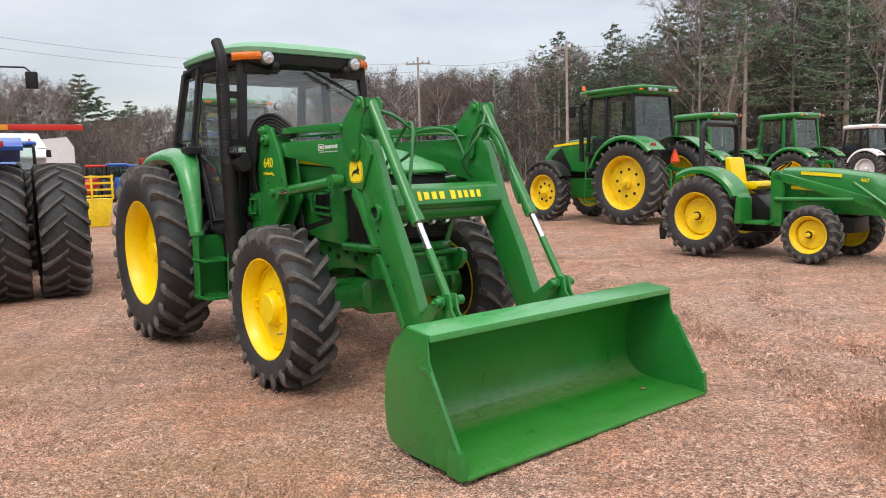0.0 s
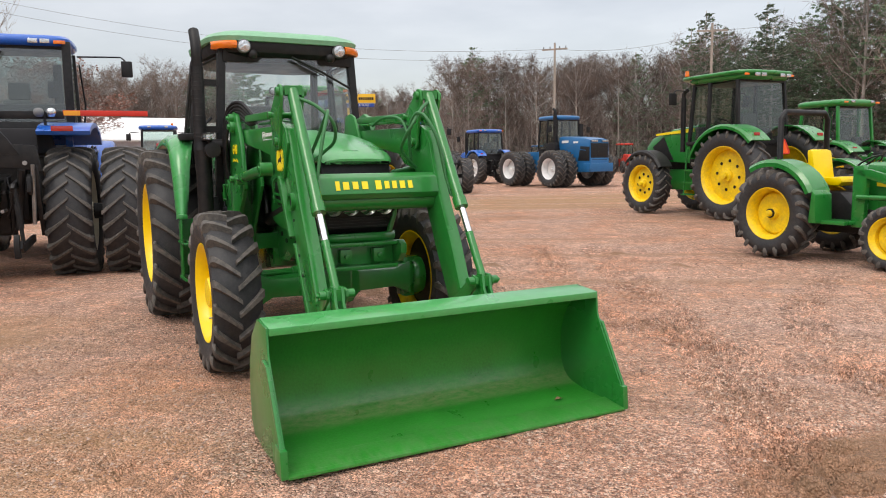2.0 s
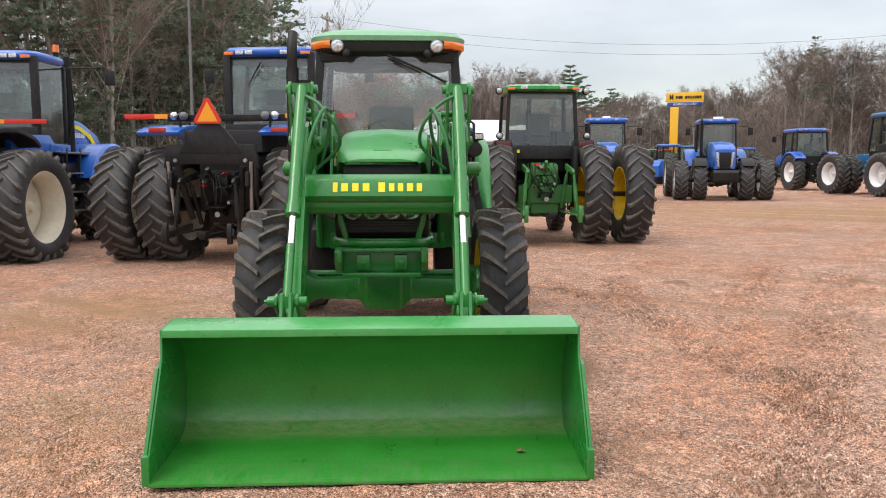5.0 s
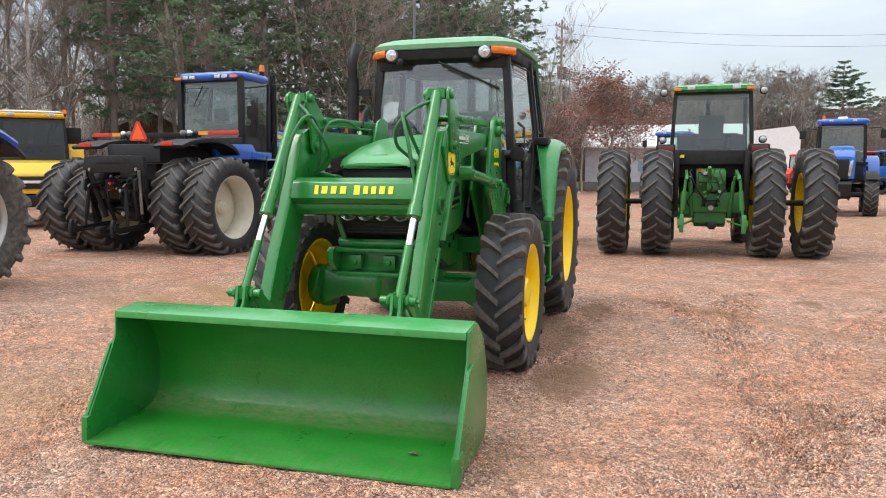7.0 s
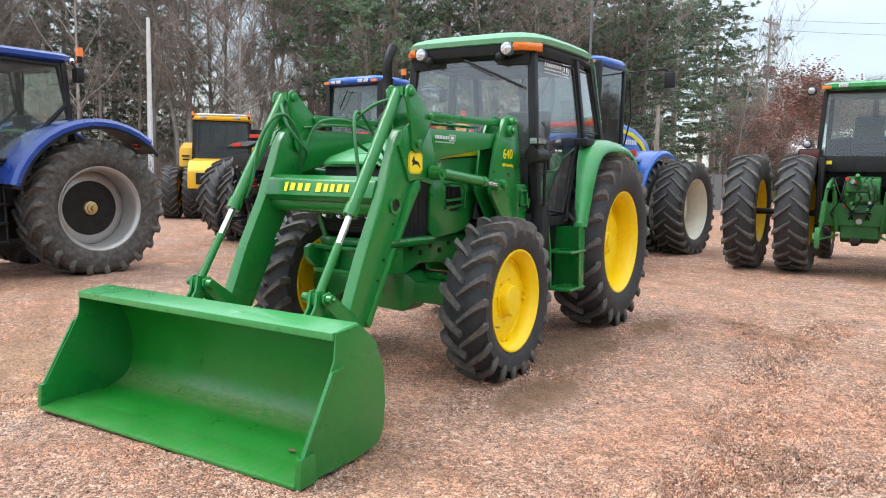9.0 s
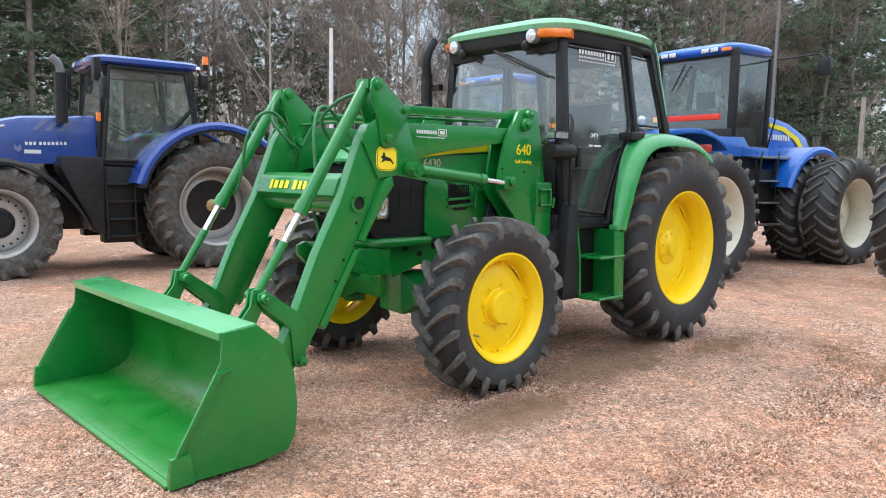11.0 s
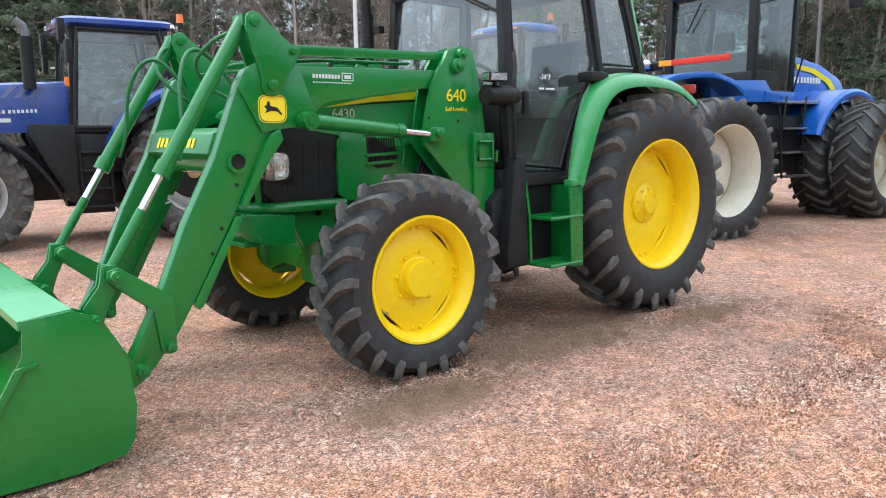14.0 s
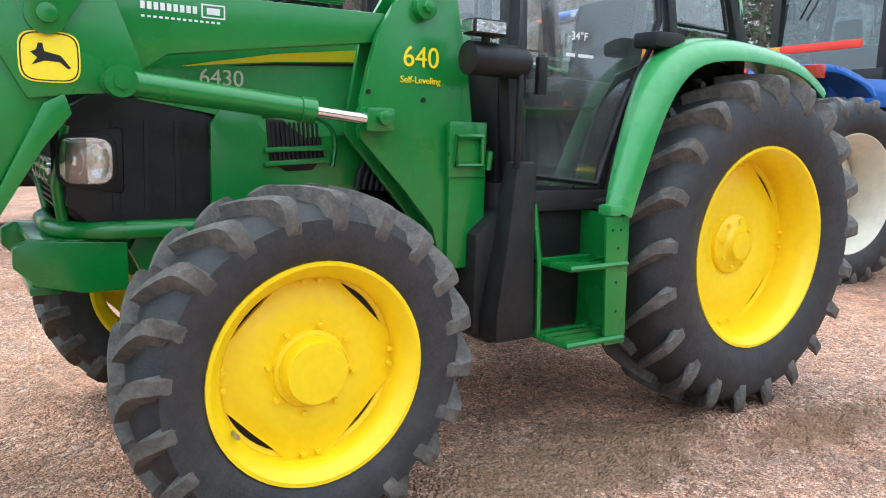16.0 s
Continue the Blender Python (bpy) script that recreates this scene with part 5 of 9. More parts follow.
# rear fenders
for s in (1, -1):
    prof = [(1.00, 1.07), (0.94, 1.24), (0.835, 1.50), (0.71, 1.69), (0.53, 1.81), (0.25, 1.855), (-0.10, 1.848), (-0.35, 1.80), (-0.55, 1.705)]
    prof, rings = curve(prof, 3), []
    for i, (x, z) in enumerate(prof):
        a, b = prof[max(i - 1, 0)], prof[min(i + 1, len(prof) - 1)]
        d = Vector((b[0] - a[0], b[1] - a[1])).normalized()
        nx, nz = d[1], -d[0]
        yi = 0.262 * max(0.0, 1 - i / 17.0) ** 0.8
        rings.append([(x - nx * t, s * (y + yi * (1.0 - y) / 0.34), z - nz * t) for y, t in ((0.66, 0.03), (0.72, 0.008), (0.80, 0.0), (0.87, 0.006), (0.93, 0.022), (0.975, 0.05), (1.0, 0.085), (1.0, 0.115), (0.988, 0.115), (0.962, 0.07), (0.92, 0.042), (0.80, 0.02), (0.66, 0.045))])
    # the offsets point to the wheel
    f = part("fender", Geo().loft(rings), GREEN_PALE, T, "pale green rear fender", angle=40)
    part("fender_end", Geo().box((0.975, s * 0.955, 1.065), (0.075, 0.085, 0.05)), GREEN_PALE, f, bevel=0.018)
    part("fender_inner", Geo().prism([(0.95, 1.06), (0.82, 1.48), (0.70, 1.66), (0.25, 1.83), (-0.45, 1.70), (-0.2, 1.4), (0.3, 1.45), (0.8, 1.03)], s * 0.655, s * 0.675), BLACK, f)
    part("tail_lamp", Geo().box((-0.50, s * 0.92, 1.745), (0.05, 0.12, 0.07)), TAIL, f, bevel=0.01)
    # steps
    st = part("step_post", Geo().prism([(0.86, 0.47), (0.875, 0.47), (0.895, 1.04), (0.88, 1.04)], s * 0.676, s * 0.964), GREEN, T, bevel=0.003)
    part("post_flange", Geo().prism([(0.86, 0.47), (0.94, 0.47), (1.0, 1.04), (0.88, 1.04)], s * 0.66, s * 0.675), GREEN, st, bevel=0.004)
    part("post_flange", Geo().prism([(0.86, 0.47), (0.985, 0.47), (1.02, 1.04), (0.88, 1.04)], s * 0.965, s * 0.98), GREEN, st, bevel=0.004)
    # no openings are cut: black studs give the holes their dark
    for hx, hz in ((0.93, 0.98), (0.98, 0.98), (0.94, 0.75), (0.93, 0.62), (0.94, 0.90)):
        part("post_hole", Geo().bolt((hx, s * 0.977, hz), 0.007, 0.008, seg=8), BLACK_PAINT, st)
    for z in (0.50, 0.83):
        tread = part("step", Geo().tube([(0.89, s * 0.76, z), (0.89, s * 0.985, z), (1.215, s * 0.985, z), (1.215, s * 0.76, z), (0.89, s * 0.76, z)], 0.014, 6).box((1.05, s * 0.87, z), (0.31, 0.02, 0.02)).box((1.05, s * 0.81, z), (0.31, 0.015, 0.02)).box((1.05, s * 0.93, z), (0.31, 0.015, 0.02)), GREEN, st)
    part("step_strap", Geo().tube([(1.215, s * 0.80, 0.50), (1.22, s * 0.79, 0.83), (1.245, s * 0.77, 1.08)], 0.014, 6), GREEN, st)
    # black tank and the duct ahead of it
    part("fuel_tank", Geo().prism([(0.88, 0.50), (0.88, 1.06), (1.36, 1.06), (1.50, 0.95), (1.50, 0.52), (1.40, 0.46), (0.95, 0.46)], s * 0.42, s * 0.70), BLACK, T, "black moulded tank below the cab", bevel=0.03)
    part("tank_duct", Geo().loft([[(1.36 + a * k - 0.03 * j, s * (0.74 + b * k), z) for a, b in ((-0.09, -0.08), (0.09, -0.08), (0.09, 0.07), (-0.09, 0.07))] for z, k, j in ((0.50, 1.15, 0), (0.62, 1.15, 0), (0.9, 0.85, 1), (1.26, 0.6, 2))]), BLACK, T, bevel=0.02)

# exhaust on the right-hand cab post
g = Geo().tube([(1.43, -0.84, 1.50), (1.43, -0.84, 2.38)], 0.054, 16).tube(curve([(1.43, -0.84, 2.37), (1.44, -0.84, 2.50), (1.41, -0.84, 2.60), (1.35, -0.84, 2.69)], 4), 0.045, 14)
ex = part("exhaust_pipe", g, BLACK_PAINT, T, "black upright exhaust with a perforated guard", angle=60)
part("silencer", Geo().tube([(1.43, -0.82, 0.92), (1.43, -0.82, 0.98), (1.43, -0.82, 1.62), (1.43, -0.83, 1.68)], 0.068, 18), BLACK_PAINT, ex, "black lower guard of the exhaust", angle=50)
part("crossover_pipe", Geo().tube(curve([(1.43, -0.83, 1.70), (1.43, -0.70, 1.71), (1.44, -0.58, 1.69), (1.45, -0.54, 1.60), (1.45, -0.53, 1.36)], 4), 0.055, 12), BLACK_PAINT, ex, angle=60)
part("silencer_cap", Geo().tube([(1.43, -0.83, 1.67), (1.43, -0.835, 1.74)], 0.072, 18, 0.060), BLACK_PAINT, ex, angle=40)
for i in range(16):
    part("guard_ring", Geo().lathe([(0.0540, -0.004), (0.0558, 0.0), (0.0540, 0.004)], 14), BLACK_PAINT, ex, at=(1.43, -0.84, 1.78 + 0.036 * i)).rotation_euler = (radians(90), 0, 0)
for z in (1.85, 2.25):
    part("pipe_bracket", Geo().box((1.40, -0.75, z), (0.05, 0.14, 0.055)), BLACK_PAINT, T)
for i in range(5):
    q = 0.028 * i
    g = Geo().tube(curve([(1.56 - 0.01 * i, -0.60 + 0.02 * i, 1.10), (1.47 + q * 0.5, -0.64, 1.50), (1.46 + q, -0.645, 1.80 - q * 0.3), (1.56 + q * 0.7, -0.62, 2.01 - q), (1.76, -0.57, 2.06 - q), (1.95, -0.53, 1.98 - q), (2.05, -0.50, 1.88)], 5), 0.017, 8)
    part("loader_hose", g, BLACK, T, "black hydraulic hose", angle=70)

# ---- the loader ----
for s in (1, -1):
    def pl(pts, a, b):
        return Geo().prism(pts, s * a, s * b)
    tower = part("loader_tower", pl([(1.58, 1.965), (1.70, 1.985), (1.80, 1.95), (1.93, 1.74), (1.97, 1.60), (2.01, 1.42), (2.0, 1.34), (1.93, 1.27), (1.80, 1.14), (1.66, 0.98), (1.60, 0.80), (1.42, 0.80), (1.42, 1.30), (1.47, 1.40), (1.50, 1.62)], 0.575, 0.61), GREEN, T, "green loader mounting tower", bevel=0.006)
    part("tower_inner", pl([(1.58, 1.965), (1.70, 1.985), (1.80, 1.95), (1.93, 1.74), (2.0, 1.36), (1.66, 0.98), (1.60, 0.80), (1.42, 0.80), (1.50, 1.62)], 0.44, 0.465), GREEN, tower, bevel=0.006)
    part("tower_post", pl([(1.41, 0.80), (1.41, 1.42), (1.60, 1.42), (1.60, 0.80)], 0.43, 0.635), GREEN, tower, bevel=0.008)
    part("mount_beam", Geo().box((1.5, s * 0.36, 0.86), (0.22, 0.30, 0.14)), GREEN, tower, bevel=0.01)
    part("latch", Geo().tube([(1.45, s * 0.66, 1.36), (1.58, s * 0.66, 1.36), (1.58, s * 0.66, 1.24), (1.45, s * 0.66, 1.24), (1.45, s * 0.66, 1.36)], 0.012, 6).tube([(1.41, s * 0.65, 1.22), (1.41, s * 0.66, 1.30)], 0.014, 6), GREEN, tower)
    part("latch_plate", Geo().box((1.515, s * 0.64, 1.30), (0.19, 0.012, 0.22)), GREEN, tower, bevel=0.004)
    for x, z, r in ((1.70, 1.93, 0.038), (1.735, 1.855, 0.048), (1.94, 1.42, 0.042)):
        part("pivot_pin", Geo().bolt((x, s * 0.625, z), r, 0.05, seg=14).bolt((x, s * 0.655, z), r * 0.5, 0.03), GREEN, tower, bevel=0.004)
    # black studs on the plate, for the shade in its bolt holes
    for x, z in ((1.97, 1.52), (1.72, 1.50), (1.52, 0.93)):
        part("bolt_hole", Geo().bolt((x, s * 0.611, z), 0.010, 0.008, seg=8), BLACK_PAINT, tower)
    # boom: level rear half and the down-swept front half
    arm = part("loader_arm", pl([(1.66, 1.90), (1.80, 1.825), (2.60, 1.815), (2.90, 1.81), (3.02, 1.80), (3.10, 1.82), (3.19, 1.78), (3.24, 1.70), (3.40, 1.30), (3.575, 0.975), (3.725, 0.63), (3.875, 0.35), (3.915, 0.28), (3.905, 0.21), (3.85, 0.185), (3.78, 0.24), (3.64, 0.41), (3.56, 0.54), (3.32, 0.96), (3.08, 1.42), (2.98, 1.49), (2.80, 1.53), (2.70, 1.605), (2.36, 1.652), (1.90, 1.712), (1.74, 1.75)], 0.475, 0.565), GREEN, T, "green loader lift arm", bevel=0.012)
    part("knee_plate", pl([(2.76, 1.475), (2.80, 1.60), (2.88, 1.815), (3.03, 1.81), (3.12, 1.83), (3.20, 1.78), (3.25, 1.68), (3.12, 1.44), (2.98, 1.46)], 0.563, 0.585), GREEN, arm, bevel=0.006)
    part("arm_rib", pl([(3.02, 1.46), (3.08, 1.43), (3.27, 1.05), (3.24, 1.04), (3.08, 1.30), (3.0, 1.40)], 0.50, 0.60), GREEN, arm, bevel=0.006)
    part("arm_strip", pl([(3.30, 0.985), (3.245, 1.0), (3.505, 0.525), (3.53, 0.505), (3.555, 0.545)], 0.50, 0.572), GREEN, arm, bevel=0.005)
    for x, z in ((3.30, 1.16), (3.46, 0.80), (3.40, 0.93)):
        part("arm_bolt", Geo().bolt((x - 0.02, s * 0.567, z), 0.010, 0.008, seg=8), BLACK_PAINT, arm)
    tor = part("cross_tube_end", Geo().lathe([(0.042, -0.02), (0.062, -0.02), (0.062, 0.012), (0.042, 0.012)], 24, closed=True), GREEN, arm, at=(3.27, s * 0.572, 1.285))
    # black disc across the tube: the shade of its bore as colour
    part("tube_bore", Geo().lathe([(0.001, 0.0), (0.043, 0.0)], 20), BLACK_PAINT, tor, at=(0, s * 0.004, 0))
    # bell crank at the knee: two plates
    for y in (0.585, 0.44):
        part("bell_crank", pl([(3.20, 2.0), (3.135, 1.80)] + arc(3.06, 1.695, 0.062, 20, -170, 9) + [(2.88, 1.86), (2.88, 1.91), (2.93, 1.92)] + arc(3.145, 2.03, 0.05, 150, -15, 7), y, y + 0.02), GREEN, arm, bevel=0.004)
    part("level_link", pl([(1.70, 1.895), (1.70, 1.945), (2.93, 1.925), (2.93, 1.865)], 0.505, 0.555), GREEN, arm, "green self-levelling link", bevel=0.008)
    g = Geo()
    for x, z, r in ((3.145, 2.03, 0.03), (2.92, 1.885, 0.022), (3.06, 1.695, 0.030)):
        part("crank_pin", Geo().tube([(x, s * 0.625, z), (x, s * 0.415, z)], r, 12), GREEN, arm, bevel=0.003)
    # lift cylinder
    part("lift_cylinder", Geo().tube([(2.84, s * 0.645, 1.500), (2.22, s * 0.653, 1.437)], 0.042, 16).tube([(2.27, s * 0.653, 1.442), (2.215, s * 0.653, 1.4365)], 0.047, 16).tube([(2.87, s * 0.60, 1.503), (2.87, s * 0.69, 1.503)], 0.050, 18).tube([(2.87, s * 0.685, 1.503), (2.87, s * 0.70, 1.503)], 0.025, 8), GREEN, T, "green hydraulic lift cylinder", angle=50)
    part("lift_rod", Geo().tube([(2.23, s * 0.654, 1.438), (1.96, s * 0.65, 1.412)], 0.022, 12), CHROME, T, "bare chromed piston rod", angle=50)
    part("rod_eye", Geo().box((1.945, s * 0.64, 1.415), (0.12, 0.07, 0.09)).bolt((1.94, s * 0.69, 1.42), 0.03, 0.04, seg=10), GREEN, T, bevel=0.012)
    # tilt cylinder at the front of the arm
    a, b = Vector((3.17, s * 0.515, 2.035)), Vector((3.965, s * 0.515, 0.75))
    part("tilt_cylinder", Geo().tube([a, a.lerp(b, 0.62)], 0.040, 14).tube([a.lerp(b, 0.58), a.lerp(b, 0.63)], 0.048, 14).box(tuple(a), (0.06, 0.12, 0.06)), GREEN, T, "green hydraulic bucket cylinder", angle=50)
    part("tilt_rod", Geo().tube([a.lerp(b, 0.62), a.lerp(b, 0.76)], 0.023, 12), CHROME, T, "bare chromed piston rod", angle=50)
    part("tilt_rod_end", Geo().tube([a.lerp(b, 0.76), a.lerp(b, 0.985)], 0.027, 12).box(tuple(b), (0.07, 0.085, 0.07)), GREEN, T, angle=50)
    # bucket links
    lk = part("bucket_link", pl([(3.985, 0.775), (3.93, 0.79), (3.90, 0.765), (3.72, 0.64), (3.668, 0.60), (3.668, 0.335), (3.70, 0.30), (3.742, 0.312), (3.75, 0.34), (3.775, 0.545), (3.96, 0.70), (3.99, 0.735)], 0.565, 0.585).prism([(3.985, 0.775), (3.93, 0.79), (3.90, 0.765), (3.72, 0.64), (3.668, 0.60), (3.668, 0.335), (3.70, 0.30), (3.742, 0.312), (3.75, 0.34), (3.775, 0.545), (3.96, 0.70), (3.99, 0.735)], s * 0.445, s * 0.465), GREEN, T, bevel=0.006)
    part("guide_link", pl([(3.93, 0.80), (4.0, 0.80), (4.02, 0.70), (4.10, 0.60), (4.10, 0.50), (4.02, 0.48), (3.98, 0.60), (3.92, 0.72)], 0.48, 0.50).prism([(3.93, 0.80), (4.0, 0.80), (4.02, 0.70), (4.10, 0.60), (4.10, 0.50), (4.02, 0.48), (3.98, 0.60), (3.92, 0.72)], s * 0.53, s * 0.55), GREEN, lk, bevel=0.006)
    g = Geo()
    for x, z, r in ((3.95, 0.748, 0.03), (3.706, 0.342, 0.026), (3.857, 0.246, 0.034), (4.06, 0.545, 0.026)):
        part("link_pin", Geo().tube([(x, s * 0.625, z), (x, s * 0.40, z)], r, 12).bolt((x, s * 0.63, z), r * 0.45, 0.03), GREEN, lk, bevel=0.003)
    # yellow plaque with a dark plain mark
    PX, PZ = 3.055, 1.568

    def plate(k, n=28):
        return [(PX + 0.086 * k * math.copysign(abs(math.cos(q)) ** 0.5, math.cos(q)), PZ + 0.077 * k * math.copysign(abs(math.sin(q)) ** 0.5, math.sin(q))) for q in (6.2832 * i / n for i in range(n))]
    plq = part("emblem_plaque", pl(plate(1.0), 0.585, 0.5885), DECAL, arm, "yellow emblem plate with a black edge")
    k = 28
    part("plaque_edge", Geo().add([(x, s * 0.5893, z) for x, z in plate(0.945)] + [(x, s * 0.5893, z) for x, z in plate(0.90)], [[i, (i + 1) % k, (i + 1) % k + k, i + k] for i in range(k)]), BLACK, plq)
    part("plaque_mark", pl([(PX + 0.052, PZ + 0.012), (PX + 0.036, PZ + 0.020), (PX + 0.030, PZ + 0.040), (PX + 0.018, PZ + 0.040), (PX + 0.014, PZ + 0.016), (PX - 0.030, PZ + 0.006), (PX - 0.058, PZ - 0.030), (PX - 0.050, PZ - 0.034), (PX - 0.026, PZ - 0.014), (PX + 0.014, PZ - 0.012), (PX + 0.050, PZ - 0.026), (PX + 0.034, PZ - 0.004)], 0.5888, 0.5896), BLACK, plq)
    # dealer's sticker on the arm, as plain bars
    g = Geo()
    for k in range(9):
        g.box((2.775 - 0.021 * k, s * 0.5655, 1.757), (0.014, 0.002, 0.024))
    for k in range(14):
        g.box((2.775 - 0.019 * k, s * 0.5655, 1.722), (0.011, 0.002, 0.007))
    for x, z, sx, sz in ((2.545, 1.779, 0.08, 0.005), (2.545, 1.737, 0.08, 0.005), (2.583, 1.758, 0.005, 0.042), (2.507, 1.758, 0.005, 0.042), (2.545, 1.758, 0.045, 0.022)):
        g.box((x, s * 0.5655, z), (sx, 0.002, sz))
    part("arm_sticker", g, WHITE, arm, "small white sticker")
    turn = (90, 0, 180 if s > 0 else 0)
    lettering("640", 0.115, DECAL, tower, (1.735, s * 0.6125, 1.662), turn, "model_number", "yellow model number 640")
    lettering("Self-Leveling", 0.038, DECAL, tower, (1.735, s * 0.6125, 1.575), turn, "model_lettering", "small yellow words Self-Leveling")
    lettering("6430", 0.085, CREAM, hood, (2.46, s * 0.372, 1.548), turn, "model_number", "cream model number 6430")
    # hydraulic hoses at the knee
    h1 = [(3.10, s * 0.40, 1.55), (3.20, s * 0.34, 1.75), (3.33, s * 0.33, 1.88), (3.43, s * 0.36, 1.86), (3.50, s * 0.42, 1.70), (3.52, s * 0.47, 1.45), (3.56, s * 0.50, 1.30)]
    h2 = [(3.10, s * 0.44, 1.50), (3.16, s * 0.30, 1.62), (3.28, s * 0.26, 1.70), (3.36, s * 0.30, 1.82), (3.30, s * 0.40, 1.93), (3.22, s * 0.49, 1.98)]
    h3 = [(2.3, s * 0.42, 1.85), (2.6, s * 0.40, 1.90), (2.9, s * 0.42, 1.86), (3.05, s * 0.42, 1.66)]

    def smooth(pts, n=5):
        vs, out = [Vector(p) for p in pts], []
        vs = [vs[0]] + vs + [vs[-1]]
        for i in range(1, len(vs) - 2):
            p0, p1, p2, p3 = vs[i - 1:i + 3]
            for k in range(n):
                t = k / n
                out.append(0.5 * (2 * p1 + (p2 - p0) * t + (2 * p0 - 5 * p1 + 4 * p2 - p3) * t * t + (3 * p1 - p0 - 3 * p2 + p3) * t ** 3))
        return out + [vs[-1]]
    for h in (h1, h2, h3):
        part("hydraulic_hose", Geo().tube(smooth(h), 0.012, 8), HOSE_G, T, "green wrapped hydraulic hose", angle=70)
    part("steel_line", Geo().tube([(2.0, s * 0.46, 1.87), (2.7, s * 0.46, 1.86), (3.05, s * 0.45, 1.83)], 0.008, 6).tube([(2.0, s * 0.435, 1.865), (2.7, s * 0.435, 1.855), (3.05, s * 0.43, 1.82)], 0.008, 6), GREEN, arm)
# cross member with the maker's name as plain blocks
g = Geo().prism([(3.12, 1.46), (3.30, 1.47), (3.36, 1.44), (3.40, 1.33), (3.36, 1.29), (3.12, 1.27)], -0.48, 0.48)
cross = part("cross_member", g, GREEN, T, "green loader cross member", bevel=0.012)
part("cross_tube", Geo().tube([(3.27, -0.50, 1.275), (3.27, 0.50, 1.275)], 0.068, 20), GREEN, cross, angle=50)
m = pose(3.385, 0.012, 1.388, 0, 0, 0)
tilt = math.atan2(0.04, 0.11)
widths = [0.05, 0.072, 0.068, 0.072, None, 0.072, 0.058, 0.058, 0.066, 0.058]
y = 0.31 * -1
for i, w in enumerate(widths):
    if w is None:
        y += 0.03
        continue
    hgt = 0.072 if i in (0, 5) else 0.060
    blk = part("name_block", Geo().box((0, 0, 0), (0.003, w * 0.60, hgt * 0.92)), DECAL, cross, at=(3.3835, y + w / 2, 1.387))
    blk.rotation_euler = (0, -tilt, 0)
    y += w * 0.985

# ---- the bucket ----
HW = 1.075
outer = [(4.46, 0.70), (4.27, 0.715), (4.13, 0.60), (4.06, 0.44), (4.04, 0.25), (4.055, 0.10), (4.10, 0.03), (4.30, 0.0), (4.72, 0.0), (4.715, 0.13), (4.50, 0.50), (4.47, 0.56)]
back = [(4.46, 0.66), (4.28, 0.66), (4.17, 0.56), (4.10, 0.42), (4.085, 0.26), (4.11, 0.13), (4.19, 0.055), (4.33, 0.025), (4.72, 0.012)]
back = [back[0]] + curve(back[1:-1], 4) + [back[-1]]
shell = back + [(4.72, 0.0), (4.31, 0.0), (4.17, 0.025), (4.085, 0.10), (4.06, 0.25), (4.075, 0.43), (4.15, 0.585), (4.27, 0.69), (4.46, 0.69)]
bucket = part("bucket", Geo().prism(shell, -HW + 0.012, HW - 0.012), GREEN_IN, T, "green loader bucket with scuffed scoured inside")
for s in (1, -1):
    side = part("side_plate", Geo().prism(outer, s * (HW - 0.012), s * HW), GREEN, bucket, bevel=0.003)
    part("side_edge", Geo().prism([(4.505, 0.51), (4.42, 0.53), (4.415, 0.515), (4.475, 0.495), (4.69, 0.14), (4.715, 0.14)], s * HW, s * (HW + 0.018)), GREEN, side, bevel=0.003)
    part("corner_cutter", Geo().prism([(4.62, 0.0), (4.745, -0.005), (4.735, 0.14), (4.64, 0.15)], s * (HW - 0.016), s * (HW + 0.022)), GREEN, side, bevel=0.004)
    for y in (0.445, 0.585):
        part("bucket_ear", Geo().prism([(4.14, 0.60), (4.04, 0.56), (3.90, 0.30), (3.85, 0.20), (3.92, 0.16), (4.065, 0.12), (4.065, 0.43)], s * y, s * (y + 0.022)), GREEN, bucket, bevel=0.004)
part("top_lip", Geo().prism([(4.475, 0.70), (4.27, 0.722), (4.25, 0.70), (4.28, 0.665), (4.44, 0.655), (4.475, 0.660)], -HW + 0.013, HW - 0.013), GREEN_PALE, bucket, "pale worn upper edge", bevel=0.005)
part("cutting_edge", Geo().prism([(4.56, 0.030), (4.75, 0.008), (4.75, -0.008), (4.56, -0.004)], -HW + 0.014, HW - 0.014), GREEN_IN, bucket, bevel=0.002)
leaf = tagged(new("fallen_leaf", Geo().add([(0, 0, 0), (0.03, 0.02, 0.012), (0.06, 0.0, 0.004), (0.035, -0.025, 0.014)], [[0, 1, 2, 3], [3, 2, 1, 0]]).mesh("fallen_leaf", mat("dry_leaf", (0.22, 0.13, 0.07), 0.9))), "small dry brown leaf lying in the bucket", "leaf")
leaf.matrix_basis = pose(1.32, 4.98, 0.03, 0, 0, 30)

# ---- shared shapes for the other tractors ----


def round_slab(x0, x1, hw, z0, z1, lip=0.05, n=24, front=1.0, power=0.35):
    """A roof shell with rounded corners and a crowned top."""
    rings = []
    for z, e in ((z0, -lip), (z0 + (z1 - z0) * 0.25, 0.0), (z0 + (z1 - z0) * 0.65, 0.0), (z0 + (z1 - z0) * 0.9, -lip), (z1, -lip * 3.5)):
        ring = []
        for i in range(n):
            a = 2 * math.pi * i / n
            ca, sa = math.cos(a), math.sin(a)
            ring.append(((x0 + x1) / 2 + ((x1 - x0) / 2 + e) * math.copysign(abs(ca) ** power, ca), (hw + e) * math.copysign(abs(sa) ** power, sa) * (front if ca > 0 else 1.0), z))
        rings.append(ring)
    return Geo().loft(rings)


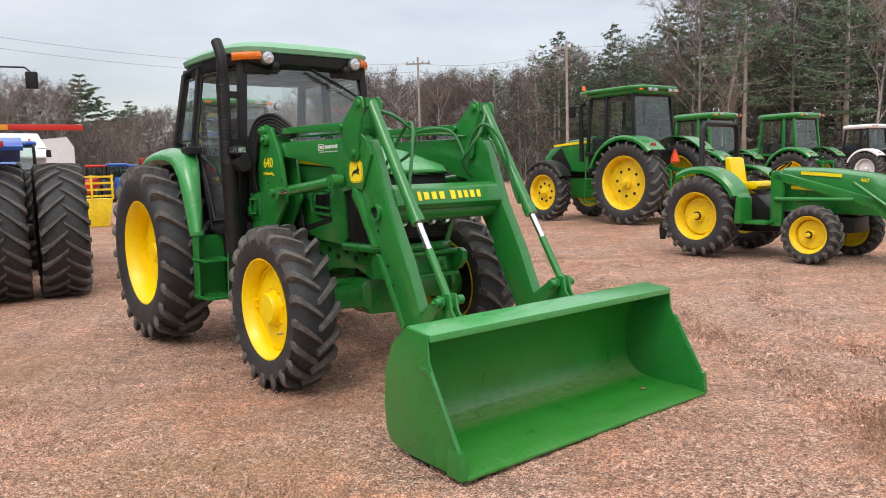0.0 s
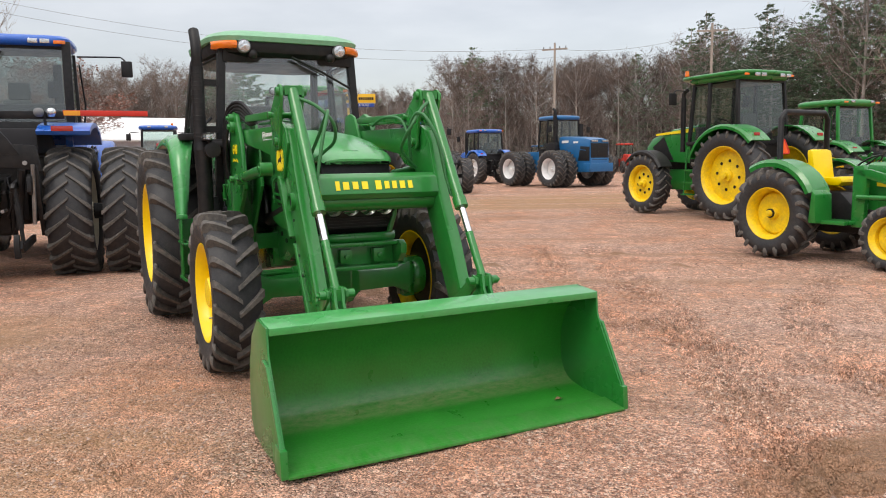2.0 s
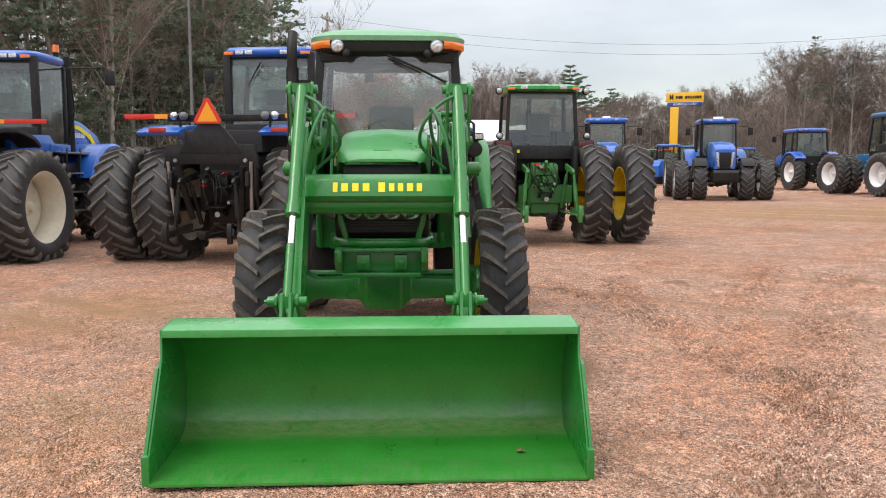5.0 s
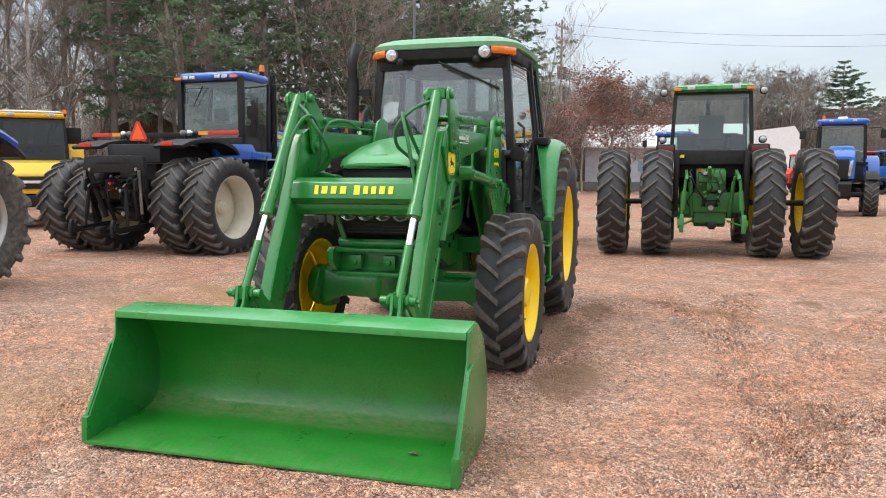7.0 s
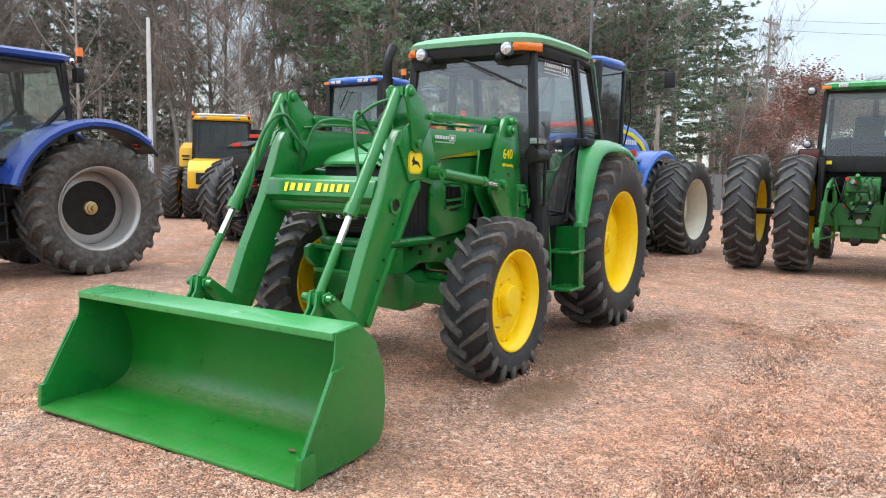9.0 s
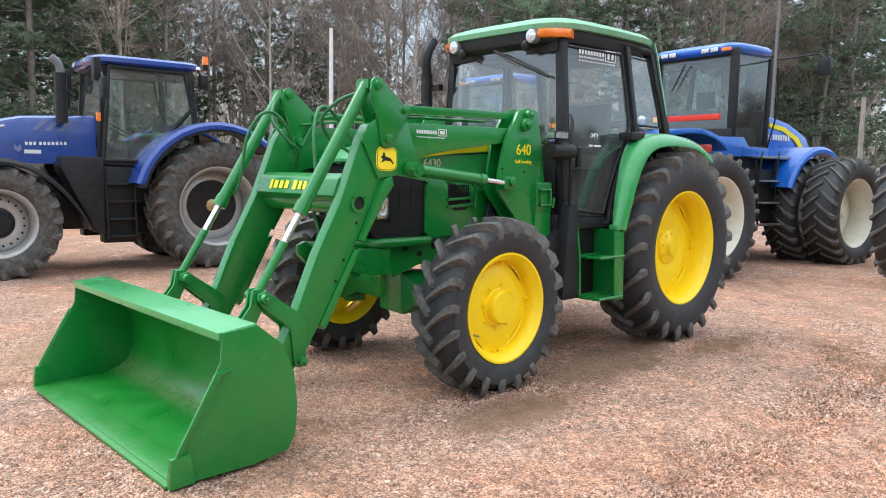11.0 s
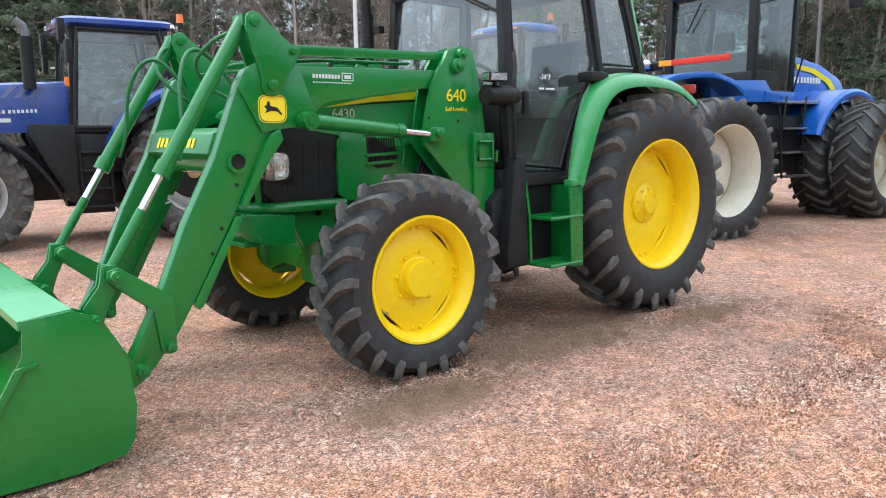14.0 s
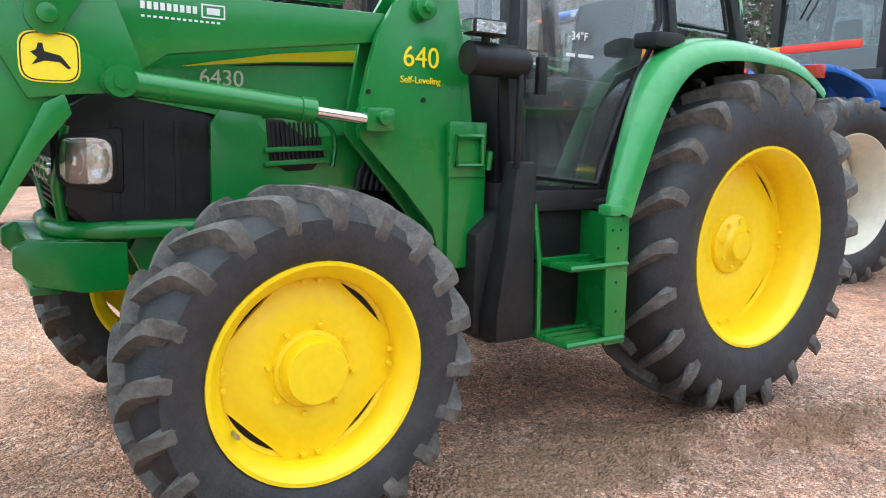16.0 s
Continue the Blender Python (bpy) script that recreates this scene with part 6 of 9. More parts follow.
def cab(T, x0, x1, hw, z0, z1, roof_m, frame_m=None, roof=0.16, over=0.10, lean=0.10, glass=None, mid=None, fscale=1.0, lean_f=None):
    """A glazed cab from x0 (rear) to x1 (front): posts, panes, roof shell, seat and steering wheel."""
    frame_m, glass = frame_m or BLACK, glass or GLASS
    lf = lean if lean_f is None else lean_f
    g = Geo()
    cz = z1 - roof
    post = []
    for s in (1, -1):
        for xa, xb, y0, y1 in ((x0, x0 + lean, hw, hw * 0.93), (x1, x1 - lf, hw * fscale, hw * 0.93 * fscale)):
            post.append(((xa, s * y0, z0), (xb, s * y1, cz)))
        if mid is not None:
            post.append(((mid, s * hw, z0), (mid, s * hw * 0.94, cz)))
    for a, b in post:
        g.loft([[(p[0] + dx * 0.04, p[1] + dy * 0.035, p[2]) for dx, dy in ((-1, -1), (1, -1), (1, 1), (-1, 1))] for p in (a, b)])
    for s in (1, -1):
        g.box(((x0 + x1) / 2, s * hw, z0), (x1 - x0, 0.07, 0.08))
    g.box((x0, 0, z0), (0.07, 2 * hw, 0.10)).box((x1, 0, z0), (0.07, 2 * hw * fscale, 0.10)).box(((x0 + x1) / 2, 0, z0 - 0.04), (x1 - x0, 2 * hw - 0.05, 0.05))
    fr = part("cab_frame", g, frame_m, T, bevel=0.008)
    part("roof", round_slab(x0 - over, x1 + over * 0.8 - min(lf, 0), hw + 0.04, cz, z1), roof_m, T, "painted cab roof", angle=50)
    part("headliner", Geo().box(((x0 + x1) / 2 + (lean - lf) / 2, 0, cz - 0.005), (x1 - x0 - lean - lf + 0.10, 2 * hw * min(fscale, 0.93) - 0.02, 0.07)), BLACK, T, "black underside of the roof", bevel=0.015)
    zt = cz + 0.01
    panes = [("rear_window", [(x0 - 0.01, -hw + 0.05, z0), (x0 - 0.01, hw - 0.05, z0), (x0 + lean, hw * 0.9, zt), (x0 + lean, -hw * 0.9, zt)]),
             ("windscreen", [(x1 + 0.01, -hw * fscale + 0.05, z0), (x1 + 0.01, hw * fscale - 0.05, z0), (x1 - lf, hw * 0.9 * fscale, zt), (x1 - lf, -hw * 0.9 * fscale, zt)])]
    for s in (1, -1):
        panes.append(("cab_door", [(x0, s * (hw + 0.005), z0), (x1, s * (hw * fscale + 0.005), z0), (x1 - lf, s * (hw * 0.94 * fscale), zt), (x0 + lean, s * (hw * 0.94), zt)]))
    for nm, q in panes:
        p = part(nm, Geo().add(q, [[0, 1, 2, 3]]), glass, T, angle=80)
        p.visible_shadow = False
    sx = x0 + 0.42 * (x1 - x0)
    st = part("seat", Geo().prism([(sx - 0.22, z0 + 0.12), (sx - 0.22, z0 + 0.28), (sx + 0.25, z0 + 0.30), (sx + 0.25, z0 + 0.12)], -0.25, 0.25), SEAT, T, bevel=0.04)
    part("backrest", Geo().prism([(sx - 0.30, z0 + 0.25), (sx - 0.16, z0 + 0.25), (sx - 0.20, z0 + 0.70), (sx - 0.30, z0 + 0.70)], -0.22, 0.22), SEAT, st, bevel=0.04)
    for s in (1, -1):
        part("side_console", Geo().prism([(sx - 0.35, z0), (sx - 0.35, z0 + 0.34), (sx + 0.30, z0 + 0.36), (sx + 0.42, z0 + 0.20), (sx + 0.42, z0)], s * 0.34, s * (hw - 0.10)), DARK, T, bevel=0.03)
    part("dash_panel", Geo().prism([(x1 - 0.20, z0), (x1 - 0.12, z0 + 0.40), (x1 - 0.05, z0 + 0.42), (x1 - 0.05, z0)], -hw * fscale * 0.8, hw * fscale * 0.8), DARK, T, bevel=0.02)
    part("seat_base", Geo().box((sx, 0, z0 + 0.03), (0.4, 0.4, 0.2)), DARK, st)
    g = Geo().lathe([(0.20 + 0.014 * math.cos(a), 0.014 * math.sin(a)) for a in (2 * math.pi * k / 6 for k in range(6))], 20, closed=True)
    w = part("steering_wheel", g, BLACK, T, at=(x1 - 0.42, 0, z0 + 0.52), angle=70)
    w.rotation_euler = (radians(90), radians(-30), 0)
    part("steering_column", Geo().tube([(x1 - 0.42, 0, z0 + 0.5), (x1 - 0.25, 0, z0)], 0.06, 8).box((x1 - 0.2, 0, z0 + 0.15), (0.2, 0.5, 0.3)), DARK, T)
    return fr


def beacon(T, x, y, z, r=0.055, h=0.13):
    b = part("beacon", Geo().tube([(x, y, z + 0.05), (x, y, z + 0.05 + h)], r, 12, r * 0.85), AMBER, T, "amber warning beacon", angle=50)
    part("beacon_base", Geo().tube([(x, y, z - 0.04), (x, y, z + 0.05)], r * 0.7, 10), BLACK, b)


def lamp(T, x, y, z, sx=0.03, sy=0.13, sz=0.07, m=None, name="work_lamp"):
    return part(name, Geo().box((x, y, z), (sx, sy, sz)), m or LENS, T, bevel=0.008)


def mirror(T, x, y, z, s, reach=0.55):
    a = part("mirror_arm", Geo().tube([(x, y, z), (x + 0.05, y + s * reach, z + 0.02), (x + 0.05, y + s * (reach + 0.08), z - 0.05)], 0.016, 6), BLACK, T, angle=60)
    part("mirror", Geo().box((x + 0.05, y + s * (reach + 0.1), z - 0.20), (0.08, 0.20, 0.30)), BLACK, a, bevel=0.025)


def stack(T, x, y, z0, z1, r=0.05, curved=True):
    pts = [(x, y, z0), (x, y, z1 - 0.15)] + ([(x + 0.01, y, z1 - 0.05), (x - 0.05, y, z1), (x - 0.13, y, z1 + 0.03)] if curved else [(x, y, z1)])
    part("exhaust_pipe", Geo().tube(pts[:2], r * 1.25, 12).tube(pts[1:], r, 12), BLACK_PAINT, T, angle=60)


def steps(T, x, y, z0, z1, s, n=3, w=0.35, m=None):
    m = m or BLACK_PAINT
    st = part("step_frame", Geo().tube([(x - w / 2, y, z0), (x - w / 2, y - s * 0.1, z1)], 0.02, 6).tube([(x + w / 2, y, z0), (x + w / 2, y - s * 0.1, z1)], 0.02, 6), m, T)
    for i in range(n):
        z = z0 + 0.03 + (z1 - z0) * i / n
        part("step", Geo().box((x, y - s * 0.1 * i / n, z), (w, 0.2, 0.03)), STEEL if m is BLACK_PAINT else m, st, bevel=0.004)


def arc_fender(T, cx, cz, r, a0, a1, y0, y1, m, thick=0.03, n=12):
    """A curved mudguard over a wheel."""
    rings = []
    for x, z in arc(cx, cz, 1.0, a0, a1, n):
        dx, dz = x - cx, z - cz
        rings.append([(cx + dx * q, y, cz + dz * q) for y, q in ((y0, r), (y1 - (0.05 if y1 > y0 else -0.05), r), (y1, r - 0.05), (y1, r - 0.11), (y1 - (0.02 if y1 > y0 else -0.02), r - 0.10), (y1 - (0.05 if y1 > y0 else -0.05), r - thick), (y0, r - thick))])
    return part("fender", Geo().loft(rings), m, T, angle=40)


def bonnet(T, rows, m, nose=None, nose_m=None):
    g = Geo().loft([hood_ring(x, t, w, l, min(0.10, (t - l) * 0.4)) for x, t, w, l in rows])
    b = part("bonnet", g, m, T, angle=40)
    if nose:
        x, t, w, l = nose
        gr = part("grille", Geo().box((x, 0, (t + l) / 2), (0.06, 2 * w, t - l)), nose_m or BLACK, b, "black front grille", bevel=0.015)
        for i in range(6):
            part("grille_slat", Geo().box((x + 0.035, 0, l + (t - l) * (i + 0.8) / 7), (0.012, 2 * w * 0.9, 0.018)), nose_m or BLACK, gr)
    return b


def frame_body(T, x0, x1, hw, z0, z1, m, name="chassis"):
    return part(name, Geo().prism([(x0, z0 + 0.08), (x0, z1), (x1, z1), (x1, z0 + 0.15), (x1 - 0.2, z0), (x0 + 0.2, z0)], -hw, hw), m, T, bevel=0.03)


def slow_sign(T, x, z, m_in, size=0.36):
    h = size * 0.87
    sg = part("slow_sign", Geo().loft([[(x, y, zz) for y, zz in ((-size * 0.42, z), (size * 0.42, z), (size * 0.5, z + 0.05), (size * 0.07, z + h), (-size * 0.07, z + h), (-size * 0.5, z + 0.05))], [(x + 0.008, y, zz) for y, zz in ((-size * 0.42, z), (size * 0.42, z), (size * 0.5, z + 0.05), (size * 0.07, z + h), (-size * 0.07, z + h), (-size * 0.5, z + 0.05))]]), RED, T, "orange slow-vehicle triangle with a red rim")
    part("sign_face", Geo().loft([[(x - 0.004, y * 0.80, z + 0.030 + (zz - z) * 0.80) for y, zz in ((-size * 0.46, z), (size * 0.46, z), (0, z + h))], [(x - 0.002, y * 0.80, z + 0.030 + (zz - z) * 0.80) for y, zz in ((-size * 0.46, z), (size * 0.46, z), (0, z + h))]]), m_in, sg)


def rear_hitch(T, x, m, z=0.6, w=0.42, clutter=10, seed=1):
    """Three-point hitch: set-back housing, valve stack, lift arms and links, hoses, draft arms with hooks, drawbar."""
    rnd = random.Random(seed)
    hb = part("hitch_housing", Geo().prism([(x + 0.6, z - 0.05), (x + 0.34, z), (x + 0.30, z + 0.3), (x + 0.22, z + 0.5), (x + 0.24, z + 0.8), (x + 0.6, z + 0.85)], -w * 0.5, w * 0.5), m, T, bevel=0.03)
    part("valve_block", Geo().box((x + 0.16, 0.02, z + 0.66), (0.16, w * 0.8, 0.12)).box((x + 0.14, -0.05, z + 0.52), (0.12, w * 0.5, 0.14)), m, hb, bevel=0.012)
    part("power_shaft", Geo().tube([(x + 0.35, 0, z + 0.14), (x + 0.06, 0, z + 0.14)], 0.045, 12), STEEL, hb)
    part("shaft_guard", Geo().prism([(x + 0.34, z + 0.26), (x + 0.02, z + 0.24), (x + 0.02, z + 0.26), (x + 0.34, z + 0.29)], -0.15, 0.15), BLACK_PAINT, hb, bevel=0.005)
    for s in (1, -1):
        part("lift_arm", Geo().prism([(x + 0.35, z + 0.70), (x + 0.35, z + 0.82), (x - 0.30, z + 0.72), (x - 0.36, z + 0.66), (x - 0.30, z + 0.62)], s * w * 0.80, s * (w * 0.80 + 0.05)), m, hb, bevel=0.012)
        part("lift_link", Geo().tube([(x - 0.30, s * w * 0.88, z + 0.66), (x - 0.36, s * w * 1.02, z - 0.08)], 0.026, 8).tube([(x - 0.32, s * w * 0.92, z + 0.45), (x - 0.345, s * w * 0.98, z + 0.12)], 0.042, 8), m, hb)
        part("lift_cylinder", Geo().tube([(x + 0.20, s * w * 0.64, z - 0.02), (x - 0.05, s * w * 0.72, z + 0.60)], 0.036, 8).tube([(x - 0.05, s * w * 0.72, z + 0.58), (x - 0.10, s * w * 0.74, z + 0.70)], 0.02, 8), m, hb)
        part("draft_arm", Geo().prism([(x + 0.3, z - 0.12), (x + 0.3, z - 0.02), (x - 0.60, z - 0.08), (x - 0.70, z - 0.02), (x - 0.74, z - 0.12), (x - 0.62, z - 0.19)], s * w * 1.02, s * (w * 1.02 + 0.05)), m, hb, bevel=0.008)
        part("arm_hook", Geo().prism([(x - 0.66, z - 0.25), (x - 0.66, z + 0.06), (x - 0.72, z + 0.06), (x - 0.76, z - 0.05), (x - 0.74, z - 0.25)], s * w * 0.92, s * (w * 0.92 + 0.07)), m, hb, bevel=0.01)
        part("sway_rod", Geo().tube([(x + 0.25, s * w * 0.6, z - 0.10), (x - 0.45, s * w * 1.0, z - 0.14)], 0.018, 6), m, hb)
    part("top_link", Geo().tube([(x + 0.22, 0.02, z + 0.55), (x - 0.16, 0.05, z + 0.86)], 0.032, 8), m, hb)
    part("drawbar", Geo().box((x - 0.10, 0, z - 0.17), (0.9, 0.10, 0.06)).box((x - 0.50, 0, z - 0.12), (0.16, 0.14, 0.08)), BLACK_PAINT, hb, bevel=0.01)
    for i in range(clutter):
        y, zz = rnd.uniform(-w * 0.55, w * 0.55), z + rnd.uniform(0.32, 0.82)
        part("hydraulic_coupler", Geo().tube([(x + 0.22, y, zz), (x + 0.02 - 0.06 * rnd.random(), y, zz)], rnd.uniform(0.016, 0.036), 8), (m, m, STEEL, m, RED)[i % 5] if i else m, hb)
    for i in range(5):
        y = rnd.uniform(-w * 0.7, w * 0.7)
        part("hose", Geo().tube([(x + 0.2, y, z + 0.82), (x + 0.02, y + 0.03, z + 0.78), (x - 0.03, y + rnd.uniform(-0.1, 0.1), z + 0.5), (x + 0.05, y + rnd.uniform(-0.1, 0.1), z + 0.25), (x + 0.3, y, z + 0.1)], 0.013, 6), BLACK, hb, angle=70)
    return hb


# ---- the two articulated blue tractors ----


def articulated(name, label, x, y, h, R, rr, paint, rim_m, seed=1, roof_m=None, cabx=(1.95, 2.92), z_cab=(2.02, 3.81), hood_rows=None, beac=False, dark_fender=False, sign_m=None, wb=4.05, group="", arm_x=-0.28, sign_x=-1.05, reach=(0.75, 1.15), pipe=True):
    T = thing(name, label, "tractor", x, y, h, group)
    for wx in (0, wb):
        for s in (1, -1):
            wheel(T, wx, s * 1.03, R, rr, 0.60, s, "plate", rim_m, lugs=24, dish=0.06, name="inner_wheel", axle_z=R - 0.06)
            wheel(T, wx, s * 1.77, R, rr, 0.60, s, "plate", rim_m, lugs=24, dish=0.36, name="outer_wheel", axle_z=R - 0.06)
            part("axle_nut", Geo().tube([(wx, s * 1.50, R - 0.06), (wx, s * 1.70, R - 0.06)], 0.085, 14), BLACK_PAINT, T, angle=50)
            part("dual_axle", Geo().tube([(wx, s * 0.5, R - 0.06), (wx, s * 1.42, R - 0.06)], 0.12, 14), BLACK_PAINT, T, angle=50)
    frame_body(T, -0.35, 1.5, 0.46, 0.75, 1.75, BLACK_PAINT, "rear_frame")
    part("deck_beam", Geo().box((arm_x + 0.02, 0, 2.33), (0.07, 2.0, 0.11)), BLACK_PAINT, T, bevel=0.01)
    frame_body(T, 1.3, wb + 1.0, 0.45, 0.75, 1.55, BLACK_PAINT, "front_frame")
    hb = rear_hitch(T, -0.85, BLACK_PAINT, 0.65, 0.5, 14, seed)
    part("hitch_crossplate", Geo().loft([[(xx, yy, zz) for yy, zz in ((-0.76, 1.52), (-0.70, 1.88), (-0.34, 1.90), (0.34, 1.90), (0.70, 1.88), (0.76, 1.52), (0.40, 1.58), (-0.40, 1.58))] for xx in (-0.99, -0.90)]), BLACK_PAINT, hb, bevel=0.01)
    tw = ((-0.50, 1.75), (0.50, 1.75), (0.36, 1.98), (0.15, 2.22), (-0.15, 2.22), (-0.36, 1.98)) if sign_x < -1 else ((-0.42, 1.75), (0.42, 1.75), (0.36, 1.86), (0.20, 1.90), (-0.20, 1.90), (-0.36, 1.86))
    part("hitch_tower", Geo().loft([[(-1.0, yy, zz) for yy, zz in tw], [(-0.93, yy, zz) for yy, zz in tw]]), BLACK_PAINT, hb, bevel=0.008)
    slow_sign(T, sign_x, 2.20, sign_m or ORANGE_Y, 0.44)
    if sign_x > -1:
        part("sign_post", Geo().box((sign_x + 0.03, 0, 2.16), (0.03, 0.05, 0.30)), BLACK_PAINT, T)
    part("rear_deck", Geo().box((0.50, 0, 1.95), (1.9, 1.30, 0.36)), DARK, T, "dark grey rear deck", bevel=0.03)
    for s in (1, -1):
        f = part("rear_fender", Geo().prism(curve([(-0.66, 2.09), (-0.30, 2.20), (0.35, 2.25), (0.80, 2.17), (1.04, 2.06), (1.14, 1.94)], 4) + curve([(1.08, 1.93), (0.98, 2.00), (0.78, 2.09), (0.35, 2.17), (-0.30, 2.12), (-0.62, 2.03)], 4), s * 0.66, s * 1.36), BLACK if dark_fender else paint, T, bevel=0.012)
        lamp(f, -0.655, s * 1.0, 2.12, 0.03, 0.28, 0.075, TAIL if not dark_fender else RED, "tail_lamp")
        part("lamp_post", Geo().tube([(arm_x - 0.07, s * 0.75, 2.18), (arm_x - 0.07, s * 0.75, 2.38)], 0.02, 6), BLACK, f)
        for yy in (0.68, 0.84):
            part("rear_lamp", Geo().ball((arm_x - 0.10, s * yy, 2.36), 0.07), LENS if yy > 0.7 else GREY, f)
        ln = reach[0] if s > 0 else reach[1]
        bar = part("marker_arm", Geo().box((arm_x, s * (0.98 + ln / 2), 2.36), (0.03, ln, 0.08)), RED, T, "red wide-load marker arm", bevel=0.006)
        part("marker_tip", Geo().box((arm_x - 0.018, s * 1.10, 2.36), (0.006, 0.22, 0.07)), ORANGE_Y, bar)
        part("hitch_cylinder", Geo().tube([(-0.80, s * 0.40, 0.72), (-1.02, s * 0.52, 1.55)], 0.05, 10), BLACK_PAINT, hb)
        part("cylinder_rod", Geo().tube([(-0.95, s * 0.62, 0.80), (-1.04, s * 0.66, 1.62)], 0.028, 8), STEEL, hb)
        part("plate_bolt", Geo().bolt((-1.0, s * 0.56, 1.64), 0.032, 0.03, "x", 8), STEEL, hb)
        part("hitch_cheek", Geo().prism([(-0.90, 1.62), (-1.0, 1.62), (-0.98, 1.2), (-0.72, 0.62), (-0.64, 0.66), (-0.84, 1.2)], s * 0.66, s * 0.72), BLACK_PAINT, hb, bevel=0.01)
        part("ladder_hook", Geo().prism([(-1.0, 1.2), (-1.12, 1.25), (-1.10, 1.45), (-1.0, 1.5)], s * 0.58, s * 0.63), BLACK_PAINT, hb, bevel=0.01)
    x0, x1 = cabx
    cab(T, x0, x1, 0.86, z_cab[0], z_cab[1], roof_m or paint, roof=0.19, over=0.11, lean=0.06, glass=GLASS_CLEAR, mid=None, lean_f=-0.14)
    part("cab_base", Geo().prism([(x0 - 0.1, 1.45), (x0 - 0.1, z_cab[0]), (x1 + 0.05, z_cab[0]), (x1 + 0.05, 1.7), (x1 - 0.2, 1.45)], -0.84, 0.84), BLACK, T, bevel=0.02)
    part("cab_console", Geo().box(((x0 + x1) / 2, 0, z_cab[0] + 0.14), (x1 - x0 - 0.1, 1.5, 0.26)).box((x1 - 0.02, 0, z_cab[0] + 0.34), (0.10, 1.6, 0.66)).box((x0 + 0.12, 0.45, z_cab[0] + 0.38), (0.2, 0.5, 0.25)), DARK, T, "dark cab interior trim", bevel=0.04)
    part("rear_trim", Geo().prism([(x0 + 0.06, z_cab[0] + 0.2), (x0 + 0.06, z_cab[0] + 0.62), (x0 + 0.26, z_cab[0] + 0.66), (x0 + 0.30, z_cab[0] + 0.2)], -0.74, 0.30), DARK, T, "dark trim behind the seat", bevel=0.03)
    part("headrest", Geo().prism([(x0 + 0.34, z_cab[0] + 0.72), (x0 + 0.34, z_cab[0] + 1.02), (x0 + 0.46, z_cab[0] + 1.02), (x0 + 0.48, z_cab[0] + 0.72)], -0.17, 0.17), SEAT, T, bevel=0.04)
    part("corner_post", Geo().box((x1 - 0.06, -0.55, z_cab[0] + 0.85), (0.12, 0.14, 1.1)).box((x1 - 0.10, -0.50, z_cab[0] + 0.95), (0.06, 0.24, 0.30)), DARK, T, "dark post with a display", bevel=0.02)
    part("window_surround", Geo().box((x0 - 0.02, 0, z_cab[0] + 0.16), (0.05, 1.74, 0.34)).box((x0 + 0.02, 0.82, 2.95), (0.10, 0.14, 1.5)).box((x0 + 0.02, -0.82, 2.95), (0.10, 0.14, 1.5)), BLACK, T, "black rear window surround", bevel=0.02)
    for s in (1, -1):
        part("cab_skirt", Geo().prism([(x0 - 1.1, 1.90), (x0 - 1.1, 2.17), (x0 + 0.20, 2.20), (x0 + 0.36, 2.04), (x1, 2.03), (x1, 1.88), (x0 - 0.2, 1.86)], s * 0.85, s * 0.95), paint, T, bevel=0.012)
        for i, yy in enumerate((0.34, 0.52)):
            lamp(T, x0 - 0.15, s * yy, z_cab[1] - 0.13, 0.03, 0.15, 0.075)
        lamp(T, x0 - 0.13, s * 0.74, z_cab[1] - 0.14, 0.03, 0.18, 0.06, AMBER, "turn_lamp")
        mirror(T, x1 + 0.24, s * 0.85, z_cab[1] - 0.20, s, 0.75)
        part("cab_grab_rail", Geo().tube([(x1 + 0.02, s * 0.90, z_cab[0]), (x1 + 0.22, s * 0.95, z_cab[0] + 0.7), (x1 + 0.26, s * 0.88, z_cab[1] - 0.35)], 0.016, 6), BLACK, T, angle=60)
        part("side_tank", Geo().prism([(x0 - 0.25, 0.78), (x0 - 0.25, 1.66), (wb - 0.80, 1.66), (wb - 0.95, 0.75), (x0, 0.70)], s * 0.45, s * 0.98), BLACK, T, bevel=0.04)
        steps(T, x1 - 0.16, s * 1.10, 0.66, 1.80, s, 3, 0.58)
        for xx in (-0.45, 0.07):
            part("hoop_rail", Geo().tube([(x1 + xx, s * 1.06, 1.35), (x1 + xx, s * 1.10, 1.85), (x1 + xx + 0.06, s * 1.08, 1.95), (x1 + xx + 0.14, s * 1.02, 1.88), (x1 + xx + 0.14, s * 1.0, 1.60)], 0.016, 6), BLACK, T, angle=70)
        part("rear_wiper", Geo().tube([(x0 - 0.03, 0.15, z_cab[1] - 0.3), (x0 - 0.03, 0.42, z_cab[1] - 0.75)], 0.012, 6), BLACK, T)
        arc_fender(T, wb, R, R + 0.15, 160, 62, s * 0.60, s * 1.35, paint)
        part("hood_swoosh", Geo().prism([(3.45, 2.52), (3.95, 2.46), (4.45, 2.28), (4.70, 2.05), (4.55, 2.06), (4.30, 2.24), (3.90, 2.38), (3.45, 2.44)], s * 0.600, s * 0.622), DECAL, T, "yellow swoosh decal")
        part("side_shelf", Geo().prism([(x1 - 0.45, 1.84), (x1 - 0.45, 1.88), (x1 + 0.55, 1.90), (x1 + 0.55, 1.84)], s * 0.60, s * 1.10), STEEL, T, bevel=0.006)
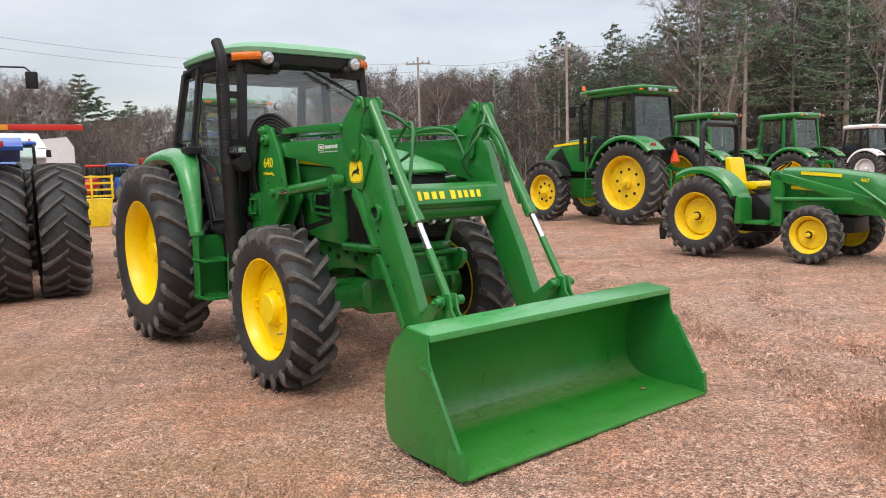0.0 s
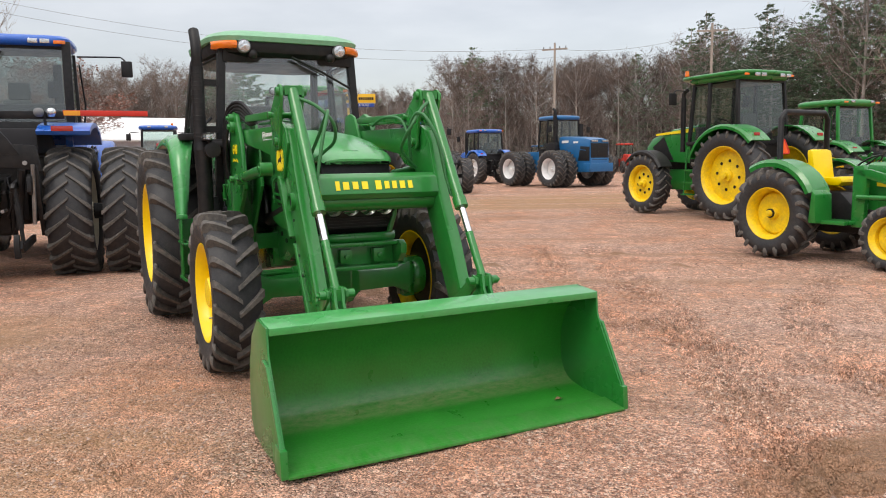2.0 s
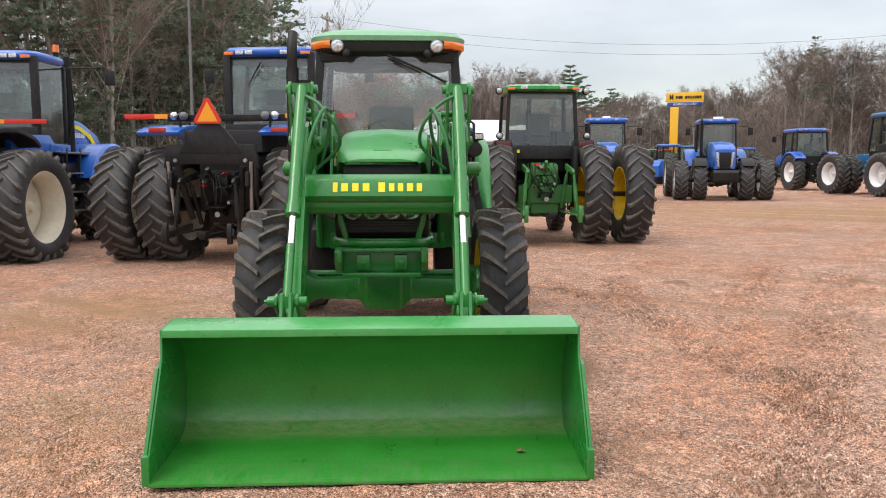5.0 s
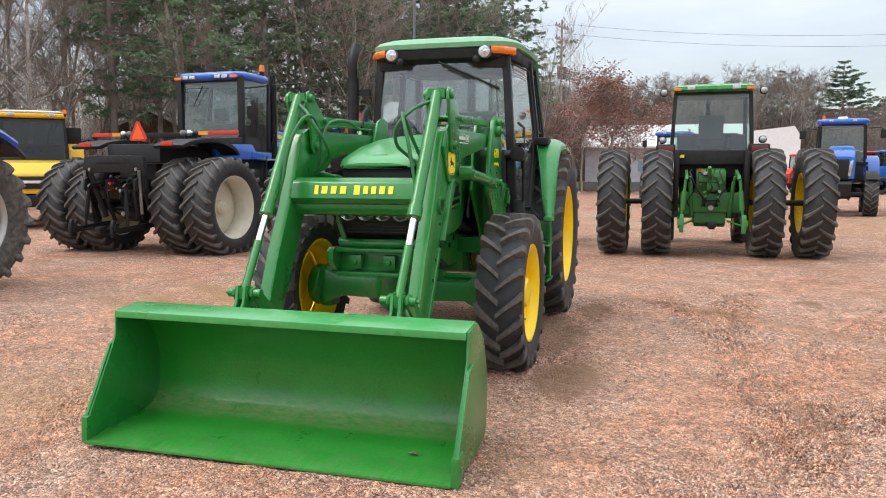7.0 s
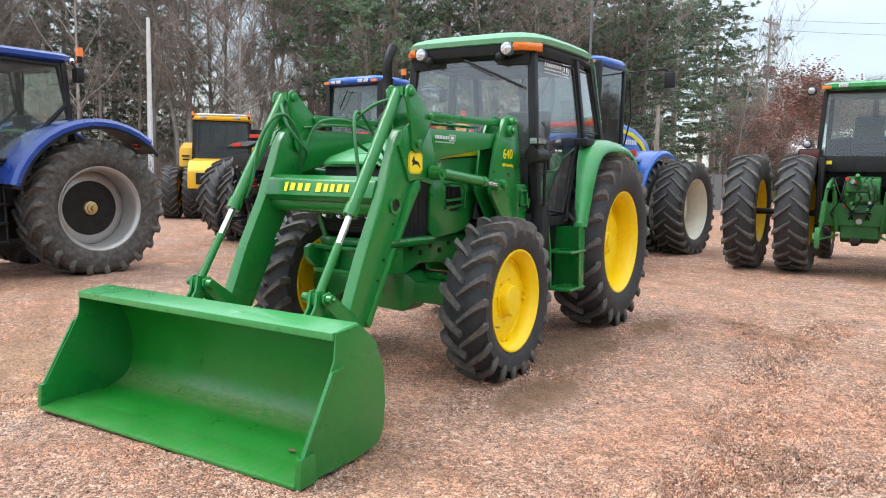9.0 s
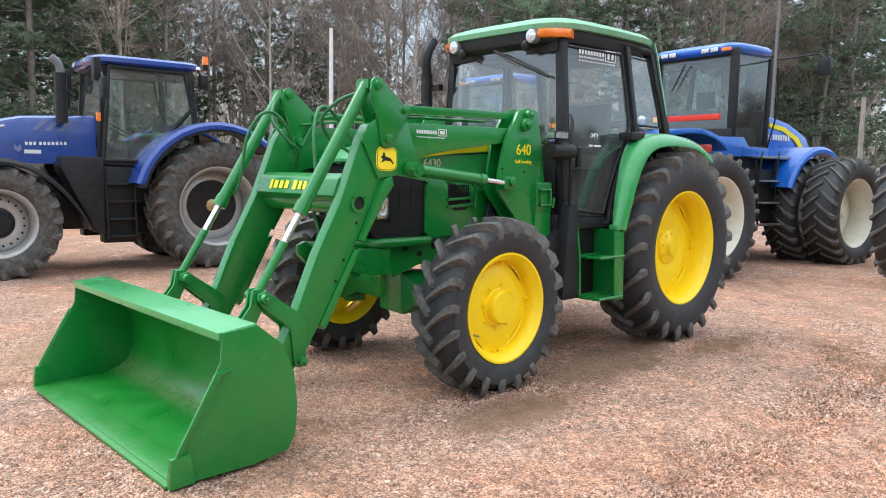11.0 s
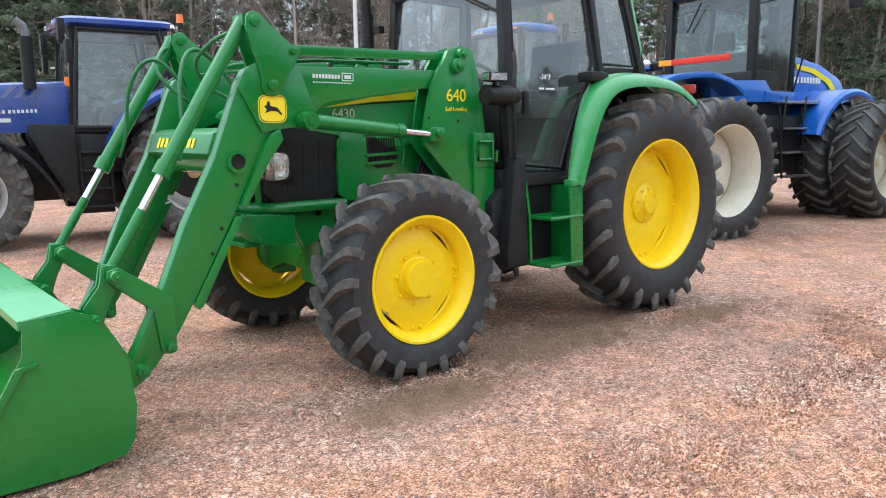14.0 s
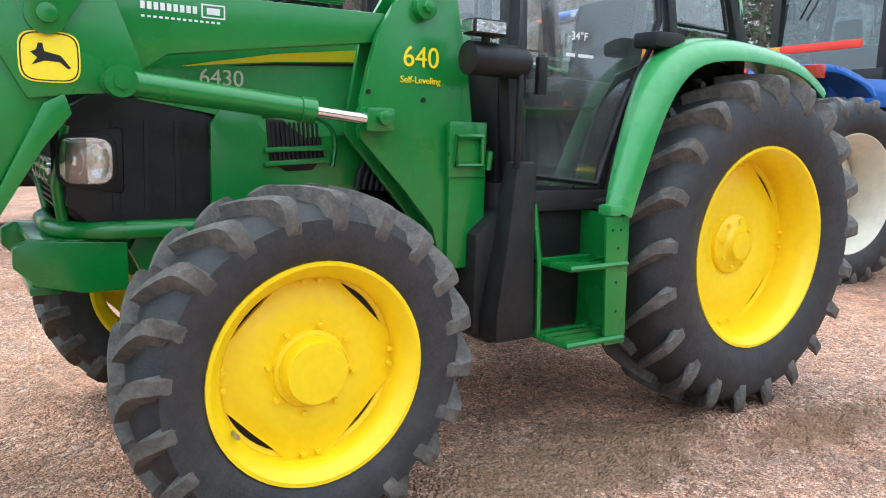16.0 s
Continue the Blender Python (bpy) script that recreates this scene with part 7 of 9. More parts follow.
    bonnet(T, hood_rows or [(x1 + 0.02, 2.70, 0.56, 1.6), (x1 + 0.6, 2.68, 0.60, 1.55), (4.15, 2.58, 0.60, 1.5), (4.85, 2.36, 0.56, 1.4), (5.30, 2.05, 0.48, 1.35), (5.45, 1.8, 0.40, 1.35)], paint, (5.47, 1.75, 0.38, 1.0))
    for k in range(10):
        part("name_mark", Geo().box((3.32 + 0.085 * k + (0.03 if k > 2 else 0), -0.618, 2.26), (0.058, 0.008, 0.10)), WHITE, T, "white maker's mark")
    if pipe:
        stack(T, x1 + 0.45, -0.72, 1.9, z_cab[1] + 0.05, 0.07, False)
    if beac:
        beacon(T, x1 - 0.1, -0.80, z_cab[1] + 0.02, 0.07, 0.15)
    return T


articulated("articulated_tractor", "bright blue articulated tractor with dual cream wheels", -7.00, 9.83, 120.6, 0.97, 0.585, BLUE, CREAM, 1, sign_m=ORANGE_Y, group="articulated tractors", pipe=False)
articulated("articulated_tractor", "blue articulated tractor, black fenders, amber beacon", -11.26, 6.82, 124.4, 0.97, 0.585, BLUE, CREAM, 2, beac=True, dark_fender=True, sign_m=ORANGE, group="articulated tractors", arm_x=0.30, sign_x=-0.30, reach=(0.75, 0.95))

# ---- generic two-axle tractor ----


def tractor_kind(name, label, x, y, h, paint, roof_m, rim_m, R=0.95, rr=0.52, rw=0.5, rl=(0.95,), Rf=0.68, rrf=0.37, fw=0.38, fl=(0.9,), wb=2.7, cabx=(-0.25, 1.3), cw=0.75, cz=(1.55, 2.95), rows=None, nose=None,
                 fender="arc", fender_m=None, rubber=None, style="plate", disc=0.16, frame_m=None, glass=None, chassis=None, group="", exhaust=(1.55, -0.55, 2.9), ex_on=True, beac=None, sign=False, low=0.5, nose_m=None, roof_t=0.2, post_m=None, mid=0.45, stripe=None, seed=3, hitch_m=None, fscale=0.9, disc_f=0.10, hitch=(0.62, 0.36, 8), mirrors=True, axle=(0.09, None), zr=None, zf=None, rear_style=None, front_fender=True, gap=0.13, step_m=None):
    T = thing(name, label, "tractor", x, y, h, group)
    for s in (1, -1):
        for i, yy in enumerate(rl):
            wheel(T, 0, s * yy, R, rr, rw, s, rear_style or style, rim_m, lugs=22, dish=disc, name="rear_wheel", rubber=rubber, axle_z=zr)
        for i, yy in enumerate(fl):
            wheel(T, wb, s * yy, Rf, rrf, fw, s, style, rim_m, lugs=20, dish=disc_f, name="front_wheel", rubber=rubber, lug_h=0.04, axle_z=zf)
    body = chassis or GREEN
    frame_body(T, -0.15, cabx[1], 0.27, low, min(cz[0] - 0.1, R + 0.22), body, "gearbox")
    frame_body(T, cabx[1] - 0.2, wb + 0.5, 0.28, low + 0.1, low + 0.65, body, "engine_frame")
    part("rear_axle", Geo().tube([(0, -max(rl) - (0.1 if zr is None else -0.1), zr or R - 0.012), (0, max(rl) + (0.1 if zr is None else -0.1), zr or R - 0.012)], axle[0], 12), axle[1] or body, T, angle=50)
    part("front_axle", Geo().tube([(wb, -max(fl), zf or Rf - 0.012), (wb, max(fl), zf or Rf - 0.012)], 0.09, 12).box((wb, 0, zf or Rf), (0.3, 0.4, 0.3)), body, T, angle=50)
    cab(T, cabx[0], cabx[1], cw, cz[0], cz[1], roof_m, frame_m, roof=roof_t, over=0.14, glass=glass, mid=mid, fscale=fscale)
    part("cab_base", Geo().prism([(cabx[0], cz[0] - 0.45), (cabx[0], cz[0]), (cabx[1], cz[0]), (cabx[1], cz[0] - 0.6), (0.6, cz[0] - 0.65)], -cw + 0.1, cw - 0.1), BLACK, T, bevel=0.02)
    rows = rows or [(cabx[1], cz[0] + 0.30, 0.38, cz[0] - 0.45), (wb, cz[0] + 0.18, 0.36, cz[0] - 0.45), (wb + 0.45, cz[0] - 0.0, 0.32, cz[0] - 0.4), (wb + 0.6, cz[0] - 0.15, 0.26, cz[0] - 0.35)]
    b = bonnet(T, rows, paint, nose or (wb + 0.55, cz[0] - 0.12, 0.30, low + 0.35), nose_m)
    part("engine", Geo().box(((cabx[1] + wb) / 2 + 0.2, 0, low + 0.6), (wb - cabx[1] + 0.5, 0.5, 0.6)), BLACK_PAINT, T, bevel=0.03)
    for s in (1, -1):
        y0 = min(rl) - rw * 0.55
        y1 = min(rl) + rw * 0.55
        if fender == "low":
            y0, y1 = 0.48, min(rl) - rw * 0.40
        if fender == "arc":
            arc_fender(T, 0, zr or R, R + gap, 16 if gap > 0.2 else 20, 128 if gap > 0.2 else 138, s * y0, s * y1, fender_m or paint)
        arc_fender(T, wb, Rf, Rf + 0.09, 40, 150, s * (min(fl) - fw * 0.45), s * (min(fl) + fw * 0.5), BLACK) if fender == "arc" and front_fender else None
        lamp(T, cabx[0] - 0.16, s * cw * 0.55, cz[1] - 0.08, 0.03, 0.14, 0.07)
        lamp(T, cabx[1] + 0.10, s * cw * 0.45, cz[1] - 0.08, 0.03, 0.14, 0.07)
        lamp(T, cabx[0] - 0.14, s * cw * 0.9, cz[1] - 0.10, 0.03, 0.14, 0.05, AMBER, "turn_lamp")
        if fender == "arc":
            lamp(T, -R * 0.72, s * (min(rl)), R + 0.88 * R, 0.04, 0.16, 0.07, TAIL, "tail_lamp")
        if mirrors:
            mirror(T, cabx[1], s * cw, cz[1] - 0.35, s, 0.35)
        steps(T, cabx[1] - 0.25, s * (cw + 0.12), low, cz[0] - 0.1, s, 4, 0.40, step_m or (body if body is GREEN else BLACK_PAINT))
        part("headlamp", Geo().box((rows[-1][0] - 0.06, s * rows[-1][2] * 0.8, rows[-1][1] - 0.12), (0.10, 0.12, 0.10)), LENS, b, bevel=0.02)
        if stripe:
            part("side_stripe", Geo().prism([(cabx[1] + 0.1, rows[0][1] - 0.10), (wb + 0.2, rows[1][1] - 0.12), (wb + 0.2, rows[1][1] - 0.17), (cabx[1] + 0.1, rows[0][1] - 0.19)], s * (rows[1][2] + 0.01), s * (rows[0][2] + 0.02)), stripe, b)
    rear_hitch(T, -0.40, hitch_m or body, hitch[0], hitch[1], hitch[2], seed)
    if ex_on:
        stack(T, exhaust[0], exhaust[1], cz[0] - 0.2, exhaust[2], 0.05)
    if beac:
        beacon(T, *beac)
    if sign:
        slow_sign(T, -0.62, 1.5, ORANGE, 0.4)
    return T


# deep blue tractor that stands square on to the yard
tb = tractor_kind("blue_tractor", "deep blue tractor with large dusty tyres and silver rims", -8.0, 2.72, -57.4, BLUE_DARK, BLUE_DARK, SILVER, R=1.02, rr=0.60, rw=0.70, rl=(0.98,), Rf=0.80, rrf=0.445, fw=0.55, fl=(0.96,), wb=3.02, cabx=(0.16, 1.62), cw=0.82, cz=(1.64, 3.24),
                  rows=[(1.62, 2.35, 0.48, 1.60), (2.6, 2.30, 0.47, 1.60), (3.3, 2.14, 0.44, 1.52), (3.7, 1.92, 0.38, 1.45), (3.85, 1.7, 0.30, 1.35)], nose=(3.80, 1.65, 0.32, 0.9), fender_m=BLUE_DARK, rubber=RUBBER_WORN, style="dark", disc=0.34, chassis=BLACK_PAINT,
                  exhaust=(1.95, 0.62, 3.35), ex_on=False, beac=(0.02, 0.80, 3.16), glass=GLASS_SHEEN, roof_t=0.15, mid=None, group="blue tractors", disc_f=0.24, zr=0.97, zf=0.77, rear_style="black", front_fender=False, gap=0.30, step_m=BLACK)
for s in (1, -1):
    pod = part("work_lamp_pod", Geo().box((0.10, s * 0.90, 2.92), (0.12, 0.16, 0.22)), BLACK, tb, "black work lamp below the roof's corner", bevel=0.03)
    part("lamp_stem", Geo().tube([(0.12, s * 0.88, 3.02), (0.16, s * 0.84, 3.12)], 0.02, 6), BLACK, pod)
part("exhaust_sleeve", Geo().tube([(2.10, 0.60, 2.2), (2.10, 0.60, 2.92)], 0.085, 14), BLACK, tb, angle=50)
part("exhaust_pipe", Geo().tube([(2.10, 0.60, 2.88), (2.10, 0.60, 2.98), (2.13, 0.60, 3.07), (2.22, 0.60, 3.14)], 0.06, 12), GREY, tb, angle=60)
for k in range(10):
    part("name_mark", Geo().box((2.56 - 0.055 * k - (0.02 if k > 2 else 0), 0.484, 1.885 + 0.002 * k), (0.034, 0.006, 0.048)), WHITE, tb)
part("name_bar", Geo().box((2.48, 0.484, 1.77), (0.22, 0.006, 0.055)), WHITE, tb)
part("leaf_mark", Geo().prism([(2.72, 1.80), (2.66, 1.76), (2.62, 1.80), (2.64, 1.88), (2.67, 1.82), (2.71, 1.88)], 0.478, 0.487), SLATE, tb)
part("hood_badge", Geo().prism([(3.02, 2.08), (2.82, 2.12), (2.83, 2.15), (3.01, 2.11)], 0.455, 0.474), WHITE, tb)
for i in range(3):
    x = 1.90 + 0.17 * i
    part("vent_slash", Geo().prism([(x, 2.25), (x + 0.10, 2.24), (x + 0.24, 2.08), (x + 0.17, 2.08)], 0.474, 0.486), SLATE, tb, "pale slanted hood stripe")
for s in (1, -1):
    part("nose_lamp", Geo().prism([(3.34, 1.98), (3.62, 1.93), (3.74, 1.78), (3.50, 1.72)], s * 0.40, s * 0.445), LENS, tb, "pale swept headlamp", bevel=0.012)
    ff = Geo()
    prof = curve([(3.38, 1.60), (3.02, 1.67), (2.66, 1.59), (2.34, 1.38), (2.06, 1.05), (1.86, 0.70)], 4)
    ff.loft([[(x, s * y, z - d) for y, d in ((0.68, 0.0), (1.20, 0.0), (1.25, 0.05), (1.25, 0.09), (1.19, 0.05), (0.68, 0.05))] for x, z in prof])
    part("front_fender", ff, BLACK, tb, "black plastic front mudguard", angle=40)
    part("side_box", Geo().prism([(1.62, 1.50), (1.62, 1.70), (2.16, 1.72), (2.20, 1.55), (2.02, 1.15), (1.74, 0.60), (1.62, 0.55)], s * 0.30, s * 0.92), BLACK, tb, "black moulded side panel", bevel=0.03)
    pn = part("step_panel", Geo().prism([(1.15, 0.42), (1.15, 1.56), (1.62, 1.58), (1.62, 0.42)], s * 0.55, s * 0.84), BLACK, tb, "black step well below the door", bevel=0.02)
    for k in range(4):
        part("step_rib", Geo().box((1.385, s * 0.86, 0.50 + 0.27 * k), (0.42, 0.05, 0.035)), DARK, pn, bevel=0.006)
    part("door_frame", Geo().tube([(1.60, s * 0.835, 1.66), (1.53, s * 0.82, 2.40), (1.47, s * 0.785, 3.06), (0.36, s * 0.785, 3.05), (0.26, s * 0.82, 2.48), (0.62, s * 0.84, 2.10), (1.02, s * 0.845, 1.66), (1.60, s * 0.835, 1.66)], 0.034, 8), BLACK, tb, "black door frame", angle=60)
    arc_fender(tb, 0, 0.97, 1.275, 14, 138, s * 0.60, s * 1.345, BLACK)
    part("side_marker", Geo().box((1.66, s * 0.86, 2.30), (0.06, 0.06, 0.13)), AMBER, tb, "amber side marker", bevel=0.01)
    part("upper_mirror", Geo().box((1.70, s * 0.98, 2.98), (0.10, 0.18, 0.34)), BLACK, tb, bevel=0.03)
    part("roof_lamp", Geo().ball((0.14, s * 0.80, 3.12), 0.055), LENS, tb)
# old green row tractor with duals, seen from behind
to = tractor_kind("green_row_tractor", "old green tractor with yellow dual rear wheels", -3.8, 14.74, 128.0, GREEN_OLD, GREEN_PALE, YELLOW_DULL, R=0.965, rr=0.50, rw=0.50, rl=(0.92, 1.70), Rf=0.6, rrf=0.30, fw=0.30, fl=(0.75,), wb=2.75, cabx=(0.30, 1.65), cw=0.70, cz=(1.85, 3.10), chassis=GREEN_OLD, fender="low", fender_m=BLACK,
                  glass=GLASS_DARK, group="green tractors", disc=0.10, exhaust=(2.1, 0, 2.9), roof_t=0.14, mid=None, fscale=1.0, hitch=(0.72, 0.50, 16), mirrors=False, axle=(0.05, BLACK_PAINT))
for s in (1, -1):
    part("rear_panel", Geo().box((0.14, s * 0.80, 1.90), (0.40, 0.34, 0.20)), BLACK, to, bevel=0.04)
    lamp(to, -0.07, s * 0.80, 1.91, 0.04, 0.28, 0.13, TAIL_DARK, "tail_lamp")
    rl_ = part("round_lamp", Geo().ball((0.17, s * 0.86, 2.08), 0.072), BLACK, to)
    part("lamp_lens", Geo().ball((0.125, s * 0.86, 2.08), 0.055), LAMP_DULL, rl_, "clear round lens")
    rf_ = part("roof_lamp", Geo().ball((0.30, s * 0.86, 2.96), 0.078), BLACK, to)
    part("lamp_lens", Geo().ball((0.255, s * 0.86, 2.96), 0.058), LAMP_DULL, rf_, "clear round lens")
    # drawn far down in black so that the gaps beside the hitch look shaded
    part("fender_shell", Geo().box((0.3, s * 0.60, 1.32), (0.9, 0.10, 1.10)), BLACK, to, bevel=0.03)
part("rear_shelf", Geo().box((0.20, 0, 1.76), (0.26, 1.30, 0.26)), BLACK, to, bevel=0.02)
# added black sheet behind the hitch: stands in for shade in the gaps
part("firewall", Geo().box((0.62, 0, 1.25), (0.06, 1.08, 0.90)), BLACK, to, bevel=0.01)
part("axle_housing", Geo().box((0.0, 0, 0.95), (0.42, 1.06, 0.36)), GREEN_OLD, to, bevel=0.05)
part("manual_label", Geo().box((0.062, 0.52, 1.78), (0.012, 0.10, 0.06)), DECAL, to)
# large green tractor
ta = tractor_kind("green_tractor", "large green tractor, yellow wheels and amber beacon", 5.54, 19.43, 126.3, GREEN, GREEN, YELLOW_DULL, R=1.04, rr=0.65, rw=0.55, rl=(1.02,), Rf=0.79, rrf=0.47, fw=0.45, fl=(0.95,), wb=2.98, cabx=(0.0, 1.65), cw=0.80, cz=(1.80, 3.45),
                  rows=[(1.65, 2.30, 0.46, 1.3), (2.6, 2.22, 0.45, 1.35), (3.4, 2.02, 0.40, 1.40), (3.75, 1.75, 0.32, 1.35)], nose=(3.70, 1.75, 0.33, 1.0), beac=(1.7, 0.80, 3.42), sign=True, glass=GLASS_DARK, group="green tractors", stripe=DECAL, style="holes", disc=0.16, roof_t=0.20, mid=0.95, exhaust=(1.85, 0.75, 3.1))
part("roof_visor", round_slab(-0.22, 1.98, 0.90, 3.36, 3.46, 0.02), GREEN, ta, "green roof brim", angle=50)
for yy in (-0.5, -0.3, 0.3, 0.5):
    lamp(ta, -0.24, yy, 3.34, 0.03, 0.15, 0.08)
part("black_side", Geo().prism([(2.5, 1.4), (3.1, 1.4), (3.3, 1.75), (2.9, 2.0)], 0.43, 0.47), BLACK, ta)
# two green cab tractors in the row behind
for x, y, hh, lab in ((8.9, 23.6, 126, "green cab tractor with tinted glass in a row"), (12.4, 25.4, 124, "green cab tractor showing a yellow rear wheel")):
    tractor_kind("cab_tractor", lab, x, y, hh, GREEN, GREEN, YELLOW, R=0.85, rr=0.5, rw=0.47, rl=(0.85,), Rf=0.6, rrf=0.34, fw=0.36, fl=(0.8,), wb=2.4, cabx=(0.0, 1.4), cw=0.72, cz=(1.6, 2.98), glass=GLASS_DARK, group="green tractors", frame_m=GREEN, disc=0.14)
tractor_kind("white_tractor", "far white-roofed tractor with black bonnet", 20.3, 34.9, 118, BLACK, WHITE, WHITE, R=0.8, rr=0.45, rw=0.45, rl=(0.8,), Rf=0.55, rrf=0.3, fw=0.35, fl=(0.75,), wb=2.2, cabx=(0.0, 1.3), cw=0.7, cz=(1.6, 2.85), chassis=BLACK_PAINT, fender_m=WHITE, glass=GLASS_DARK, disc=0.14)

# compact green tractor with its own loader
tc = thing("compact_tractor", "small open green tractor, yellow seat and front loader", "tractor", 4.82, 12.69, -52.4)
for s in (1, -1):
    wheel(tc, 0, s * 0.72, 0.66, 0.36, 0.40, s, "plate", YELLOW_DULL, lugs=20, dish=0.14, name="rear_wheel")
    wheel(tc, 1.80, s * 0.68, 0.43, 0.25, 0.27, s, "plate", YELLOW_DULL, lugs=18, dish=0.10, name="front_wheel", lug_h=0.03)
    for wx, wy, wz, q in ((0, 0.78, 0.65, 0.07), (1.80, 0.72, 0.42, 0.055)):
        part("hub_cap", Geo().tube([(wx, s * (wy - 0.06), wz), (wx, s * (wy + 0.06), wz)], q, 14), BLACK_PAINT, tc, angle=50)
    arc_fender(tc, 0, 0.66, 0.79, 25, 120, s * 0.48, s * 0.88, GREEN)
    part("footboard", Geo().box((0.85, s * 0.52, 0.56), (0.55, 0.42, 0.05)), GREEN, tc, bevel=0.01)
    part("fender_leg", Geo().prism([(0.66, 0.55), (0.78, 0.55), (0.76, 0.95), (0.70, 1.02)], s * 0.50, s * 0.86), GREEN, tc, bevel=0.02)
    part("loader_tower", Geo().prism([(1.06, 0.5), (1.24, 0.5), (1.26, 1.22), (1.20, 1.36), (1.06, 1.34)], s * 0.40, s * 0.50), GREEN, tc, bevel=0.02)
    part("loader_arm", Geo().prism([(1.10, 1.22), (1.12, 1.31), (1.30, 1.30), (2.36, 1.00), (2.62, 0.92), (3.12, 0.42), (3.16, 0.30), (3.06, 0.28), (2.56, 0.80), (2.30, 0.88)], s * 0.42, s * 0.50), GREEN, tc, bevel=0.015)
    part("lift_cylinder", Geo().tube([(1.15, s * 0.52, 0.92), (2.30, s * 0.50, 0.92)], 0.035, 10), GREEN, tc, angle=50)
    part("tilt_cylinder", Geo().tube([(2.30, s * 0.53, 1.16), (3.00, s * 0.53, 0.66)], 0.026, 10).tube([(3.00, s * 0.53, 0.66), (3.20, s * 0.53, 0.47)], 0.018, 8), GREEN, tc, angle=50)
    part("arm_link", Geo().box((3.10, s * 0.46, 0.50), (0.10, 0.16, 0.30)), GREEN, tc, bevel=0.015)
    lettering("460", 0.08, DECAL, tc, (2.36, s * 0.322, 1.19), (90, 6 if s < 0 else -6, 180 if s > 0 else 0), "model_number", "yellow model number 460")
    part("name_bar", Geo().prism([(1.45, 1.285), (2.05, 1.235), (2.05, 1.285), (1.45, 1.335)], s * 0.325, s * 0.334), DECAL, tc)
part("roll_bar", Geo().tube([(-0.12, -0.52, 0.75), (-0.12, -0.52, 2.05), (-0.12, -0.44, 2.15), (-0.12, 0.44, 2.15), (-0.12, 0.52, 2.05), (-0.12, 0.52, 0.75)], 0.045, 10), BLACK_PAINT, tc, "black steel roll bar", angle=50)
for s in (1, -1):
    lamp(tc, -0.16, s * 0.56, 1.22, 0.05, 0.06, 0.12, AMBER, "turn_lamp")
seat2 = part("seat", Geo().prism([(0.25, 1.06), (0.25, 1.17), (0.68, 1.19), (0.72, 1.11), (0.66, 1.05)], -0.24, 0.24), YELLOW, tc, "yellow vinyl seat", bevel=0.035)
part("backrest", Geo().prism([(0.14, 1.12), (0.28, 1.12), (0.20, 1.58), (0.10, 1.59)], -0.22, 0.22), YELLOW, seat2, bevel=0.045)
part("gearbox", Geo().prism([(-0.3, 0.45), (-0.3, 0.95), (0.7, 0.98), (1.0, 0.7), (2.2, 0.65), (2.2, 0.42), (0.5, 0.38)], -0.26, 0.26), BLACK_PAINT, tc, bevel=0.03)
bonnet(tc, [(1.15, 1.40, 0.32, 0.75), (1.8, 1.37, 0.32, 0.72), (2.4, 1.28, 0.30, 0.70), (2.66, 1.14, 0.26, 0.68), (2.72, 1.0, 0.22, 0.68)], GREEN, (2.70, 0.98, 0.22, 0.62))
part("side_stripe", Geo().prism([(1.3, 1.12), (2.1, 1.04), (2.1, 1.0), (1.3, 1.07)], -0.335, 0.335), DECAL, tc)
part("dash_cowl", Geo().prism([(0.95, 0.75), (1.2, 0.75), (1.2, 1.28), (1.02, 1.30)], -0.2, 0.2), BLACK, tc, bevel=0.03)
w = part("steering_wheel", Geo().lathe([(0.18 + 0.014 * math.cos(a), 0.014 * math.sin(a)) for a in (2 * math.pi * k / 6 for k in range(6))], 20, closed=True).tube([(-0.18, 0, 0), (0.18, 0, 0)], 0.012, 6), BLACK, tc, at=(0.95, 0, 1.38), angle=70)
w.rotation_euler = (radians(90), radians(-35), 0)
part("front_axle", Geo().tube([(1.80, -0.66, 0.43), (1.80, 0.66, 0.43)], 0.07, 10).box((1.8, 0, 0.45), (0.25, 0.3, 0.25)), GREEN, tc, angle=50)
part("rear_axle", Geo().tube([(0, -0.7, 0.65), (0, 0.7, 0.65)], 0.08, 10), BLACK_PAINT, tc, angle=50)
bk = part("bucket", Geo().prism([(3.35, 0.62), (3.14, 0.60), (3.08, 0.35), (3.12, 0.06), (3.30, 0.0), (3.75, 0.0), (3.75, 0.015), (3.32, 0.03), (3.16, 0.10), (3.12, 0.35), (3.18, 0.57), (3.35, 0.59)], -0.78, 0.78), GREEN, tc, bevel=0.004)
for s in (1, -1):
    part("side_plate", Geo().prism([(3.35, 0.62), (3.14, 0.60), (3.08, 0.35), (3.12, 0.06), (3.30, 0.0), (3.75, 0.0), (3.40, 0.50)], s * 0.78, s * 0.795), GREEN, bk, bevel=0.003)
rear_hitch(tc, -0.35, BLACK_PAINT, 0.42, 0.28, 4, 9)

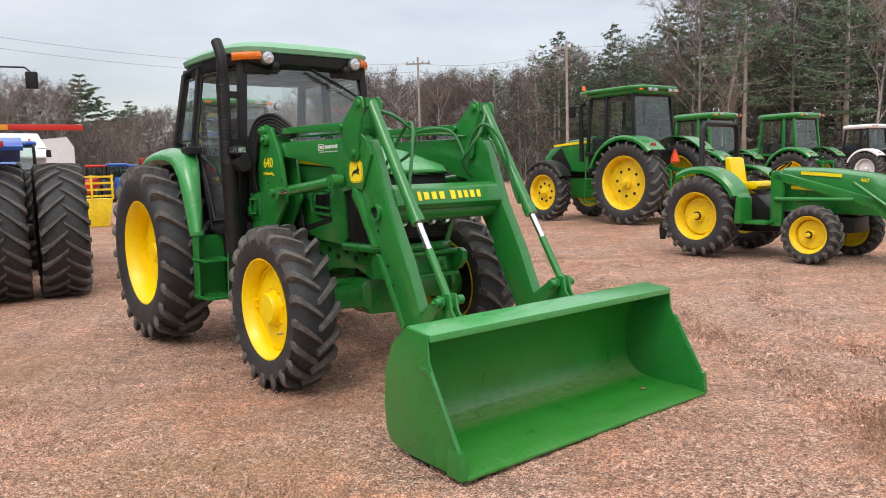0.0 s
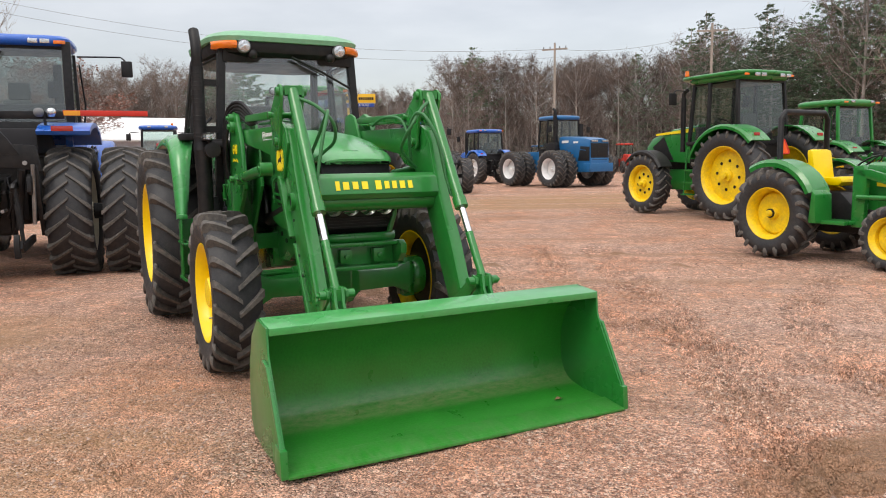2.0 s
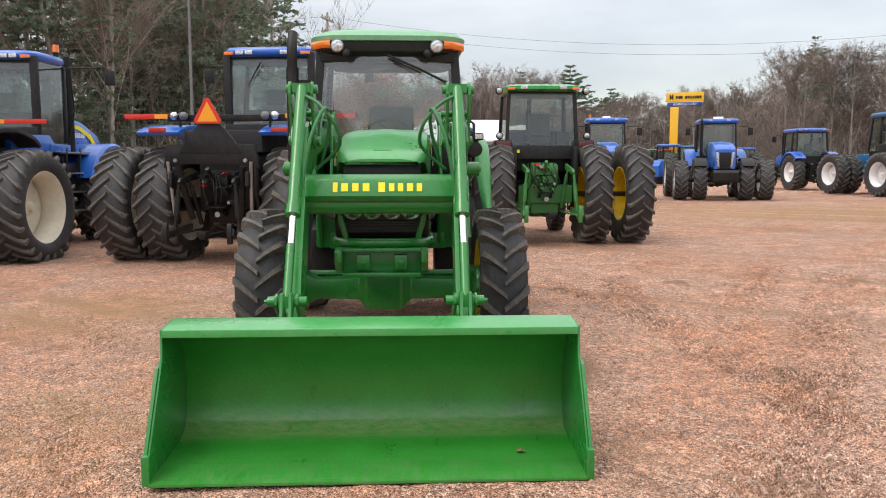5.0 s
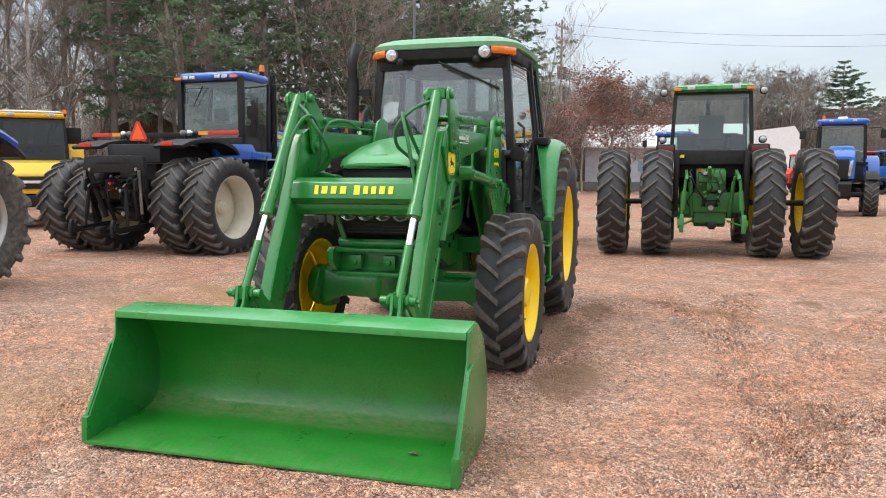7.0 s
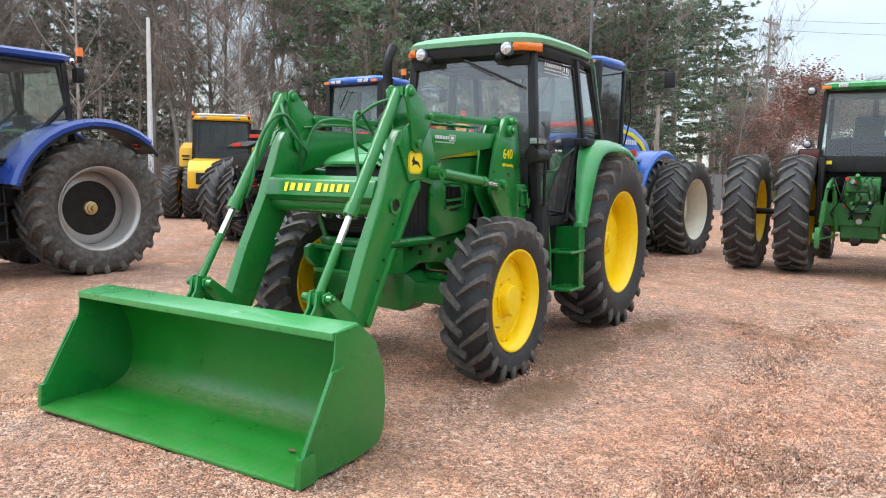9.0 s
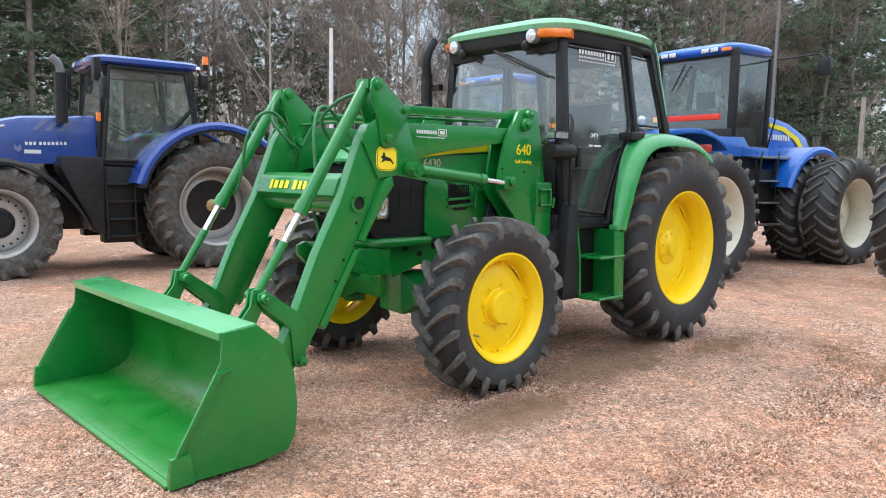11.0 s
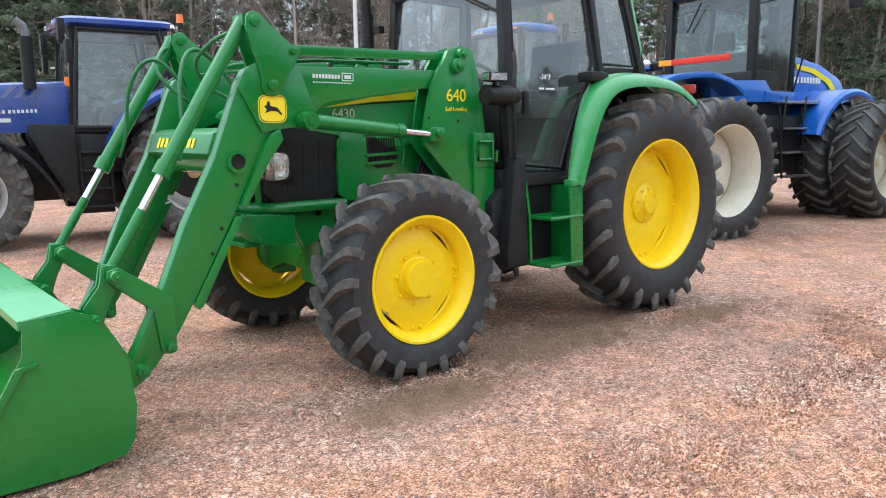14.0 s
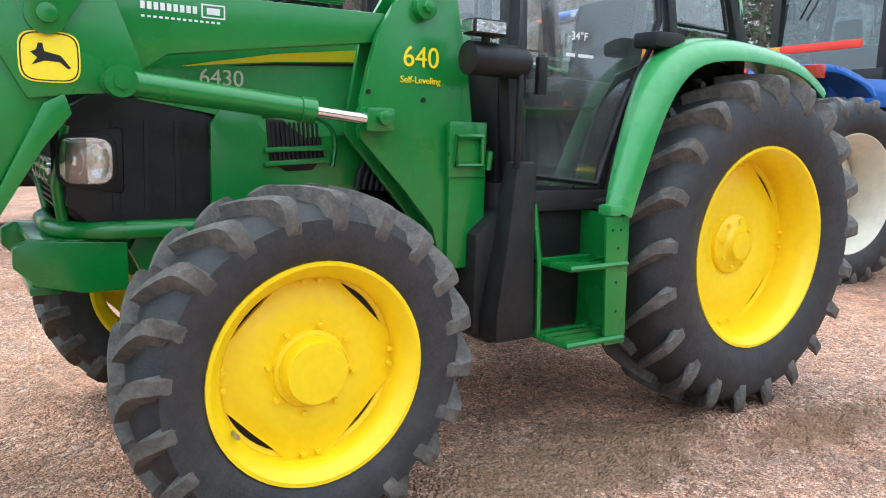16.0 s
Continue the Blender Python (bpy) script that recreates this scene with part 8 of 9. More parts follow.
# ---- farther blue tractors ----
BL = dict(paint=BLUE, roof_m=BLUE, rim_m=WHITE, chassis=BLACK_PAINT, glass=GLASS_DARK, group="blue tractors")
tw = tractor_kind("blue_tractor", "blue tractor with front and rear dual wheels", -6.70, 35.77, -66.7, R=0.98, rr=0.52, rw=0.5, rl=(0.98, 1.80), Rf=0.80, rrf=0.42, fw=0.52, fl=(0.88, 1.62), wb=3.0, cabx=(-0.1, 1.5), cw=0.80, cz=(1.75, 3.35),
             rows=[(1.5, 2.38, 0.42, 1.3), (2.7, 2.32, 0.42, 1.3), (3.5, 2.16, 0.41, 1.25), (3.68, 2.02, 0.38, 1.25)], nose=(3.66, 1.90, 0.22, 1.22), exhaust=(1.7, -0.7, 3.3), frame_m=BLACK_PAINT, **BL)
for s in (1, -1):
    part("lamp_strip", Geo().loft([[(3.70, s * 0.36, 1.90), (3.72, s * 0.26, 1.90), (3.72, s * 0.20, 1.30), (3.70, s * 0.28, 1.30)], [(3.60, s * 0.36, 1.90), (3.60, s * 0.26, 1.90), (3.60, s * 0.20, 1.30), (3.60, s * 0.28, 1.30)]]), LENS, tw, "tall slanted headlamp strip", bevel=0.01)
part("front_weight", Geo().prism([(3.55, 0.72), (3.55, 1.16), (4.05, 1.20), (4.15, 1.10), (4.12, 0.78), (4.00, 0.70)], -0.48, 0.48), BLACK_PAINT, tw, bevel=0.03)
part("roof_receiver", Geo().prism([(0.95, 3.34), (1.0, 3.44), (1.25, 3.44), (1.32, 3.34)], -0.2, 0.2), WHITE, tw, "white receiver on the roof", bevel=0.04)
tj = tractor_kind("blue_tractor", "blue tractor facing the yard with a low front weight", -9.7, 30.8, -62, R=0.95, rr=0.5, rw=0.5, rl=(0.95,), Rf=0.70, rrf=0.38, fw=0.42, fl=(0.9,), wb=2.8, cabx=(-0.1, 1.5), cw=0.80, cz=(1.75, 3.3), exhaust=(1.7, -0.7, 3.1), beac=(0.5, -0.6, 3.3), rows=[(1.5, 2.36, 0.40, 1.3), (2.7, 2.26, 0.40, 1.3), (3.3, 2.10, 0.39, 1.22), (3.5, 1.95, 0.36, 1.22)], nose=(3.50, 1.86, 0.20, 1.20), frame_m=BLACK_PAINT, **BL)
for s in (1, -1):
    part("lamp_strip", Geo().loft([[(3.53, s * 0.34, 1.84), (3.55, s * 0.24, 1.80), (3.55, s * 0.18, 1.32), (3.53, s * 0.27, 1.30)], [(3.44, s * 0.34, 1.84), (3.44, s * 0.24, 1.80), (3.44, s * 0.18, 1.32), (3.44, s * 0.27, 1.30)]]), LENS, tj, "tall slanted headlamp strip", bevel=0.01)
part("front_weight", Geo().prism([(3.35, 0.60), (3.35, 1.12), (3.85, 1.14), (3.95, 1.05), (3.92, 0.68), (3.80, 0.58)], -0.30, 0.30), BLACK_PAINT, tj, bevel=0.03)
part("roof_receiver", Geo().prism([(0.95, 3.29), (1.0, 3.38), (1.25, 3.38), (1.32, 3.29)], -0.15, 0.15), WHITE, tj, "white receiver on the roof", bevel=0.03)
tractor_kind("blue_tractor", "blue tractor far back beside a yellow hopper", -18.5, 32.8, -60, R=0.95, rr=0.5, rw=0.5, rl=(0.95,), Rf=0.70, rrf=0.38, fw=0.42, fl=(0.9,), wb=2.8, cabx=(-0.1, 1.5), cw=0.80, cz=(1.75, 3.35), exhaust=(1.7, 0.7, 3.1), beac=(0.5, 0.6, 3.3), **BL)
tractor_kind("blue_tractor", "far blue tractor seen from behind with a loader frame", -4.47, 45.63, 128, R=0.95, rr=0.5, rw=0.5, rl=(0.95,), Rf=0.75, rrf=0.42, fw=0.45, fl=(0.9,), wb=2.8, cabx=(-0.1, 1.5), cw=0.85, cz=(1.75, 3.25), exhaust=(1.7, 0.7, 3.1), **BL)
# teal articulated tractor, three-quarter front
tt = thing("teal_tractor", "teal blue articulated tractor with dual white wheels", "tractor", -1.42, 41.67, -47.4)
for wx in (0, 3.3):
    for s in (1, -1):
        for yy, dd in ((0.95, 0.08), (1.62, 0.28)):
            wheel(tt, wx, s * yy, 0.93, 0.50, 0.52, s, "plate", WHITE, lugs=22, dish=dd, name="dual_wheel")
frame_body(tt, -0.7, 1.4, 0.5, 0.7, 1.8, BLUE_TEAL, "rear_frame")
frame_body(tt, 1.2, 5.0, 0.6, 0.75, 1.45, BLUE_TEAL, "front_frame")
cab(tt, 1.2, 2.7, 0.78, 1.9, 3.62, BLUE_TEAL, roof=0.22, over=0.15, glass=GLASS_DARK, mid=1.9)
part("cab_base", Geo().box((1.95, 0, 1.6), (1.5, 1.5, 0.6)), BLACK, tt, bevel=0.03)
bonnet(tt, [(2.7, 2.55, 0.62, 1.4), (3.6, 2.52, 0.62, 1.3), (4.7, 2.42, 0.62, 1.2), (4.95, 2.35, 0.60, 1.2)], BLUE_TEAL, (4.96, 2.15, 0.55, 1.25))
part("front_bumper", Geo().box((4.9, 0, 0.98), (0.5, 1.5, 0.42)), BLUE_TEAL, tt, bevel=0.03)
stack(tt, 2.62, -0.85, 1.9, 3.9, 0.075)
part("air_cleaner", Geo().tube([(2.62, 0.86, 1.9), (2.62, 0.86, 3.2)], 0.15, 14), BLACK, tt, angle=50)
for s in (1, -1):
    lamp(tt, 5.0, s * 0.35, 2.27, 0.03, 0.4, 0.09)
    part("side_grille", Geo().prism([(4.12, 1.30), (4.28, 2.02), (4.93, 1.98), (4.93, 1.30)], s * 0.60, s * 0.632), BLACK, tt, "black grille wrapped round the nose", bevel=0.01)
    part("hood_mark", Geo().box((3.15, s * 0.628, 2.26), (0.50, 0.012, 0.13)), WHITE, tt)
    part("hood_mark", Geo().box((3.95, s * 0.628, 2.22), (0.34, 0.012, 0.09)), WHITE, tt)
    part("side_box", Geo().box((2.45, s * 0.86, 1.85), (0.7, 0.3, 0.75)), BLACK, tt, "black box beside the cab", bevel=0.04)
    mirror(tt, 2.7, s * 0.78, 3.1, s, 0.4)

# yellow tractor under the trees
ty = thing("yellow_tractor", "yellow articulated tractor with dual black wheels", "tractor", -24.9, 6.4, -8)
for wx in (0, 3.2):
    for s in (1, -1):
        for yy, dd in ((0.95, 0.08), (1.62, 0.28)):
            wheel(ty, wx, s * yy, 0.90, 0.48, 0.52, s, "plate", YELLOW_CAB, lugs=22, dish=dd, name="dual_wheel")
frame_body(ty, -1.6, 4.2, 0.5, 0.7, 1.6, BLACK_PAINT, "chassis_frame")
cab(ty, 1.5, 3.2, 0.95, 1.85, 3.50, YELLOW_CAB, BLACK, roof=0.16, over=0.22, glass=GLASS_SMOKE, mid=2.4)
part("roof_top", round_slab(1.35, 3.35, 0.90, 3.49, 3.56, 0.02), WHITE, ty, "pale roof panel", angle=50)
part("rear_bonnet", Geo().prism([(-2.0, 1.2), (-2.0, 2.35), (-1.7, 2.5), (1.4, 2.6), (1.4, 1.2)], -0.85, 0.85), YELLOW_CAB, ty, bevel=0.06)
part("front_hood", Geo().prism([(3.2, 1.1), (3.2, 2.05), (4.6, 1.95), (4.95, 1.62), (4.98, 1.05)], -0.92, 0.92), YELLOW_CAB, ty, "yellow sloping nose", bevel=0.06)
part("nose_grille", Geo().box((4.98, 0, 1.38), (0.1, 1.3, 0.36)), BLACK, ty, bevel=0.02)
part("nose_rail", Geo().box((5.05, 0, 1.40), (0.04, 0.8, 0.08)), WHITE, ty, bevel=0.01)
part("front_frame", Geo().box((4.6, 0, 0.85), (0.8, 1.5, 0.35)), BLACK_PAINT, ty, bevel=0.03)
for s in (1, -1):
    pod = part("side_pod", Geo().prism([(1.2, 1.5), (1.2, 2.45), (1.7, 2.62), (2.9, 2.40), (3.0, 1.75), (2.6, 1.5)], s * 0.98, s * 1.42), YELLOW_CAB, ty, "yellow side tank", bevel=0.05)
    part("pod_mark", Geo().box((2.99, s * 1.20, 2.12), (0.03, 0.26, 0.05)), BLACK, pod)
    part("pod_mark", Geo().box((2.99, s * 1.20, 2.0), (0.03, 0.20, 0.04)), BLACK, pod)
    part("stair", Geo().tube([(2.9, s * 1.45, 0.6), (2.6, s * 1.30, 1.9)], 0.04, 6).tube([(2.4, s * 1.45, 0.6), (2.1, s * 1.30, 1.9)], 0.04, 6), BLACK_PAINT, ty)
    beacon(ty, 3.2, s * 0.92, 3.44)
    part("work_lamp", Geo().box((3.46, s * 0.55, 3.42), (0.05, 0.2, 0.1)), LENS, ty, bevel=0.01)
part("air_intake", Geo().box((1.25, 1.15, 2.85), (0.7, 0.5, 0.6)), BLACK, ty, "black air intake box", bevel=0.04)

# yellow hopper and clutter between the far tractors
hp = thing("yellow_hopper", "yellow steel hopper with a slatted upper rail", "hopper", -12.6, 26.0, 30)
part("hopper_body", Geo().prism([(-0.9, 0.0), (0.9, 0.0), (1.05, 0.95), (-1.05, 0.95)], -0.6, 0.6), YELLOW_DULL, hp, bevel=0.02)
for i in range(4):
    part("rail", Geo().box((0, -0.6, 1.05 + 0.22 * i), (2.2, 0.05, 0.07)), YELLOW_DULL, hp, bevel=0.005)
for xx in (-1.05, -0.4, 0.4, 1.05):
    part("rail_post", Geo().box((xx, -0.6, 1.35), (0.07, 0.07, 0.85)), YELLOW_DULL, hp, bevel=0.005)
rnd = random.Random(5)
for i in range(22):
    a = radians(13.5 + 0.95 * i + rnd.uniform(-0.3, 0.3)) if i < 11 else radians(-2 + 2.2 * (i - 11)) if i < 15 else radians(22.4 + 0.8 * (i - 15))
    d = rnd.uniform(52, 72)
    col = (BLUE, RED, GREEN, BLUE, BLUE_TEAL)[i % 5]
    e = thing("far_tractor", "distant %s tractor parked in a crowded row" % ("blue", "red", "green", "blue", "teal")[i % 5], "tractor", 2 - d * math.sin(a), 3 + d * math.cos(a), rnd.uniform(-110, -40), "far tractors")
    for s in (1, -1):
        link("rear_wheel", kept("fw", lambda: tyre_mesh(0.8, 0.4, 0.4, 0, RUBBER, 0.03, 28)), e, (0, s * 0.8, 0.8))
        link("front_wheel", kept("ff", lambda: tyre_mesh(0.55, 0.28, 0.3, 0, RUBBER, 0.03, 28)), e, (2.2, s * 0.75, 0.55))
    part("body", Geo().prism([(-0.3, 0.6), (-0.3, 1.3), (1.0, 1.4), (1.2, 1.75), (2.4, 1.6), (2.7, 1.3), (2.7, 0.6)], -0.35, 0.35), col, e, bevel=0.03)
    for px, qx in ((0, 0.1), (1.1, 1.0)):
        for s in (1, -1):
            part("cab_post", Geo().tube([(px, s * 0.63, 1.3), (qx, s * 0.58, 2.6)], 0.05, 6), BLACK, e)
    part("roof", round_slab(-0.1, 1.2, 0.7, 2.58, 2.75), col, e, angle=50)
    gl = part("cab_glass", Geo().box((0.55, 0, 1.95), (0.95, 1.15, 1.2)), GLASS_DARK, e)
    part("seat", Geo().prism([(0.2, 1.3), (0.2, 2.2), (0.35, 2.2), (0.4, 1.65), (0.8, 1.65), (0.8, 1.3)], -0.25, 0.25), SEAT, e)

# ---- sign, poles and buildings ----
sg = thing("dealer_sign", "tall yellow dealer sign with a blue band", "sign", 2.51 - 126 * math.sin(radians(17.9)), 0.85 + 126 * math.cos(radians(17.9)), 18)
sg.scale = (2.0, 2.0, 2.0)
part("mast", Geo().box((-0.75, 0, 2.6), (0.62, 0.35, 5.2)), YELLOW_CAB, sg, bevel=0.02)
part("panel", Geo().box((0, 0, 5.95), (2.8, 0.4, 0.75)), YELLOW_CAB, sg, "yellow sign panel", bevel=0.05)
part("blue_band", Geo().box((0, 0, 5.40), (2.6, 0.36, 0.30)), BLUE_DARK, sg, bevel=0.02)
part("panel_edge", Geo().box((0, 0, 5.585), (2.72, 0.38, 0.05)), WHITE, sg)
for k, wd in enumerate((0.15, 0.13, 0.19, 0.0, 0.16, 0.15, 0.12, 0.12, 0.15, 0.16, 0.15)):
    if wd:
        part("name_mark", Geo().box((-0.62 + 0.178 * k, -0.205, 5.93), (wd, 0.01, 0.22)), BLACK, sg)
part("logo_mark", Geo().prism([(-1.15, 5.78), (-1.15, 6.12), (-1.06, 6.17), (-1.02, 5.98), (-0.96, 6.17), (-0.86, 6.12), (-0.86, 5.78), (-0.95, 5.78), (-0.98, 5.90), (-1.05, 5.78)], -0.210, -0.200), BLACK, sg)
lettering("AGRICULTURE", 0.26, WHITE, sg, (0.0, -0.186, 5.40), (90, 0, 0), label="white capitals on the blue band", thick=0.004)


def utility_pole(x, y, h, turn, arms=1, m=None, label="weathered wooden utility pole with cross arm", lean=0.0, r=0.15):
    p = thing("utility_pole", label, "pole", x, y, turn, "utility poles")
    part("shaft", Geo().tube([(0, 0, -0.5), (lean * h * 0.5, 0, h * 0.5), (lean * h, 0, h)], r, 10, r * 0.62), m or POLE, p, angle=60)
    for i in range(arms):
        part("cross_arm", Geo().box((lean * h, 0, h - 0.6 - 1.1 * i), (0.12, 2.4, 0.14)), POLE, p)
        for yy in (-1.05, -0.45, 0.45, 1.05):
            part("insulator", Geo().tube([(lean * h, yy, h - 0.52 - 1.1 * i), (lean * h, yy, h - 0.34 - 1.1 * i)], 0.05, 6), GREY, p)
    return p


def place(t_eye, yaw, d):
    return t_eye[0] - d * math.sin(radians(yaw)), t_eye[1] + d * math.cos(radians(yaw))


P1 = place((2.51, 0.85), 3.5, 72)
P2 = place((0, 0), -9.6, 66)
P3 = place((4.56, 2.93), 46.1, 67)
P4 = place((5.19, 4.44), 91.6, 42)
P5 = place((5.19, 4.44), 54.6, 44)
P6 = place((2.51, 0.85), 52.6, 36)
utility_pole(*P1, 12.2, 80)
utility_pole(*P2, 12.0, 95)
p3 = utility_pole(*P3, 14.6, 20, 2, label="wooden utility pole with transformers and cross arms")
for s in (1, -1):
    part("transformer", Geo().tube([(0.1, s * 0.42, 9.6), (0.1, s * 0.42, 10.6)], 0.26, 12), GREY, p3)
utility_pole(*P4, 9.4, 0, 0, WHITE, "pale bare pole at the wood's edge", r=0.16)
utility_pole(*P5, 5.6, 0, 0, POLE, "short weathered post without arms", r=0.16)
utility_pole(*P6, 11.5, 0, 0, GREY, "thin grey steel yard pole", lean=0.012, r=0.08)


def wire(a, b, sag, name="overhead_wire"):
    pts = [Vector(a).lerp(Vector(b), i / 24) - Vector((0, 0, sag * 4 * (i / 24) * (1 - i / 24))) for i in range(25)]
    tagged(new(name, Geo().tube(pts, 0.013, 5).mesh(name, WIRE, 0, 80)), "thin grey overhead power line", "wire", "overhead wires")


FARR = place((0, 0), -40, 75)
for dz in (0, 0.8):
    wire((*P3, 14.2 - dz), (*P1, 11.9 - dz), 1.6)
    wire((*P1, 11.9 - dz), (*P2, 11.7 - dz), 0.7)
    wire((*P2, 11.7 - dz), (*FARR, 15.5 - dz), 1.0)
FARL = place((5, 5), 75, 60)
for dz in (0, 1.1):
    wire((*P3, 14.2 - dz), (*FARL, 13 - dz), 1.2)
wire((*P5, 5.4), (*place((5, 5), 40, 70), 6.5), 0.5)

wh = thing("white_shed", "long low white metal shed", "building", *place((4.77, 3.32), 37.6, 64), 38)
part("wall", Geo().box((-1.35, 0, 1.75), (12.1, 8, 3.5)), SHED, wh, "pale blue-grey metal wall")
part("roof", Geo().loft([[(x, -4.4, 3.45), (x, 0, 5.3), (x, 4.4, 3.45), (x, 4.4, 3.3), (x, 0, 5.1), (x, -4.4, 3.3)] for x in (-7.7, 5.0)]), WHITE, wh, "white metal roof", bevel=0.03)
for i in range(4):
    part("window", Geo().box((-5.6 + 2.8 * i, -4.02, 1.9), (1.1, 0.06, 0.8)), GLASS_DARK, wh)
part("skirting", Geo().box((-1.35, -4.02, 0.35), (12.1, 0.06, 0.7)), GREY, wh)
bn = thing("white_barn", "distant white barn with a peaked roof", "barn", *place((4.56, 2.93), 31.6, 86), 31)
part("wall", Geo().prism([(-5.2, -0.3), (3.0, -0.3), (3.0, 5.0), (2.4, 6.0), (-5.2, 5.2)], -2.9, 2.9), WHITE, bn)
bh = thing("brick_house", "low brown brick house with a gable roof", "house", *place((4.56, 2.93), 76.0, 62), 75)
part("wall", Geo().prism([(-5.5, 0), (5.5, 0), (5.5, 3.3), (0, 5.9), (-5.5, 3.3)], -3.5, 3.5), BRICK, bh)
for s in (1, -1):
    part("roof", Geo().prism([(s * 6.1, 3.05), (s * 6.1, 3.25), (0, 6.2), (0, 6.0)], -4.0, 4.0), ROOF, bh, "brown shingle roof")
    part("barge_board", Geo().prism([(s * 6.1, 3.05), (s * 6.1, 3.30), (0, 6.25), (0, 6.0)], -4.08, -4.0), WHITE, bh)
for xx in (-2.5, 2.5):
    part("window", Geo().box((xx, -3.52, 1.9), (1.2, 0.05, 1.1)), GLASS_DARK, bh)
fn = thing("board_fence", "grey weathered board fence", "fence", *place((2.51, 0.85), 50.5, 40), 48)
for i in range(26):
    part("board", Geo().box((-5 + 0.42 * i, 0, 0.9), (0.38, 0.04, 1.8)), GREY, fn)

# ---- trees ----


def bare_tree(seed, h, leaf=None, last=4):
    """A leafless broadleaf tree: trunk, limbs, branches and fine twigs."""
    rnd = random.Random(seed)
    trunk, crown, leaves = Geo(), Geo(), Geo()

    def grow(p, d, length, r, level, geo):
        n = 3 if level < 2 else (2 if level < 3 else 1)
        pts, q, dd = [p], Vector(p), Vector(d)
        for i in range(n):
            dd = (dd + Vector((rnd.uniform(-1, 1), rnd.uniform(-1, 1), rnd.uniform(-0.3, 0.6))) * (0.10 + 0.05 * level)).normalized()
            q = q + dd * length / n
            pts.append(q.copy())
        geo.tube(pts, r, 6 if level == 0 else (4 if level == 1 else 3), r * (0.45 if level else 0.5), caps=False)
        if level >= last:
            if leaf:
                for k in range(5):
                    c = pts[-1] + Vector((rnd.uniform(-0.2, 0.2), rnd.uniform(-0.2, 0.2), rnd.uniform(-0.2, 0.2)))
                    u = Vector((rnd.uniform(-1, 1), rnd.uniform(-1, 1), rnd.uniform(-1, 1))).normalized() * 0.055
                    v = u.orthogonal().normalized() * 0.042
                    leaves.add([c - u, c + v, c + u, c - v], [[0, 1, 2, 3]])
            return
        kids = (9, 6, 4, 4)[level] + rnd.randint(-1, 1)
        for k in range(kids):
            t = rnd.uniform(0.35 if level == 0 else 0.2, 1.0)
            i = min(int(t * n), n - 1)
            base = pts[i].lerp(pts[i + 1], t * n - i)
            side = Vector((rnd.uniform(-1, 1), rnd.uniform(-1, 1), 0))
            nd = (dd * (0.62 if level else 0.8) + side.normalized() * rnd.uniform(0.45, 0.95) + Vector((0, 0, 0.35))).normalized()
            grow(base, nd, length * rnd.uniform(0.34, 0.58) * (1.05 if level else 0.95), max(r * (1 - 0.55 * t) * 0.42, 0.011 if last > 3 else 0.026), level + 1, crown)
    grow(Vector((0, 0, -0.3)), Vector((0, 0, 1)), h * 0.72, h * 0.0072 + 0.02, 0, trunk)
    return trunk, crown, leaves


def pine_tree(seed, h, first=0.22, wide=0.20, dense=1.0, blades=9, size=1.0):
    """A pine: straight trunk, whorls of level boughs that bear soft flat sprays of needles, with gaps between the layers."""
    rnd = random.Random(seed)
    trunk, crown = Geo(), Geo()
    trunk.tube([(0, 0, -0.3), (rnd.uniform(-0.15, 0.15), 0, h * 0.5), (0, 0, h * 0.99)], h * 0.012 + 0.03, 7, 0.03)
    z, lean = h * first, rnd.uniform(0, 6.28)
    while z < h * 0.99:
        u = (z - h * first) / (h * (1 - first))
        reach = h * wide * (0.60 + 0.40 * math.sin(math.pi * (0.15 + 0.75 * u))) * (1.08 - u ** 2.4)
        for k in range(rnd.randint(5, 8)):
            if rnd.random() < 0.15:
                continue
            a = rnd.uniform(0, 2 * math.pi)
            ln = max(0.35, reach * rnd.uniform(0.5, 1.15) * (1 + 0.25 * math.cos(a - lean)))
            d = Vector((math.cos(a), math.sin(a), 0))
            side = Vector((-d.y, d.x, 0))
            rise = ln * (0.34 * u + 0.02 + rnd.uniform(-0.12, 0.16))
            foot = Vector((0, 0, z))
            tip = foot + d * ln + Vector((0, 0, rise))
            trunk.tube([foot, foot.lerp(tip, 0.6) + Vector((0, 0, -0.04 * ln)), tip], 0.032, 3, 0.01, False)
            n = max(2, int(ln * 3.6 * dense))
            for i in range(n):
                t = 0.25 + 0.78 * (i + rnd.random()) / n
                spread = ln * 0.30 * (0.35 + math.sin(math.pi * min(1.0, t)))
                c = foot.lerp(tip, t) + side * rnd.uniform(-spread, spread) + Vector((0, 0, rnd.uniform(-0.05, 0.12) - 0.04 * ln * math.sin(math.pi * t)))
                for j in range(blades):
                    w = (d * rnd.uniform(-0.3, 1.0) + side * rnd.uniform(-1, 1) + Vector((0, 0, rnd.uniform(-0.75, 0.25)))).normalized()
                    ll = rnd.uniform(0.14, 0.34) * size
                    sd = w.cross(Vector((rnd.uniform(-1, 1), rnd.uniform(-1, 1), rnd.uniform(-1, 1)))).normalized() * rnd.uniform(0.04, 0.085) * size
                    o = c + Vector((rnd.uniform(-0.12, 0.12), rnd.uniform(-0.12, 0.12), rnd.uniform(-0.05, 0.05)))
                    crown.add([o - sd, o + w * ll, o + sd], [[0, 1, 2]])
        z += rnd.uniform(0.42, 0.80) * (h / 16)
    return trunk, crown, None


